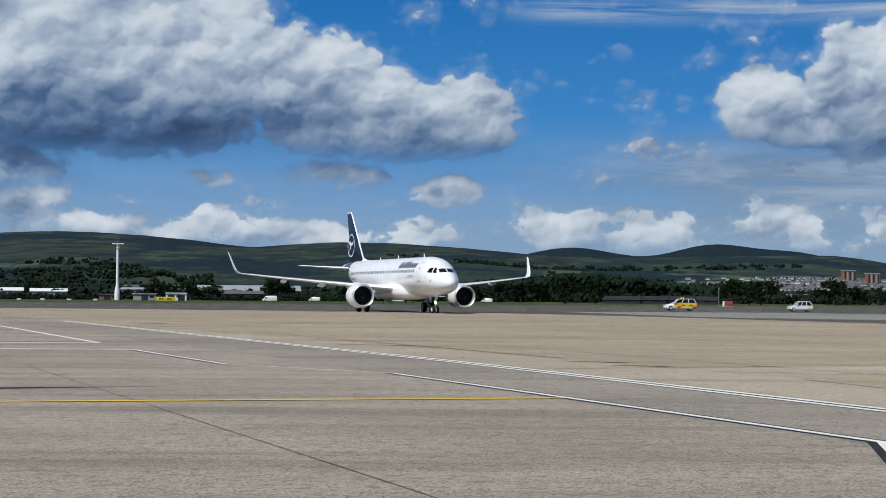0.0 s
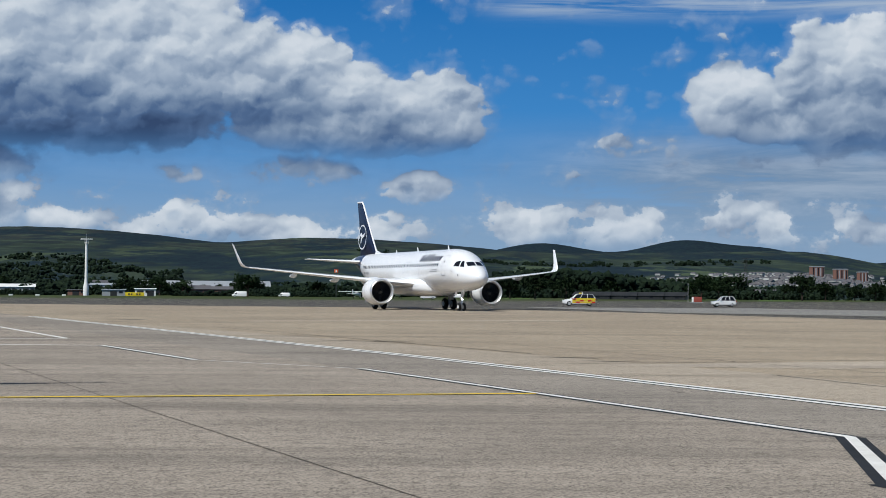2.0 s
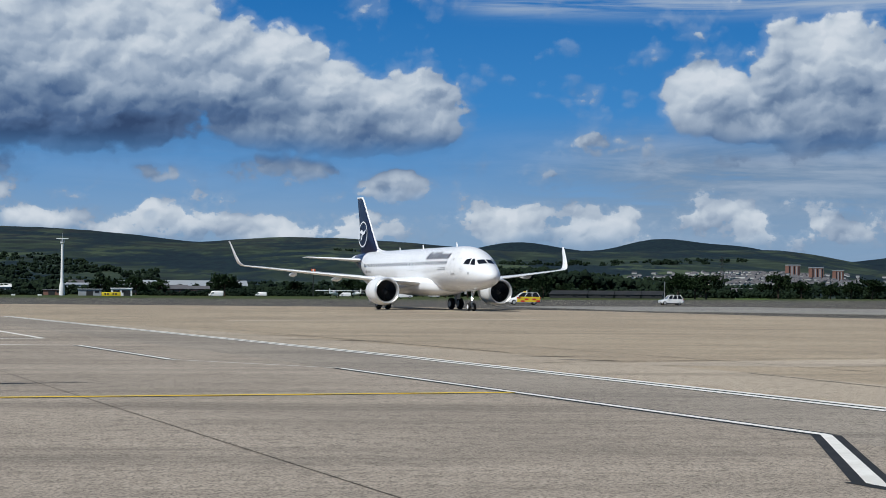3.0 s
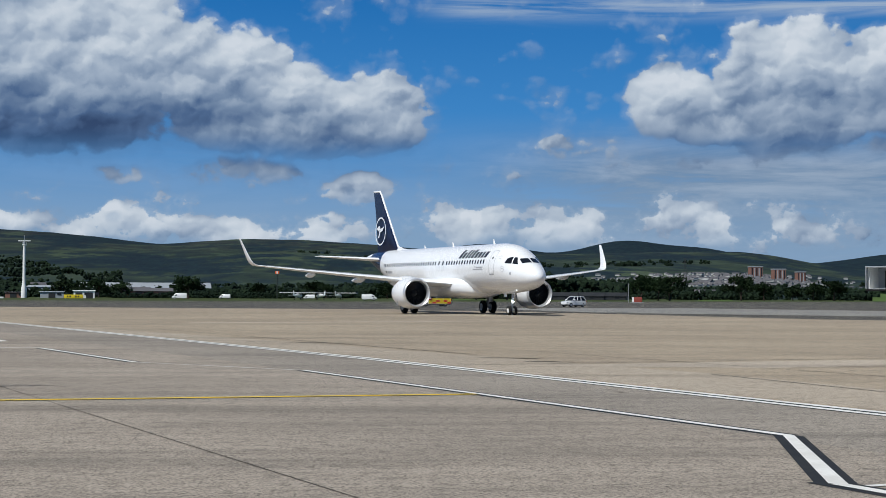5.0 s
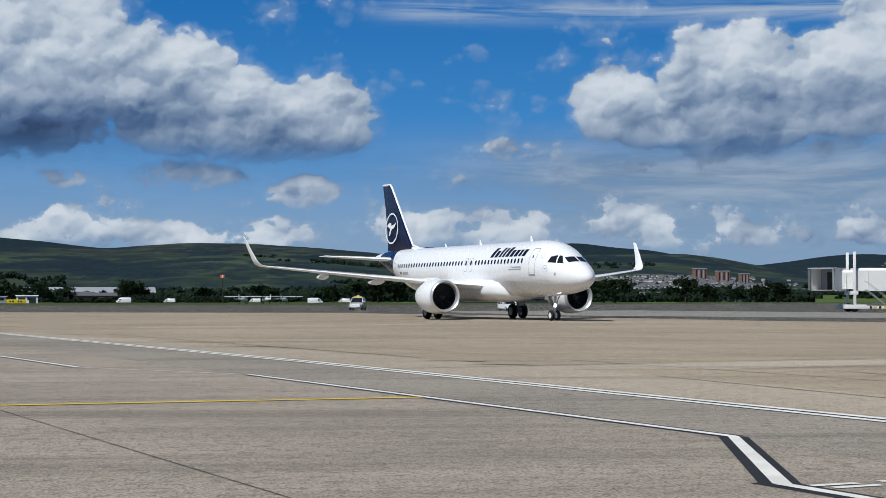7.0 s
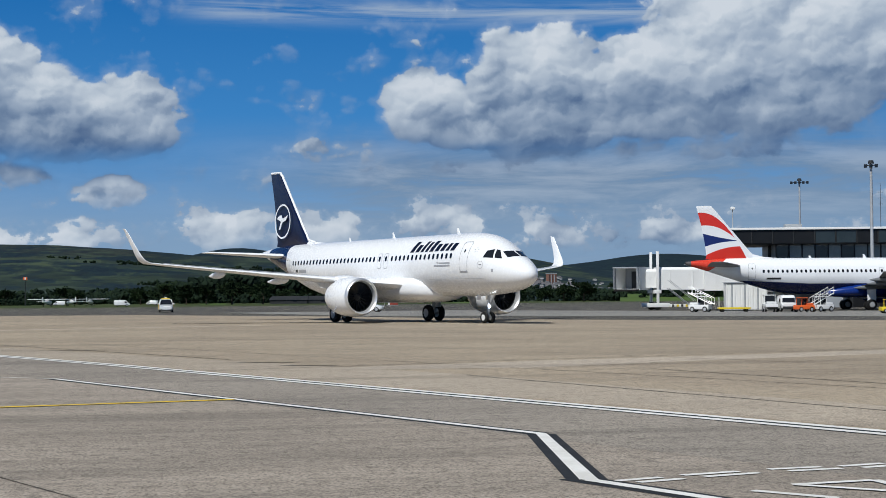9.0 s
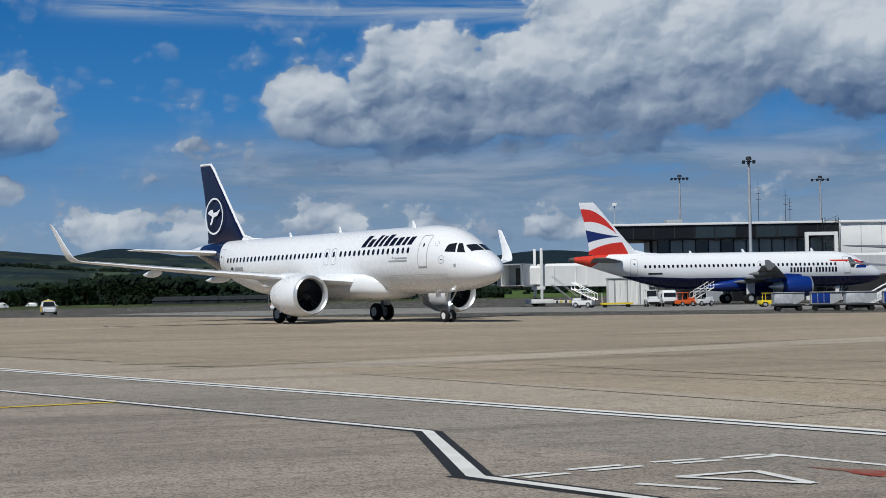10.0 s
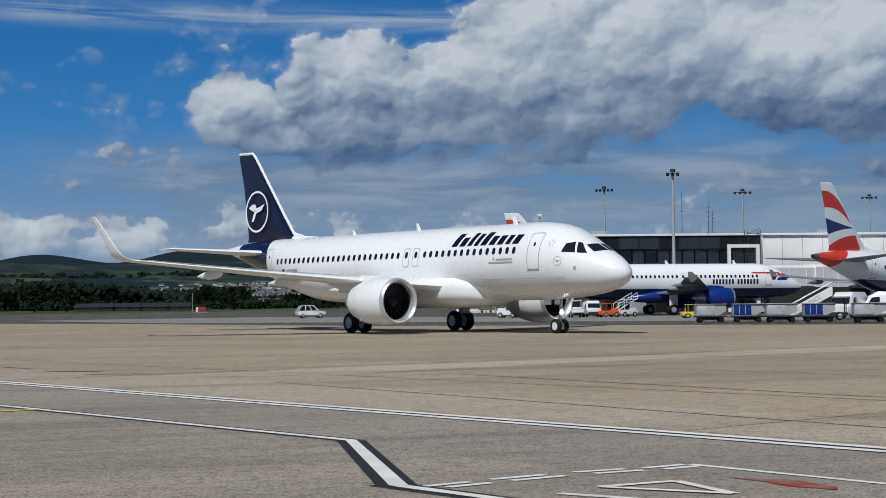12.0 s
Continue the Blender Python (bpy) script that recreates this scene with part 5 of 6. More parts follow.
def flood_mast(az, r, h, heads, thick=0.16, span=1.2):
    root = thing("floodlight_mast", facing(az, r), "tall galvanised floodlight mast with a crown of lamps", "floodlight", "apron floodlights")
    part("pole", tube([(0, 0, 0), (0, 0, h * 0.5), (0, 0, h)], thick * 1.5, None, 12, thick), STEEL, root, "tapered steel pole")
    part("base_plate", box(-0.45, 0.45, -0.45, 0.45, 0, 0.25, bevel=0.03), STEEL, root)
    g = tube([(-span - 0.1, 0, h), (span + 0.1, 0, h)], 0.06, None, 6)
    tube([(0, -0.9, h + 0.05), (0, 0.9, h + 0.05)], 0.06, g, 6)
    part("head_frame", g, DARK_STEEL, root, "dark lamp frame")
    for k in range(heads):
        x = span * (2 * k / (heads - 1) - 1)
        lamp = part("floodlight", box(x - 0.19, x + 0.19, -0.5, 0.1, h - 0.26, h + 0.12, bevel=0.05), DARK_STEEL, root, "dark floodlight housing")
        part("lens", box(x - 0.15, x + 0.15, -0.515, -0.502, h - 0.22, h + 0.08), DARK_GLASS, lamp, smooth=0)
    part("lamp_ring", spin([(h + 0.2, 0.35), (h + 0.55, 0.3), (h + 0.6, 0.1)], "z", None, 14, caps=True), DARK_STEEL, root)


flood_mast(24.62, 250, 19.0, 5, 0.13)
flood_mast(27.06, 190, 16.6, 3, 0.15, 0.6)
flood_mast(29.5, 255, 18.5, 4, 0.13)
flood_mast(33.84, 300, 20.0, 4, 0.13)


def radar_mast():
    root = thing("radar_mast", facing(-11.55, 500), "tall white tubular mast with a flat radar bar on top", "mast")
    part("tower", spin([(0, 0.85), (1.2, 0.85), (2.8, 0.82), (4.2, 0.55), (5.4, 0.45), (15.8, 0.40), (16.0, 0.6), (16.3, 0.6)], "z", None, 24, caps=True), CLAD_WHITE, root, "white flared steel tower")
    part("turntable", spin([(16.4, 0.3), (17.2, 0.28)], "z", None, 12, caps=True), STEEL, root)
    part("radar_bar", box(-1.8, 1.8, -0.2, 0.2, 17.2, 17.5, bevel=0.05), CLAD_WHITE, root, "flat white radar bar")
    part("lightning_rod", tube([(0, 0, 17.5), (0, 0, 19.0)], 0.05, None, 5), STEEL, root)
    for k in range(4):
        part("platform_rail", tube([(0.55 * math.cos(k * 1.57), 0.55 * math.sin(k * 1.57), 16.3), (0.55 * math.cos(k * 1.57), 0.55 * math.sin(k * 1.57), 17.1)], 0.05, None, 5), STEEL, root, smooth=0)


radar_mast()


def jet_bridge(m, length, label, rise=0.0, lift=True):
    """Cab at the origin's end, tunnel running along +x to the terminal, on a wheeled lift column."""
    root = thing("boarding_bridge", m, label, "boarding bridge", "boarding bridges")
    zb, zt = 2.55, 5.0
    g = bmesh.new()
    for y0, y1, x0, x1, z0, z1 in ((-1.6, -1.45, 0, 2.6, zb, zt), (1.45, 1.6, 0, 2.6, zb, zt), (-1.6, 1.6, 0, 2.6, zb - 0.15, zb), (-1.6, 1.6, -0.2, 2.6, zt, zt + 0.15)):
        add_box(g, x0, x1, y0, y1, z0, z1)
    swing = Matrix.Translation((1.8, 0, 0)) @ Matrix.Rotation(radians(52), 4, "Z") @ Matrix.Translation((-1.8, 0, 0))
    part("cab", g, CLAD_WHITE, root, "white open-ended docking cab", 0).matrix_basis = swing
    for k in range(4):
        e = 0.12 * k
        g = bmesh.new()
        x = -0.15 - 0.22 * k
        for p in ((-1.62 + e * 0.2, -1.5, zb, zt), (1.5, 1.62 - e * 0.2, zb, zt)):
            add_box(g, x - 0.09, x + 0.09, p[0], p[1], p[2], p[3])
        add_box(g, x - 0.09, x + 0.09, -1.6, 1.6, zt, zt + 0.14)
        part("canopy_hoop", g, CLAD_GREY if k % 2 else CLAD_WHITE, root, "folding canopy hoop", 0).matrix_basis = swing
    part("cab_floor_bumper", box(-0.9, -0.1, -1.5, 1.5, zb - 0.3, zb - 0.05, bevel=0.05), RUBBER, root, "black rubber bumper").matrix_basis = swing
    part("cab_inner_door", box(2.2, 2.3, -0.7, 0.6, zb, zb + 2.1), DARK_STEEL, root, "dark cab door").matrix_basis = swing
    part("cab_back_wall", box(2.31, 2.6, -1.44, 1.44, zb, zt), CLAD_GREY, root, "grey back wall of the cab").matrix_basis = swing
    secs = ((2.2, 4.4, 1.25, -0.1), (4.42, length * 0.55, 1.45, 0.12), (length * 0.55 + 0.02, length, 1.62, 0.26))
    for x0, x1, hw, e in secs:
        z0, z1 = rise * x0, rise * x1
        rings = [[(x, y, z + dz) for y, z in ((-hw, zb - e), (hw, zb - e), (hw, zt + e - 0.3), (hw - 0.25, zt + e), (-hw + 0.25, zt + e), (-hw, zt + e - 0.3))] for x, dz in ((x0, z0), (x1, z1))]
        tun = part("tunnel_section", loft(rings), CLAD_WHITE, root, "white telescoping tunnel section", 0)
        c = int((x1 - x0) / 2.2)
        for k in range(c):
            x = x0 + (x1 - x0) * (k + 0.5) / max(1, c)
            part("tunnel_rib", box(x - 0.05, x + 0.05, -hw - 0.05, -hw - 0.001, zb - e + rise * x, zt + e - 0.35 + rise * x), CLAD_WHITE, tun, smooth=0)
    part("rotunda", spin([(0, 0.6), (zb - 0.5, 0.6), (zb - 0.4, 2.2), (zt + 0.5, 2.2), (zt + 0.7, 1.6)], "z", None, 28, (length + 1.5, 0, 0), caps=True), CLAD_WHITE, root, "white drum on a column")
    if lift:
        for y in (-1.75, 1.75):
            part("lift_post", box(4.05, 4.35, y - 0.14, y + 0.14, 0.5, 7.0, bevel=0.04), CLAD_WHITE, root, "white lifting column")
        part("lift_beam", box(3.8, 4.6, -1.9, 1.9, 2.0, 2.4, bevel=0.03), CLAD_WHITE, root)
        part("bogie", box(3.0, 5.6, -1.9, 1.9, 0.35, 0.85, bevel=0.05), CLAD_WHITE, root, "wheeled drive bogie")
        part("bogie_beam", box(5.6, 9.0, -0.4, 0.4, 0.35, 0.7, bevel=0.03), CLAD_WHITE, root, "low frame with black and yellow hazard edge")
        for k in range(6):
            part("hazard_block", box(5.7 + 0.55 * k, 5.97 + 0.55 * k, -0.42, -0.402, 0.38, 0.66), RUBBER if k % 2 else YELLOW, root, smooth=0)
        for y in (-1.6, 1.6):
            w = part("bogie_wheel", spin([(-0.25, 0.42), (-0.2, 0.5), (0.2, 0.5), (0.25, 0.42)], "y", None, 18, (4.2, y, 0.5), caps=True), RUBBER, root, "solid black wheel")
        g = bmesh.new()
        for s in (0, 1):
            tube([(5.2, -2.3 - 0.9 * s, 2.6), (8.4, -2.3 - 0.9 * s, 0.1)], 0.05, g, 6)
            tube([(5.2, -2.3 - 0.9 * s, 3.6), (8.4, -2.3 - 0.9 * s, 1.1)], 0.03, g, 6)
        for k in range(12):
            x = 5.3 + 3.0 * k / 11
            add_box(g, x - 0.13, x + 0.13, -3.2, -2.3, 2.5 - 2.4 * k / 11, 2.54 - 2.4 * k / 11)
        part("service_stairs", g, STEEL, root, "steel service stairs", 0)
    return root


jet_bridge(pose(*spot(18.30, 192), 0, 0, -6), 18, "white boarding bridge on a wheeled column, not docked")
jet_bridge(pose(100.5, 181, 0.9, 0, 0, 12), 24, "white boarding bridge reaching from the terminal", 0.0, False)


def ribbed_hut():
    root = thing("ribbed_hut", facing(22.75, 190, 6), "pale ribbed metal hut beside the parked airliner", "hut")
    part("body", box(-2.4, 2.4, 0, 3.0, 0, 3.1), CLAD_WHITE, root, "pale ribbed steel wall", 0)
    for k in range(16):
        part("rib", box(-2.38 + 0.3 * k, -2.22 + 0.3 * k, -0.06, -0.001, 0.05, 3.05), CLAD_GREY if k % 5 == 2 else CLAD_WHITE, root, smooth=0)
    part("roof", box(-2.5, 2.5, -0.15, 3.1, 3.11, 3.25, bevel=0.02), CLAD_GREY, root)


ribbed_hut()


# ---------------------------------------------------------------- vehicles
def side_loft(sections, bm=None):
    """Body skin from cross sections (x, half width, bottom, top, shoulder)."""
    rings = []
    for x, w, zb, zt, sh in sections:
        rings.append([(x, -w, zb + 0.08), (x, -w * 1.02, (zb + sh) / 2), (x, -w * 0.98, sh), (x, -w * 0.80, zt - 0.02), (x, -w * 0.5, zt), (x, w * 0.5, zt), (x, w * 0.80, zt - 0.02), (x, w * 0.98, sh), (x, w * 1.02, (zb + sh) / 2), (x, w, zb + 0.08), (x, w * 0.8, zb), (x, -w * 0.8, zb)])
    return loft(rings, bm)


def add_wheels(root, xs, half, r, width=0.2):
    out = []
    for x in xs:
        for s in (-1, 1):
            w = part("wheel", spin([(-width / 2, r * 0.66), (-width / 2, r * 0.92), (-width * 0.3, r), (width * 0.3, r), (width / 2, r * 0.92), (width / 2, r * 0.66)], "y", None, 22, caps=True), RUBBER, root, "black tyre")
            w.location = (x, s * half, r)
            g = spin([(-width * 0.53, r * 0.12), (-width * 0.5, r * 0.62), (width * 0.5, r * 0.62), (width * 0.53, r * 0.12)], "y", None, 14, caps=True)
            for k in range(5):
                a = k * 2 * math.pi / 5
                for t in (-1, 1):
                    add_box(g, r * 0.35 * math.cos(a) - 0.04, r * 0.35 * math.cos(a) + 0.04, t * width * 0.52 - 0.01, t * width * 0.52 + 0.01, r * 0.35 * math.sin(a) - 0.04, r * 0.35 * math.sin(a) + 0.04)
            part("rim", g, STEEL, w, "grey metal rim")
            out.append((w, r))
    return out


def quad_plate(name, pts, mat, root, push, label=""):
    g = bmesh.new()
    a = [g.verts.new(Vector(p) + Vector(push)) for p in pts]
    g.faces.new(a)
    return part(name, g, mat, root, label, 0)


def car(name, m, label, length, width, height, paint, blocks=False):
    """A hatchback or estate, nose along +x, centre of its plan at the origin."""
    root = thing(name, m, label, "car")
    L, W, H = length / 2, width / 2, height
    k = H / 1.55
    belt = 0.95 * k
    part("body", side_loft([(-L, W * 0.80, 0.42, belt * 0.95, 0.75), (-L + 0.15, W * 0.96, 0.28, belt, 0.82), (-L * 0.4, W, 0.22, belt, 0.86), (L * 0.35, W, 0.22, belt, 0.86), (L * 0.55, W * 0.98, 0.22, belt * 0.98, 0.84), (L - 0.35, W * 0.93, 0.26, belt * 0.86, 0.76), (L, W * 0.72, 0.38, belt * 0.70, 0.62)]), paint, root, "painted body shell")
    x0, x1, x2, x3 = -L + 0.12, -L + 0.5, L * 0.12, L * 0.46
    w0, w1 = W * 0.93, W * 0.74
    bot = [(x0, -w0, belt - 0.02), (x3, -w0, belt - 0.02), (x3, w0, belt - 0.02), (x0, w0, belt - 0.02)]
    top = [(x1, -w1, H - 0.03), (x2, -w1, H - 0.03), (x2, w1, H - 0.03), (x1, w1, H - 0.03)]
    g = loft([bot, top])
    part("cabin", g, DARK_GLASS, root, "dark tinted cabin glass", 0)
    part("roof", box(x1 - 0.05, x2 + 0.05, -w1 - 0.02, w1 + 0.02, H - 0.05, H + 0.01, bevel=0.02), paint, root)
    lerp = lambda s, e, f: tuple(p + (q - p) * f for p, q in zip(s, e))
    for s in (0, 1):
        b0, b1 = (bot[0], bot[1]) if s == 0 else (bot[3], bot[2])
        t0, t1 = (top[0], top[1]) if s == 0 else (top[3], top[2])
        for f in (0.0, 0.34, 0.66, 1.0):
            part("pillar", tube([lerp(b0, b1, f), lerp(t0, t1, f)], 0.045, None, 6), paint, root, smooth=0)
        sgn = -1 if s == 0 else 1
        part("mirror", box(x3 - 0.35, x3 - 0.15, min(sgn * W, sgn * (W + 0.18)), max(sgn * W, sgn * (W + 0.18)), belt, belt + 0.16, bevel=0.03), paint, root)
        part("headlight", box(L - 0.28, L - 0.04, sgn * W * 0.66 - 0.16, sgn * W * 0.66 + 0.16, belt * 0.66, belt * 0.66 + 0.15, bevel=0.03), LAMP_GLASS, root)
        part("tail_light", box(-L + 0.0, -L + 0.12, sgn * W * 0.78 - 0.08, sgn * W * 0.78 + 0.08, belt * 0.75, belt * 1.0, bevel=0.02), RED, root)
        part("sill", box(-L * 0.55, L * 0.5, sgn * W - 0.03, sgn * W + 0.03, 0.2, 0.32), DARK_STEEL, root, smooth=0)
        if blocks:
            for k2 in range(6):
                for row in range(3):
                    bx = -L * 0.94 + k2 * L * 0.23
                    part("chequer_block", box(bx, bx + L * 0.222, sgn * W * 1.015 - 0.012, sgn * W * 1.015 + 0.012, 0.40 + 0.24 * row, 0.62 + 0.24 * row), RED if (k2 in (1, 3) and row == 1) or (k2 in (0, 4) and row == 0) or (k2 == 5 and row == 2) else YELLOW, root, smooth=0)
    part("grille", box(L - 0.1, L - 0.012, -W * 0.45, W * 0.45, 0.42, 0.58, bevel=0.02), DARK_STEEL, root, "dark front grille")
    part("plate_bar", box(L - 0.01, L + 0.015, -0.26, 0.26, 0.36, 0.46), CAR_WHITE, root, smooth=0)
    if blocks:
        bar = part("light_bar", box(-0.35, -0.05, -0.55, 0.55, H + 0.03, H + 0.17, bevel=0.03), YELLOW, root, "amber roof light bar")
        part("roof_lamp", box(-0.5, -0.4, -0.15, 0.15, H + 0.01, H + 0.3, bevel=0.02), CAR_WHITE, root)
    wheels = add_wheels(root, (-L * 0.58, L * 0.60), W - 0.1, 0.31 * k if not blocks else 0.35)
    return root, wheels


ops_car, ops_wheels = car("airfield_car", pose(34, 228, 0, 0, 0, 180), "yellow and red chequered airfield patrol car with a light bar", 4.7, 1.8, 1.68, CAR_WHITE, True)
small_car, small_wheels = car("small_hatchback", pose(50.5, 226, 0, 0, 0, 180), "small white hatchback driving on the taxiway", 3.45, 1.63, 1.47, CAR_WHITE)
part("bonnet_panel", box(1.2, 2.1, -0.72, 0.72, 0.9, 0.93), CAR_WHITE, ops_car, "white bonnet panel")


def van(m, label, length=5.0, width=1.9, height=2.3, paint=None, name="van", cab_only=False, group=""):
    root = thing(name, m, label, "van", group)
    paint = paint or CAR_WHITE
    L, W, H = length / 2, width / 2, height
    part("body", side_loft([(-L, W * 0.95, 0.35, H * 0.97, H * 0.8), (-L + 0.2, W, 0.3, H, H * 0.85), (L * 0.35, W, 0.3, H, H * 0.85), (L * 0.62, W * 0.97, 0.3, H * 0.84, H * 0.62), (L * 0.78, W * 0.95, 0.3, H * 0.56, H * 0.48), (L, W * 0.85, 0.35, H * 0.46, H * 0.4)]), paint, root, "painted panel body")
    quad_plate("windscreen", [(L * 0.66, -W * 0.75, H * 0.82), (L * 0.80, -W * 0.8, H * 0.57), (L * 0.80, W * 0.8, H * 0.57), (L * 0.66, W * 0.75, H * 0.82)], DARK_GLASS, root, (0.04, 0, 0.02), "dark windscreen")
    for s in (-1, 1):
        quad_plate("side_window", [(L * 0.30, s * W, H * 0.56), (L * 0.66, s * W * 0.99, H * 0.56), (L * 0.56, s * W * 0.95, H * 0.78), (L * 0.30, s * W, H * 0.80)], DARK_GLASS, root, (0, s * 0.035, 0), "dark side window")
        part("headlight", box(L - 0.12, L - 0.01, s * W * 0.6 - 0.15, s * W * 0.6 + 0.15, H * 0.30, H * 0.38, bevel=0.02), LAMP_GLASS, root)
    part("bumper", box(L - 0.1, L + 0.06, -W * 0.8, W * 0.8, 0.32, 0.55, bevel=0.04), DARK_STEEL, root)
    add_wheels(root, (-L * 0.6, L * 0.6), W - 0.1, 0.34)
    return root


def tug(m, paint, label, lift=False):
    root = thing("ground_tractor", m, label, "tractor", "ground service vehicles")
    part("chassis", box(-1.5, 1.5, -0.75, 0.75, 0.35, 0.95, bevel=0.08), paint, root, "painted low chassis")
    part("bonnet", box(0.2, 1.4, -0.6, 0.6, 0.95, 1.25, bevel=0.08), paint, root)
    part("seat", box(-0.6, -0.15, -0.3, 0.3, 0.95, 1.45, bevel=0.05), DARK_STEEL, root, "dark seat")
    for x in (-0.9, 0.15):
        for y in (-0.65, 0.65):
            part("cab_post", tube([(x, y, 0.95), (x, y, 1.95)], 0.04, None, 6), paint, root, smooth=0)
    part("cab_roof", box(-1.0, 0.25, -0.75, 0.75, 1.95, 2.05, bevel=0.03), paint, root)
    part("windscreen", box(0.14, 0.17, -0.6, 0.6, 1.2, 1.93), DARK_GLASS, root, smooth=0)
    part("bumper", box(1.45, 1.62, -0.7, 0.7, 0.35, 0.6, bevel=0.03), RUBBER, root)
    add_wheels(root, (-0.95, 0.95), 0.7, 0.36)
    if lift:
        g = bmesh.new()
        for y in (-0.6, 0.6):
            tube([(-1.9, y, 1.0), (1.6, y, 2.5)], 0.07, g, 6)
            tube([(-1.9, y, 1.8), (1.6, y, 3.3)], 0.04, g, 6)
            for k in range(6):
                tube([(-1.9 + 0.7 * k, y, 1.0 + 0.3 * k), (-1.9 + 0.7 * k, y, 1.8 + 0.3 * k)], 0.03, g, 5)
        add_box(g, -0.4, 1.6, -0.6, 0.6, 2.3, 2.4)
        part("raised_platform", g, CAR_WHITE, root, "white railed lifting platform", 0)
    return root


CART_PANEL = material("scuffed_pale_panel", (0.52, 0.54, 0.56), 0.55, 0, (0.30, 0.31, 0.33), 1.6, 0.8)


def cart(m, blue):
    root = thing("baggage_cart", m, "grey covered baggage cart" + (" with a blue curtain" if blue else " with pale curtains"), "baggage cart", "row of baggage carts")
    part("bed", box(-1.25, 1.25, -0.75, 0.75, 0.42, 0.55, bevel=0.02), DARK_STEEL, root, "dark steel bed")
    rings = [[(x, -0.74, 0.56), (x, 0.74, 0.56), (x, 0.74, 1.45), (x, -0.74, 1.45)] for x in (-1.2, 0.55)]
    rings.append([(1.2, -0.74, 0.9), (1.2, 0.74, 0.9), (1.2, 0.74, 1.45), (1.2, -0.74, 1.45)])
    part("box_body", loft(rings), STEEL, root, "galvanised box with sloped end", 0)
    part("curtain", box(-1.15, 0.25, -0.77, -0.742, 0.62, 1.40, bevel=0.01), ROYAL if blue else CART_PANEL, root, "blue curtain" if blue else "pale curtain")
    for x in (-0.7, -0.22):
        part("curtain_fold", box(x - 0.02, x + 0.02, -0.785, -0.771, 0.64, 1.38), STEEL, root, smooth=0)
    part("frame_rail", box(-1.24, 1.24, -0.79, -0.742, 1.405, 1.455), DARK_STEEL, root, "dark frame rail", 0)
    part("under_shield", box(-1.0, 1.0, -0.6, 0.6, 0.2, 0.41), RUBBER, root, "dark running gear", 0)
    part("roof", box(-1.26, 1.26, -0.8, 0.8, 1.46, 1.51, bevel=0.015), STEEL, root)
    part("tow_bar", tube([(1.25, 0, 0.45), (1.95, 0, 0.4)], 0.04, None, 6), DARK_STEEL, root)
    for x in (-0.85, 0.85):
        for s in (-0.62, 0.62):
            part("wheel", spin([(-0.07, 0.15), (-0.05, 0.2), (0.05, 0.2), (0.07, 0.15)], "y", None, 14, (x, s, 0.2), caps=True), RUBBER, root, "small black wheel")
    return root


for k, (az, r) in enumerate(((28.3, 119), (29.6, 118), (30.75, 117), (32.05, 116), (33.75, 114), (35.0, 113))):
    cart(facing(az, r, 8 - 3 * (k % 2)), k in (1, 3)).scale = (0.9, 1.0, 0.9)

tug(facing(23.55, 163, -80), CAR_WHITE, "white ground tractor parked behind the airliner's tail").scale = (0.8, 0.8, 0.85)
van(facing(24.13, 166, -82), "small white airport van parked beside tractors", 3.6, 1.6, 1.7, group="ground service vehicles")
tug(facing(24.72, 164, 30), ORANGE, "orange baggage tractor with open cab").scale = (0.62, 0.7, 0.7)
tug(facing(25.35, 165, 40), CAR_WHITE, "white loader with a raised railed platform", True).scale = (0.7, 0.75, 0.75)
tug(facing(21.13, 166, 160), CAR_WHITE, "white loader with a raised railed platform", True).scale = (0.72, 0.8, 0.8)
tug(facing(27.75, 148, 15), YELLOW, "low yellow tractor beside the wing").scale = (0.8, 0.8, 0.62)
van(facing(33.05, 136, -110), "white box van parked behind the carts", 4.4, 1.9, 2.2, group="ground service vehicles")
van(facing(34.4, 138, 185), "white panel van parked behind the carts", 5.0, 2.0, 2.2, group="ground service vehicles")


def yellow_dolly():
    root = thing("dolly", facing(22.3, 165, 8), "long low yellow equipment dolly", "dolly")
    part("deck", box(-1.6, 1.6, -0.7, 0.7, 0.3, 0.48, bevel=0.02), YELLOW, root, "yellow steel deck")
    for x in (-1.2, 1.2):
        for s in (-0.6, 0.6):
            part("wheel", spin([(-0.06, 0.12), (-0.05, 0.17), (0.05, 0.17), (0.06, 0.12)], "y", None, 12, (x, s, 0.17), caps=True), RUBBER, root)
    part("handle_post", tube([(-1.5, 0, 0.48), (-1.5, 0, 1.5)], 0.04, None, 6), CAR_WHITE, root)


yellow_dolly()


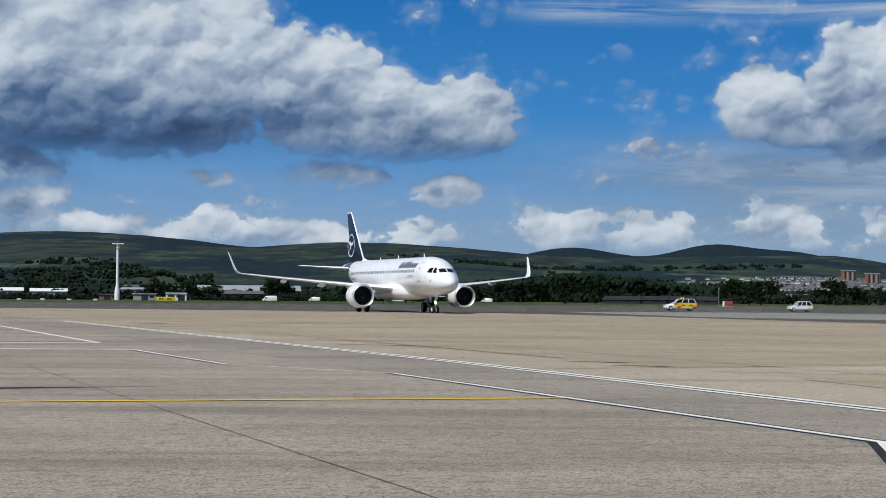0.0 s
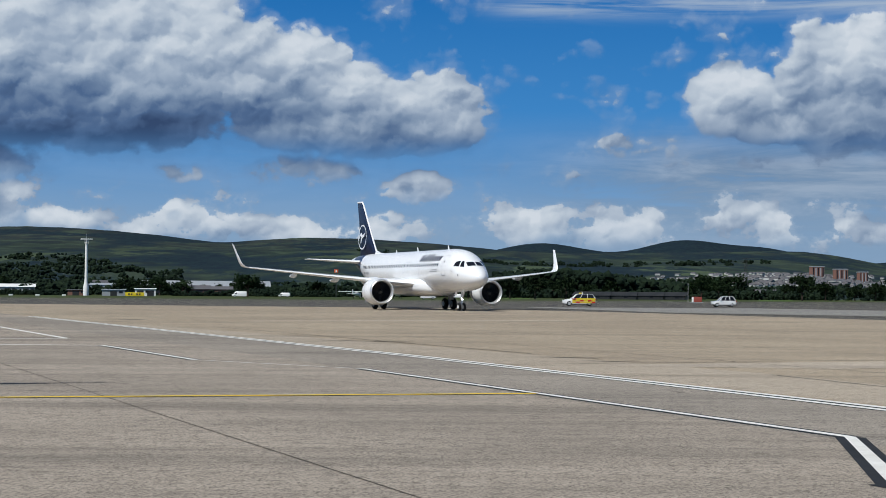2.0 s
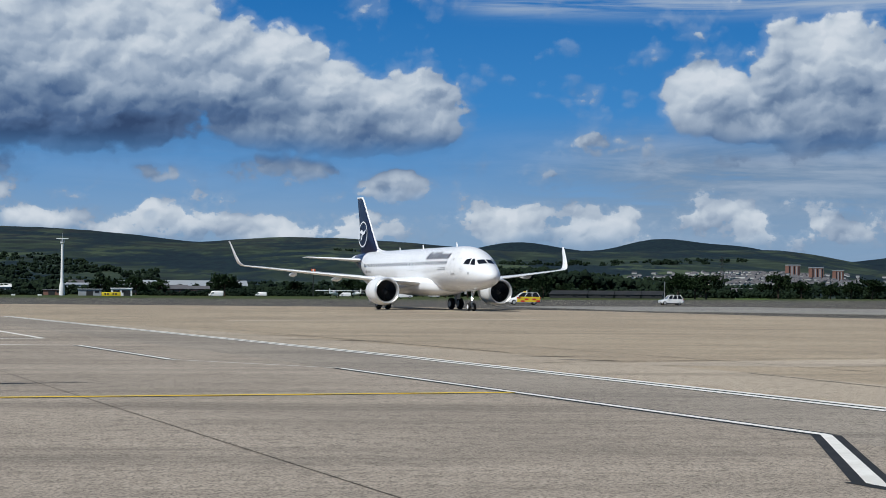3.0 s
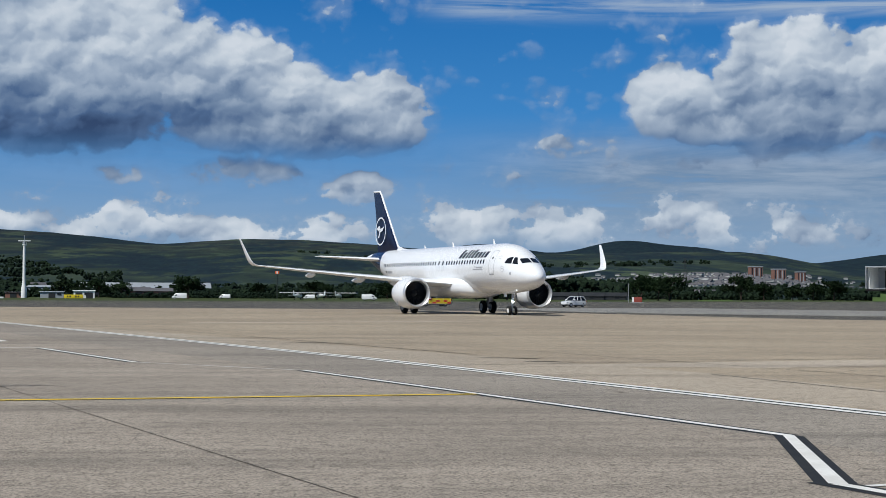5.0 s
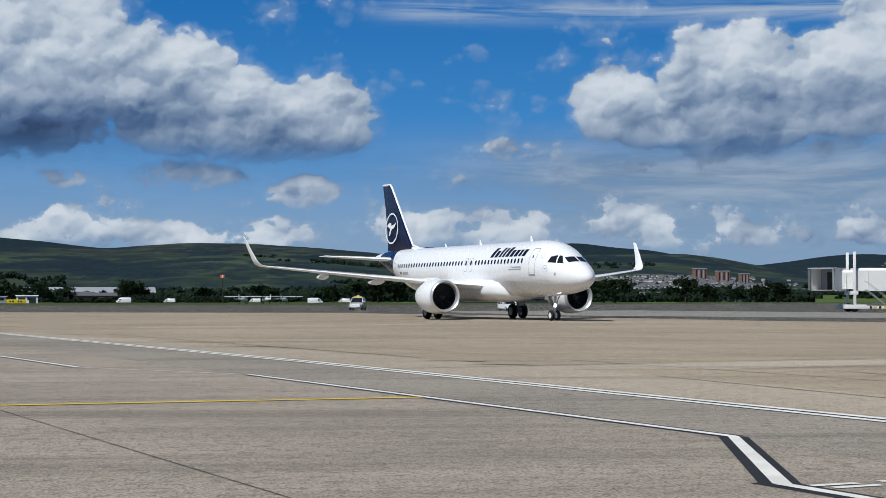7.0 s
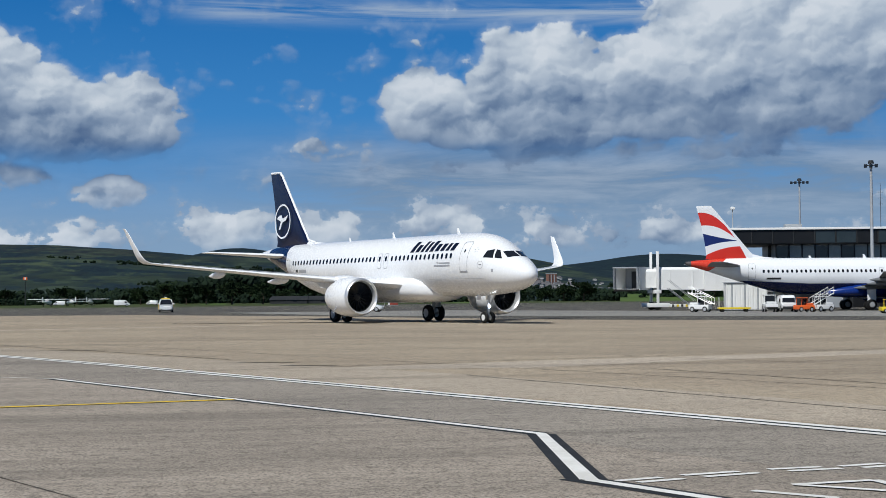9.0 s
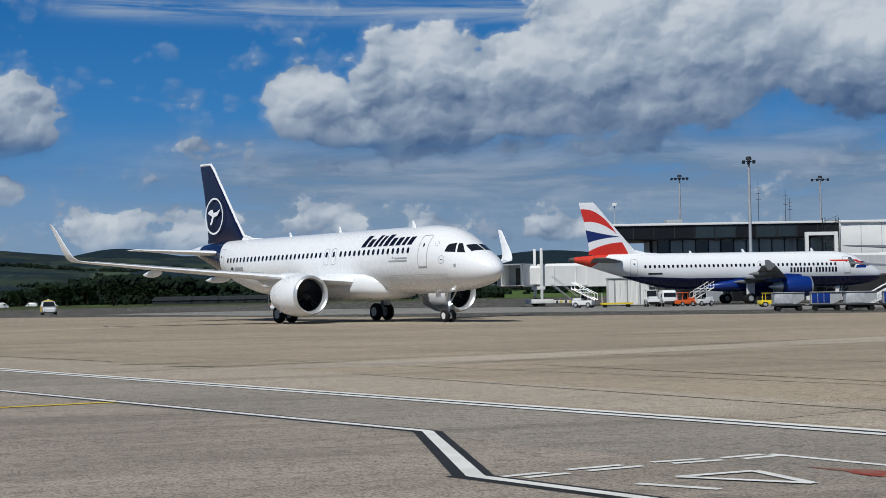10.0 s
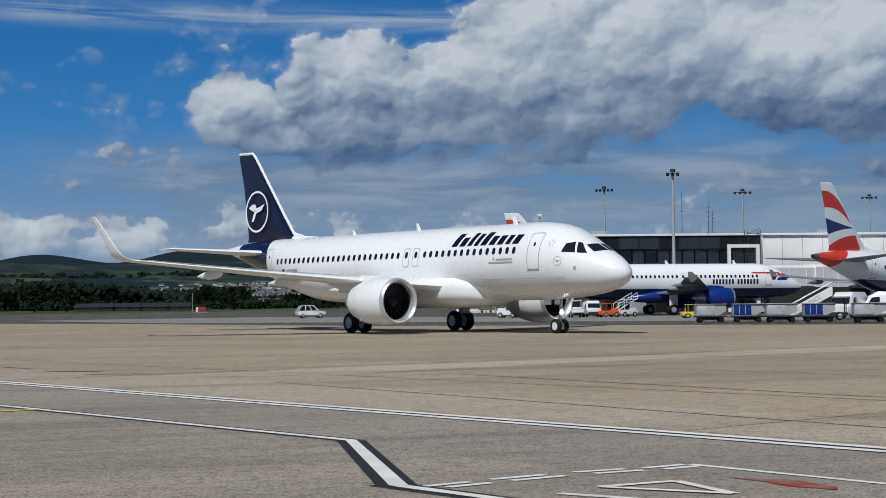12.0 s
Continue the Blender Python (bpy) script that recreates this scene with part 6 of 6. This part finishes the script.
def stair_truck():
    root = thing("passenger_stairs", facing(31.15, 128, 4), "white mobile passenger stairs with a lettered side panel", "stairs", "ground service vehicles")
    run, rise = 3.9, 2.15
    for y in (-0.95, 0.95):
        g = loft([[(-0.4, y - 0.03, 0.9), (run, y - 0.03, rise + 0.9), (run, y - 0.03, rise + 0.1), (-0.4, y - 0.03, 0.2)], [(-0.4, y + 0.03, 0.9), (run, y + 0.03, rise + 0.9), (run, y + 0.03, rise + 0.1), (-0.4, y + 0.03, 0.2)]])
        part("side_panel", g, CLAD_WHITE, root, "white sloping side panel", 0)
        part("hand_rail", tube([(-0.4, y, 1.3), (run, y, rise + 1.3), (run + 1.6, y, rise + 1.3)], 0.04, None, 6), STEEL, root)
    for k in range(18):
        part("step", box(0.215 * k, 0.215 * k + 0.22, -0.9, 0.9, 0.25 + rise * k / 18 * 0.98, 0.30 + rise * k / 18 * 0.98), STEEL, root, smooth=0)
    part("landing", box(run, run + 1.7, -0.95, 0.95, rise - 0.12, rise, bevel=0.02), STEEL, root)
    for x in (1.6, 3.2, 5.2):
        for y in (-0.8, 0.8):
            part("support_post", tube([(x, y, 0.5), (x, y, min(rise, rise * x / run) - 0.1)], 0.06, None, 6), DARK_STEEL, root, smooth=0)
    part("chassis", box(0.6, 5.4, -0.9, 0.9, 0.4, 0.65, bevel=0.04), DARK_STEEL, root)
    add_wheels(root, (1.4, 4.6), 0.8, 0.36)
    curve = bpy.data.curves.new("lettering", "FONT")
    curve.body, curve.size, curve.extrude = "EXCELLENCE", 0.52, 0.005
    t = new("lettering", curve)
    t.data.materials.append(OUTLINE)
    t.parent = root
    a = math.atan2(rise, run)
    t.matrix_basis = Matrix.Translation((0.1, -0.99, 0.52)) @ Matrix.Rotation(-a, 4, "Y") @ Matrix.Rotation(math.pi / 2, 4, "X")
    root.scale = (0.78, 0.8, 0.85)


stair_truck()


# ---------------------------------------------------------------- beyond the airfield
def lamp_post():
    # stays out of view; added only so that its arm shadows the apron
    root = thing("lamp_post", pose(-17.5, 22.1, 0, 0, 0, 18.6), "unseen post with a tapered arm, added to cast a ground shadow", "lamp post")
    part("pole", tube([(0, 0, 0), (0, 0, 4), (0, 0, 8)], 0.13, None, 12, 0.09), STEEL, root, "tapered steel pole")
    part("arm", tube([(0, 0, 8), (4, 0, 8.02), (8.44, 0, 8.03)], 0.62, None, 12, 0.02), STEEL, root, "long level arm added to cast a shadow")
    part("base_plate", box(-0.25, 0.25, -0.25, 0.25, 0, 0.08, bevel=0.01), STEEL, root)


lamp_post()


def tree_mesh_parts(seed, h):
    rs = random.Random(seed)
    g = tube([(0, 0, 0), (0.1, 0.05, h * 0.25), (0.0, 0.1, h * 0.6)], h * 0.035, None, 7, h * 0.012)
    tips = []
    for k in range(9):
        a = k * 2.4 + rs.uniform(-0.3, 0.3)
        z = h * rs.uniform(0.18, 0.5)
        l = h * rs.uniform(0.22, 0.4)
        tip = (l * math.cos(a), l * math.sin(a), z + l * rs.uniform(0.35, 0.9))
        tube([(0, 0, z), (tip[0] * 0.5, tip[1] * 0.5, z + (tip[2] - z) * 0.65), tip], h * 0.014, g, 5, h * 0.004)
        tips.append(tip)
    tips += [(0, 0, h * 0.75), (0.1 * h, 0, h * 0.6), (-0.1 * h, 0.05 * h, h * 0.65)]
    c = bmesh.new()
    for tx, ty, tz in tips:
        rad = h * rs.uniform(0.13, 0.22)
        for k in range(46):
            d = Vector((rs.gauss(0, 1), rs.gauss(0, 1), rs.gauss(0, 0.8))).normalized() * rad * rs.uniform(0.35, 1.05)
            p = Vector((tx, ty, tz)) + d
            if p.z < h * 0.12:
                continue
            s = h * rs.uniform(0.03, 0.06)
            u = Vector((rs.gauss(0, 1), rs.gauss(0, 1), rs.gauss(0, 1))).normalized()
            v = u.orthogonal().normalized()
            w = u.cross(v)
            q = [c.verts.new(p + s * x) for x in (v, w * rs.uniform(0.6, 1), -v, -w * rs.uniform(0.6, 1))]
            c.faces.new(q)
            q2 = [c.verts.new(p + s * x) for x in (v, u * rs.uniform(0.6, 1), -v, -u * rs.uniform(0.6, 1))]
            c.faces.new(q2)
    return g, c


def tree(seed, h, m, label):
    root = thing("tree", m, label, "tree", "trees at the airfield edge")
    g, c = tree_mesh_parts(seed, h)
    part("trunk", g, BARK, root, "dark trunk and limbs", 40)
    part("crown", c, LEAF, root, "dense dark green crown", 0)
    return root


kinds = [tree(k, h, facing(az, r), "broad dark green tree at the airfield edge") for k, (h, az, r) in enumerate(((7.2, -5.9, 455), (8.5, 4.4, 470), (7.8, 5.5, 480), (9.5, 13.8, 520), (6.5, -9.7, 540)))]
rs = random.Random(4)
for az, r, k, s in [(-10.2, 560, 1, 0.9), (-9.0, 555, 2, 0.95), (-8.2, 560, 4, 1.0), (2.0, 480, 3, 0.8), (2.8, 495, 1, 0.85), (3.5, 500, 2, 0.9), (6.3, 540, 4, 0.9), (10.3, 470, 1, 1.05), (10.9, 480, 0, 1.1), (11.3, 470, 3, 0.9),
                    (14.6, 520, 2, 0.9), (15.6, 560, 4, 0.9), (16.3, 560, 1, 0.85), (17.0, 540, 3, 0.85), (1.2, 520, 4, 1.0), (-3.4, 560, 2, 0.8), (-1.0, 570, 0, 0.8)] + [(rs.uniform(-30, 24), rs.uniform(590, 700), rs.randrange(5), rs.uniform(0.6, 1.0)) for _ in range(46)]:
    t = copy_thing(kinds[k], facing(az, r, rs.uniform(0, 360)))
    t.scale = (s * rs.uniform(0.9, 1.2), s * rs.uniform(0.9, 1.2), s)


def woods():
    """Continuous woodland and hedges: many leafy clumps, joined."""
    rs = random.Random(11)
    base = bmesh.new()
    bmesh.ops.create_icosphere(base, subdivisions=1, radius=1)
    ico_v = [v.co.copy() for v in base.verts]
    ico_f = [[v.index for v in f.verts] for f in base.faces]
    base.free()

    def mass(name, spots, label):
        vs, fs = [], []
        for x, y, z, s in spots:
            for _ in range(13):
                o = Vector((x + rs.gauss(0, s * 0.40), y + rs.gauss(0, s * 0.40), z + s * rs.uniform(0.05, 0.85)))
                k = len(vs)
                q = s * rs.uniform(0.16, 0.36)
                vs.extend(o + Vector((c.x, c.y, c.z * 0.9)) * q * rs.uniform(0.65, 1.25) for c in ico_v)
                fs.extend([[i + k for i in f] for f in ico_f])
        me = bpy.data.meshes.new(name)
        me.from_pydata(vs, [], fs)
        me.materials.append(WOOD_LEAF)
        tagged(new(name, me), label, "woods", kind="stuff")

    hedge = []
    for _ in range(1500):
        az, r = rs.uniform(-32, 40), rs.uniform(600, 720)
        if noise.noise((az * 0.35, 2.0, 0)) + 0.25 > rs.uniform(-0.4, 0.4):
            hedge.append((*spot(az, r)[:2], 0, rs.uniform(1.8, 4.2)))
    for _ in range(420):
        az = rs.uniform(-20, -11.5) if rs.random() < 0.6 else rs.uniform(-8.6, -2.5)
        hedge.append((*spot(az, rs.uniform(545, 585))[:2], 0, rs.uniform(1.0, 2.1)))
    mass("hedgerow", hedge, "dark hedges and scrub along the airfield edge")
    mid = []
    for _ in range(3400):
        az, r = rs.uniform(-34, 40), rs.uniform(760, 1250)
        x, y, _z = spot(az, r)
        if noise.noise((az * 0.22, r * 0.004, 4)) > rs.uniform(-0.35, 0.25):
            mid.append((x, y, land_height(x, y), rs.uniform(3, 6.2)))
    # the round wood in front of the hills
    for _ in range(900):
        az, r = rs.gauss(5.4, 2.3), rs.uniform(800, 1100)
        if 1.5 < az < 10:
            x, y, _z = spot(az, r)
            mid.append((x, y, land_height(x, y) + 6.5 * bell(az, 5.2, 2.6), rs.uniform(5, 8.5)))
    mass("woodland", mid, "dense dark woodland below the hills")
    far = []
    for _ in range(3400):
        az, r = rs.uniform(-30, 32), rs.uniform(1350, 2900)
        x, y, _z = spot(az, r)
        if noise.noise((x * 0.0035, y * 0.0016, 9)) > rs.uniform(0.20, 0.32):
            far.append((x, y, land_height(x, y) - 2, rs.uniform(5, 9)))
    mass("hill_woods", far, "dark belts of trees on the hillside")


woods()


def shed(az, r, w, d, eave, ridge, wall, roof, label, name="shed", turn=0.0, doors=2):
    root = thing(name, facing(az, r, turn), label, "building")
    part("wall", box(-w / 2, w / 2, 0, d, 0, eave), wall, root, "plain wall", 0)
    part("roof", loft([[(x, -0.3, eave + 0.02), (x, d + 0.3, eave + 0.02), (x, d / 2, ridge)] for x in (-w / 2 - 0.3, w / 2 + 0.3)]), roof, root, "pitched roof", 0)
    for k in range(doors):
        x = -w / 2 + w * (k + 0.5) / doors
        part("door", box(x - 1.0, x + 1.0, -0.08, -0.001, 0, min(2.4, eave * 0.8)), DARK_STEEL, root, smooth=0)
        part("window", box(x + 1.6, x + 2.8, -0.08, -0.001, eave * 0.45, eave * 0.8), DARK_GLASS, root, smooth=0)
    return root


shed(-15.2, 600, 9, 10, 2.9, 4.1, CLAD_GREY, CLAD_WHITE, "low shed with a white roof behind hedges")
shed(-13.9, 600, 13, 10, 2.7, 3.9, CLAD_GREY, CLAD_WHITE, "low shed with a white roof behind hedges")
shed(-10.0, 760, 40, 22, 4.2, 5.2, CLAD_GREY, CLAD_GREY, "long grey warehouse with a shallow roof", "warehouse", 0, 5)
shed(-7.4, 720, 58, 26, 3.6, 6.4, CLAD_GREY, CLAD_GREY, "long grey warehouse with a wide roof", "warehouse", 0, 5)
shed(-6.2, 690, 24, 20, 3.8, 4.8, CLAD_GREY, CLAD_GREY, "grey industrial shed with shallow roof", "warehouse", 0, 3)
shed(-7.6, 560, 9, 7, 2.3, 3.7, BRICK, ROOF, "old brick hut with a slate roof", "brick_hut", 12, 1)
shed(-6.8, 565, 7, 7, 2.3, 3.4, BRICK, ROOF, "old brick hut with a slate roof", "brick_hut", 0, 1)
shed(-9.5, 490, 6.2, 3, 2.2, 2.4, CLAD_WHITE, CLAD_WHITE, "white portable cabin at the airfield edge", "portable_cabin", 0, 2)
shed(-10.6, 500, 7.0, 3, 1.9, 2.1, CLAD_GREY, CLAD_GREY, "grey container at the airfield edge", "container", 0, 1)
shed(-11.9, 515, 5.0, 3, 1.7, 1.9, BRICK, ROOF, "low brown hut at the airfield edge", "hut", 0, 1)
for az, w in ((6.4, 12), (7.4, 11), (8.3, 12), (9.2, 10)):
    shed(az, 520, w, 8, 1.2, 2.5, DARK_STEEL, DARK_ROOF, "dark low shed with a pitched roof", "dark_shed", -6, 1)
shed(12.6, 640, 9, 6, 2.6, 4.0, CLAD_WHITE, ROOF, "small white house at the airfield edge", "house", 0, 1)
shed(-11.0, 1000, 9, 7, 5, 8, CLAD_WHITE, ROOF, "white farmhouse among trees", "house", 20, 1)


def red_cabin():
    root = thing("red_cabin", facing(10.15, 352), "small red equipment cabin by the taxiway", "cabin")
    part("body", box(-1.1, 1.1, 0, 1.6, 0.1, 1.25, bevel=0.03), RUSSET, root, "red painted cabinet")
    part("white_panel", box(-1.1, -0.7, -0.04, -0.002, 0.15, 1.2), CLAD_WHITE, root, smooth=0)
    part("plinth", box(-1.4, 1.4, -0.1, 1.7, 0, 0.1), CLAD_GREY, root, smooth=0)
    part("mast", tube([(-1.9, 0.5, 0), (-1.9, 0.5, 4.2)], 0.06, None, 6), STEEL, root, "thin marker pole")


red_cabin()


def marker_board():
    root = thing("marker_mast", facing(-2.75, 470), "post with an orange and white warning board", "marker")
    part("post", tube([(0, 0, 0), (0, 0, 8.2)], 0.12, None, 8), DARK_STEEL, root, "dark steel post")
    part("board", box(-0.6, 0.6, -0.15, 0.15, 7.4, 8.3, bevel=0.1), ORANGE, root, "orange board")
    part("board_stripe", box(-0.2, 0.2, -0.17, -0.152, 7.5, 8.2), CLAD_WHITE, root, smooth=0)


marker_board()


def light_aircraft(az, r, turn):
    root = thing("light_aircraft", facing(az, r, turn), "small white parked light aircraft with a high wing", "light aircraft", "parked light aircraft")
    rings = [[(x, w * math.cos(a), z + h * math.sin(a)) for a in [k * math.pi / 6 for k in range(12)]] for x, w, z, h in ((-3.6, 0.08, 1.2, 0.1), (-1.8, 0.3, 1.2, 0.35), (0, 0.55, 1.2, 0.62), (1.2, 0.55, 1.15, 0.55), (2.2, 0.42, 1.05, 0.4), (2.7, 0.2, 1.0, 0.2))]
    part("fuselage", loft(rings), CAR_WHITE, root, "white fuselage")
    part("wing", box(-0.5, 0.9, -5.2, 5.2, 1.82, 1.98, bevel=0.05), CAR_WHITE, root, "white high wing")
    part("tailplane", box(-3.6, -2.9, -1.6, 1.6, 1.25, 1.33, bevel=0.02), CAR_WHITE, root)
    part("fin", loft([[(-3.7, -0.04, 1.3), (-2.7, -0.04, 1.3), (-3.3, -0.04, 2.5), (-3.75, -0.04, 2.5)], [(-3.7, 0.04, 1.3), (-2.7, 0.04, 1.3), (-3.3, 0.04, 2.5), (-3.75, 0.04, 2.5)]]), CAR_WHITE, root, smooth=0)
    part("cabin_glass", box(0.3, 1.25, -0.57, 0.57, 1.35, 1.8, bevel=0.1), DARK_GLASS, root)
    part("propeller", box(2.7, 2.76, -0.07, 0.07, 0.2, 1.8), DARK_STEEL, root, smooth=0)
    for x, y in ((0.2, -1.1), (0.2, 1.1), (2.0, 0)):
        part("gear_leg", tube([(x, y * 0.4, 0.8), (x, y, 0.25)], 0.05, None, 5), STEEL, root, smooth=0)
        part("wheel", spin([(-0.07, 0.2), (-0.05, 0.25), (0.05, 0.25), (0.07, 0.2)], "y", None, 12, (x, y, 0.25), caps=True), RUBBER, root)


light_aircraft(-2.0, 425, 70)
light_aircraft(-1.2, 430, 110)
light_aircraft(-0.55, 440, 75)
van(facing(0.55, 400, 5), "white van parked at the airfield edge", 3.8, 1.7, 1.6, group="far parked vehicles")
van(facing(-6.2, 440, 178), "white van parked at the airfield edge", 4.0, 1.8, 1.7, group="far parked vehicles")
sign = thing("taxiway_sign", facing(-9.86, 450), "low yellow taxiway sign with dark lettering bars", "sign")
part("panel", box(-2.6, 2.6, -0.12, 0.12, 0.12, 1.15, bevel=0.03), YELLOW, sign, "yellow sign panel")
for x in (-1.6, -0.9, 0.6, 1.3):
    part("lettering_bar", box(x - 0.22, x + 0.22, -0.14, -0.122, 0.4, 0.9), DARK_STEEL, sign, "dark lettering bar", 0)
for x in (-2.2, 2.2):
    part("leg", box(x - 0.06, x + 0.06, -0.06, 0.06, -0.05, 0.12), STEEL, sign, smooth=0)
for az in (-12.3, -13.2, -14.1, -14.9):
    root = thing("marker_board", facing(az, 430), "low white marker board in the grass", "marker board", "edge markers")
    part("board", box(-0.55, 0.55, -0.06, 0.06, 0.15, 0.55, bevel=0.02), CLAD_WHITE, root, "white board")
    part("leg", box(-0.3, -0.22, -0.04, 0.04, -0.05, 0.15), STEEL, root, smooth=0)
    part("leg", box(0.22, 0.3, -0.04, 0.04, -0.05, 0.15), STEEL, root, smooth=0)
for az in (-4.6, -1.6, 1.6):
    van(facing(az, 480, 180 + rs.uniform(-10, 10)), "white van parked beyond the taxiway", 3.4, 1.6, 1.4, group="far parked vehicles")


def tower_block(az, r, w):
    x, y, _z = spot(az, r)
    z0 = land_height(x, y) - 6
    root = thing("tower_block", pose(x, y, z0, 0, 0, -az + 20), "red-brown brick residential tower block in the far town", "tower block", "tower blocks")
    part("wall", box(-w / 2, w / 2, -6, 6, 0, 19), BRICK, root, "red-brown brick wall", 0)
    part("roof", box(-w / 2 - 0.4, w / 2 + 0.4, -6.4, 6.4, 19.02, 20.2), CLAD_GREY, root, smooth=0)
    for s in range(5):
        x0 = -w / 2 + w * (s + 0.5) / 5
        part("window_bay", box(x0 - w * 0.05, x0 + w * 0.05, -6.2, -6.001, 1, 18), CLAD_GREY if s in (1, 3) else DARK_GLASS, root, smooth=0)


tower_block(14.3, 2150, 16)
tower_block(15.1, 2150, 16)
tower_block(15.85, 2150, 11)


def town():
    """Far rows of pale houses, joined: too small to tell apart singly."""
    rs = random.Random(21)
    g, rf = bmesh.new(), bmesh.new()
    for _ in range(900):
        az = rs.gauss(13.2, 2.0)
        r = rs.uniform(1500, 2500)
        if az < 6.5:
            az = rs.uniform(8, 20)
        x, y, _z = spot(az, r)
        z = land_height(x, y)
        if not 0.28 < math.degrees(math.atan2(z, r)) < 0.80 - 0.012 * abs(az - 12.5):
            continue
        w, d, h = rs.uniform(3, 6.5), rs.uniform(4, 6), rs.uniform(1.6, 2.6)
        m = pose(x, y, z - 0.5, 0, 0, -az + rs.uniform(-35, 35))
        add_box(g, -w / 2, w / 2, -d / 2, d / 2, 0, h, m=m)
        loft([[m @ Vector((e, -d / 2 - 0.3, h + 0.02)), m @ Vector((e, d / 2 + 0.3, h + 0.02)), m @ Vector((e, 0, h + 1.3))] for e in (-w / 2, w / 2)], rf)
    tagged(mesh_object("town_houses", g, HOUSE, smooth=0), "pale houses of a far town on the slope", "houses", kind="stuff")
    tagged(mesh_object("town_roofs", rf, ROOF, smooth=0), "dark roofs of the far town's houses", "roofs", kind="stuff")


town()


def pylon(az, r, h):
    x, y, _z = spot(az, r)
    root = thing("lattice_pylon", pose(x, y, land_height(x, y), 0, 0, -az), "dark lattice pylon against the hillside", "pylon")
    g = bmesh.new()
    for sx in (-1, 1):
        for sy in (-1, 1):
            tube([(sx * 2, sy * 2, 0), (sx * 0.5, sy * 0.5, h)], 0.18, g, 5, 0.1)
    for k in range(7):
        s0, s1 = 2 - 1.5 * k / 7, 2 - 1.5 * (k + 1) / 7
        tube([(-s0, -s0, h * k / 7), (s1, -s1, h * (k + 1) / 7)], 0.1, g, 4)
        tube([(s0, -s0, h * k / 7), (-s1, -s1, h * (k + 1) / 7)], 0.1, g, 4)
    part("lattice", g, DARK_STEEL, root, smooth=0)
    for z in (0.72, 0.85, 0.97):
        part("cross_arm", tube([(-3.2, 0, h * z), (3.2, 0, h * z)], 0.16, None, 5), DARK_STEEL, root, smooth=0)


pylon(11.85, 1500, 27)
pylon(11.15, 700, 9)


# ---------------------------------------------------------------- what moves
def taxi(t):
    return -0.78 + 2.68 * t + 0.008 * t * t, 164.35 - 6.95 * t - 0.029 * t * t


def rolled(t):
    return math.hypot(2.68, 6.95) * t + 0.030 * t * t


# seconds, place and heading of the two cars beyond the apron
OPS_ROWS = [(0, 34, 228, 180), (1.5, 26, 224, 180), (2.5, 20.8, 222, 181), (3.6, 16.2, 220.5, 184), (4.8, 11.6, 219, 192), (5.8, 8.9, 217.5, 222), (6.5, 8.0, 216, 250), (7.5, 7.7, 213, 262), (8.5, 7.6, 211, 268), (10, 7.9, 208.5, 272), (12, 9.5, 206, 285)]
SMALL_ROWS = [(0, 50.5, 225, 180), (1.5, 46, 226, 180), (2.5, 42.3, 226, 181), (3.7, 36.5, 224, 188), (4.8, 31, 219, 205), (5.7, 27.3, 209, 240), (6.5, 25.5, 199, 270), (7.5, 26.6, 194.5, 300), (8.5, 29.6, 191, 330), (9.5, 32.5, 188.3, 345), (10.5, 36.7, 186.3, 352), (12, 46, 184, 357)]


def drive(vehicle, rows, wheels):
    walk(vehicle, [(t, pose(x, y, 0, 0, 0, h)) for t, x, y, h in rows])
    ts, gone = [rows[0][0]], [0.0]
    for a, b in zip(rows, rows[1:]):
        ts.append(b[0])
        gone.append(gone[-1] + math.dist(a[1:3], b[1:3]))
    for w, r in wheels:
        home = Matrix.Translation(w.location)
        walk(w, [(k / 15, home @ Matrix.Rotation(float(np.interp(k / 15, ts, gone)) / r, 4, "Y")) for k in range(181)])


def motions():
    drive(ops_car, OPS_ROWS, ops_wheels)
    drive(small_car, SMALL_ROWS, small_wheels)
    walk(jet, [(t / 2, pose(*taxi(t / 2), 0, 0, 0, TAXI_HEADING)) for t in range(25)])
    for w, r in jet_wheels:
        home = Matrix.Translation(w.location)
        walk(w, [(k / 15, home @ Matrix.Rotation(rolled(k / 15) / r, 4, "Y")) for k in range(181)])


motions()
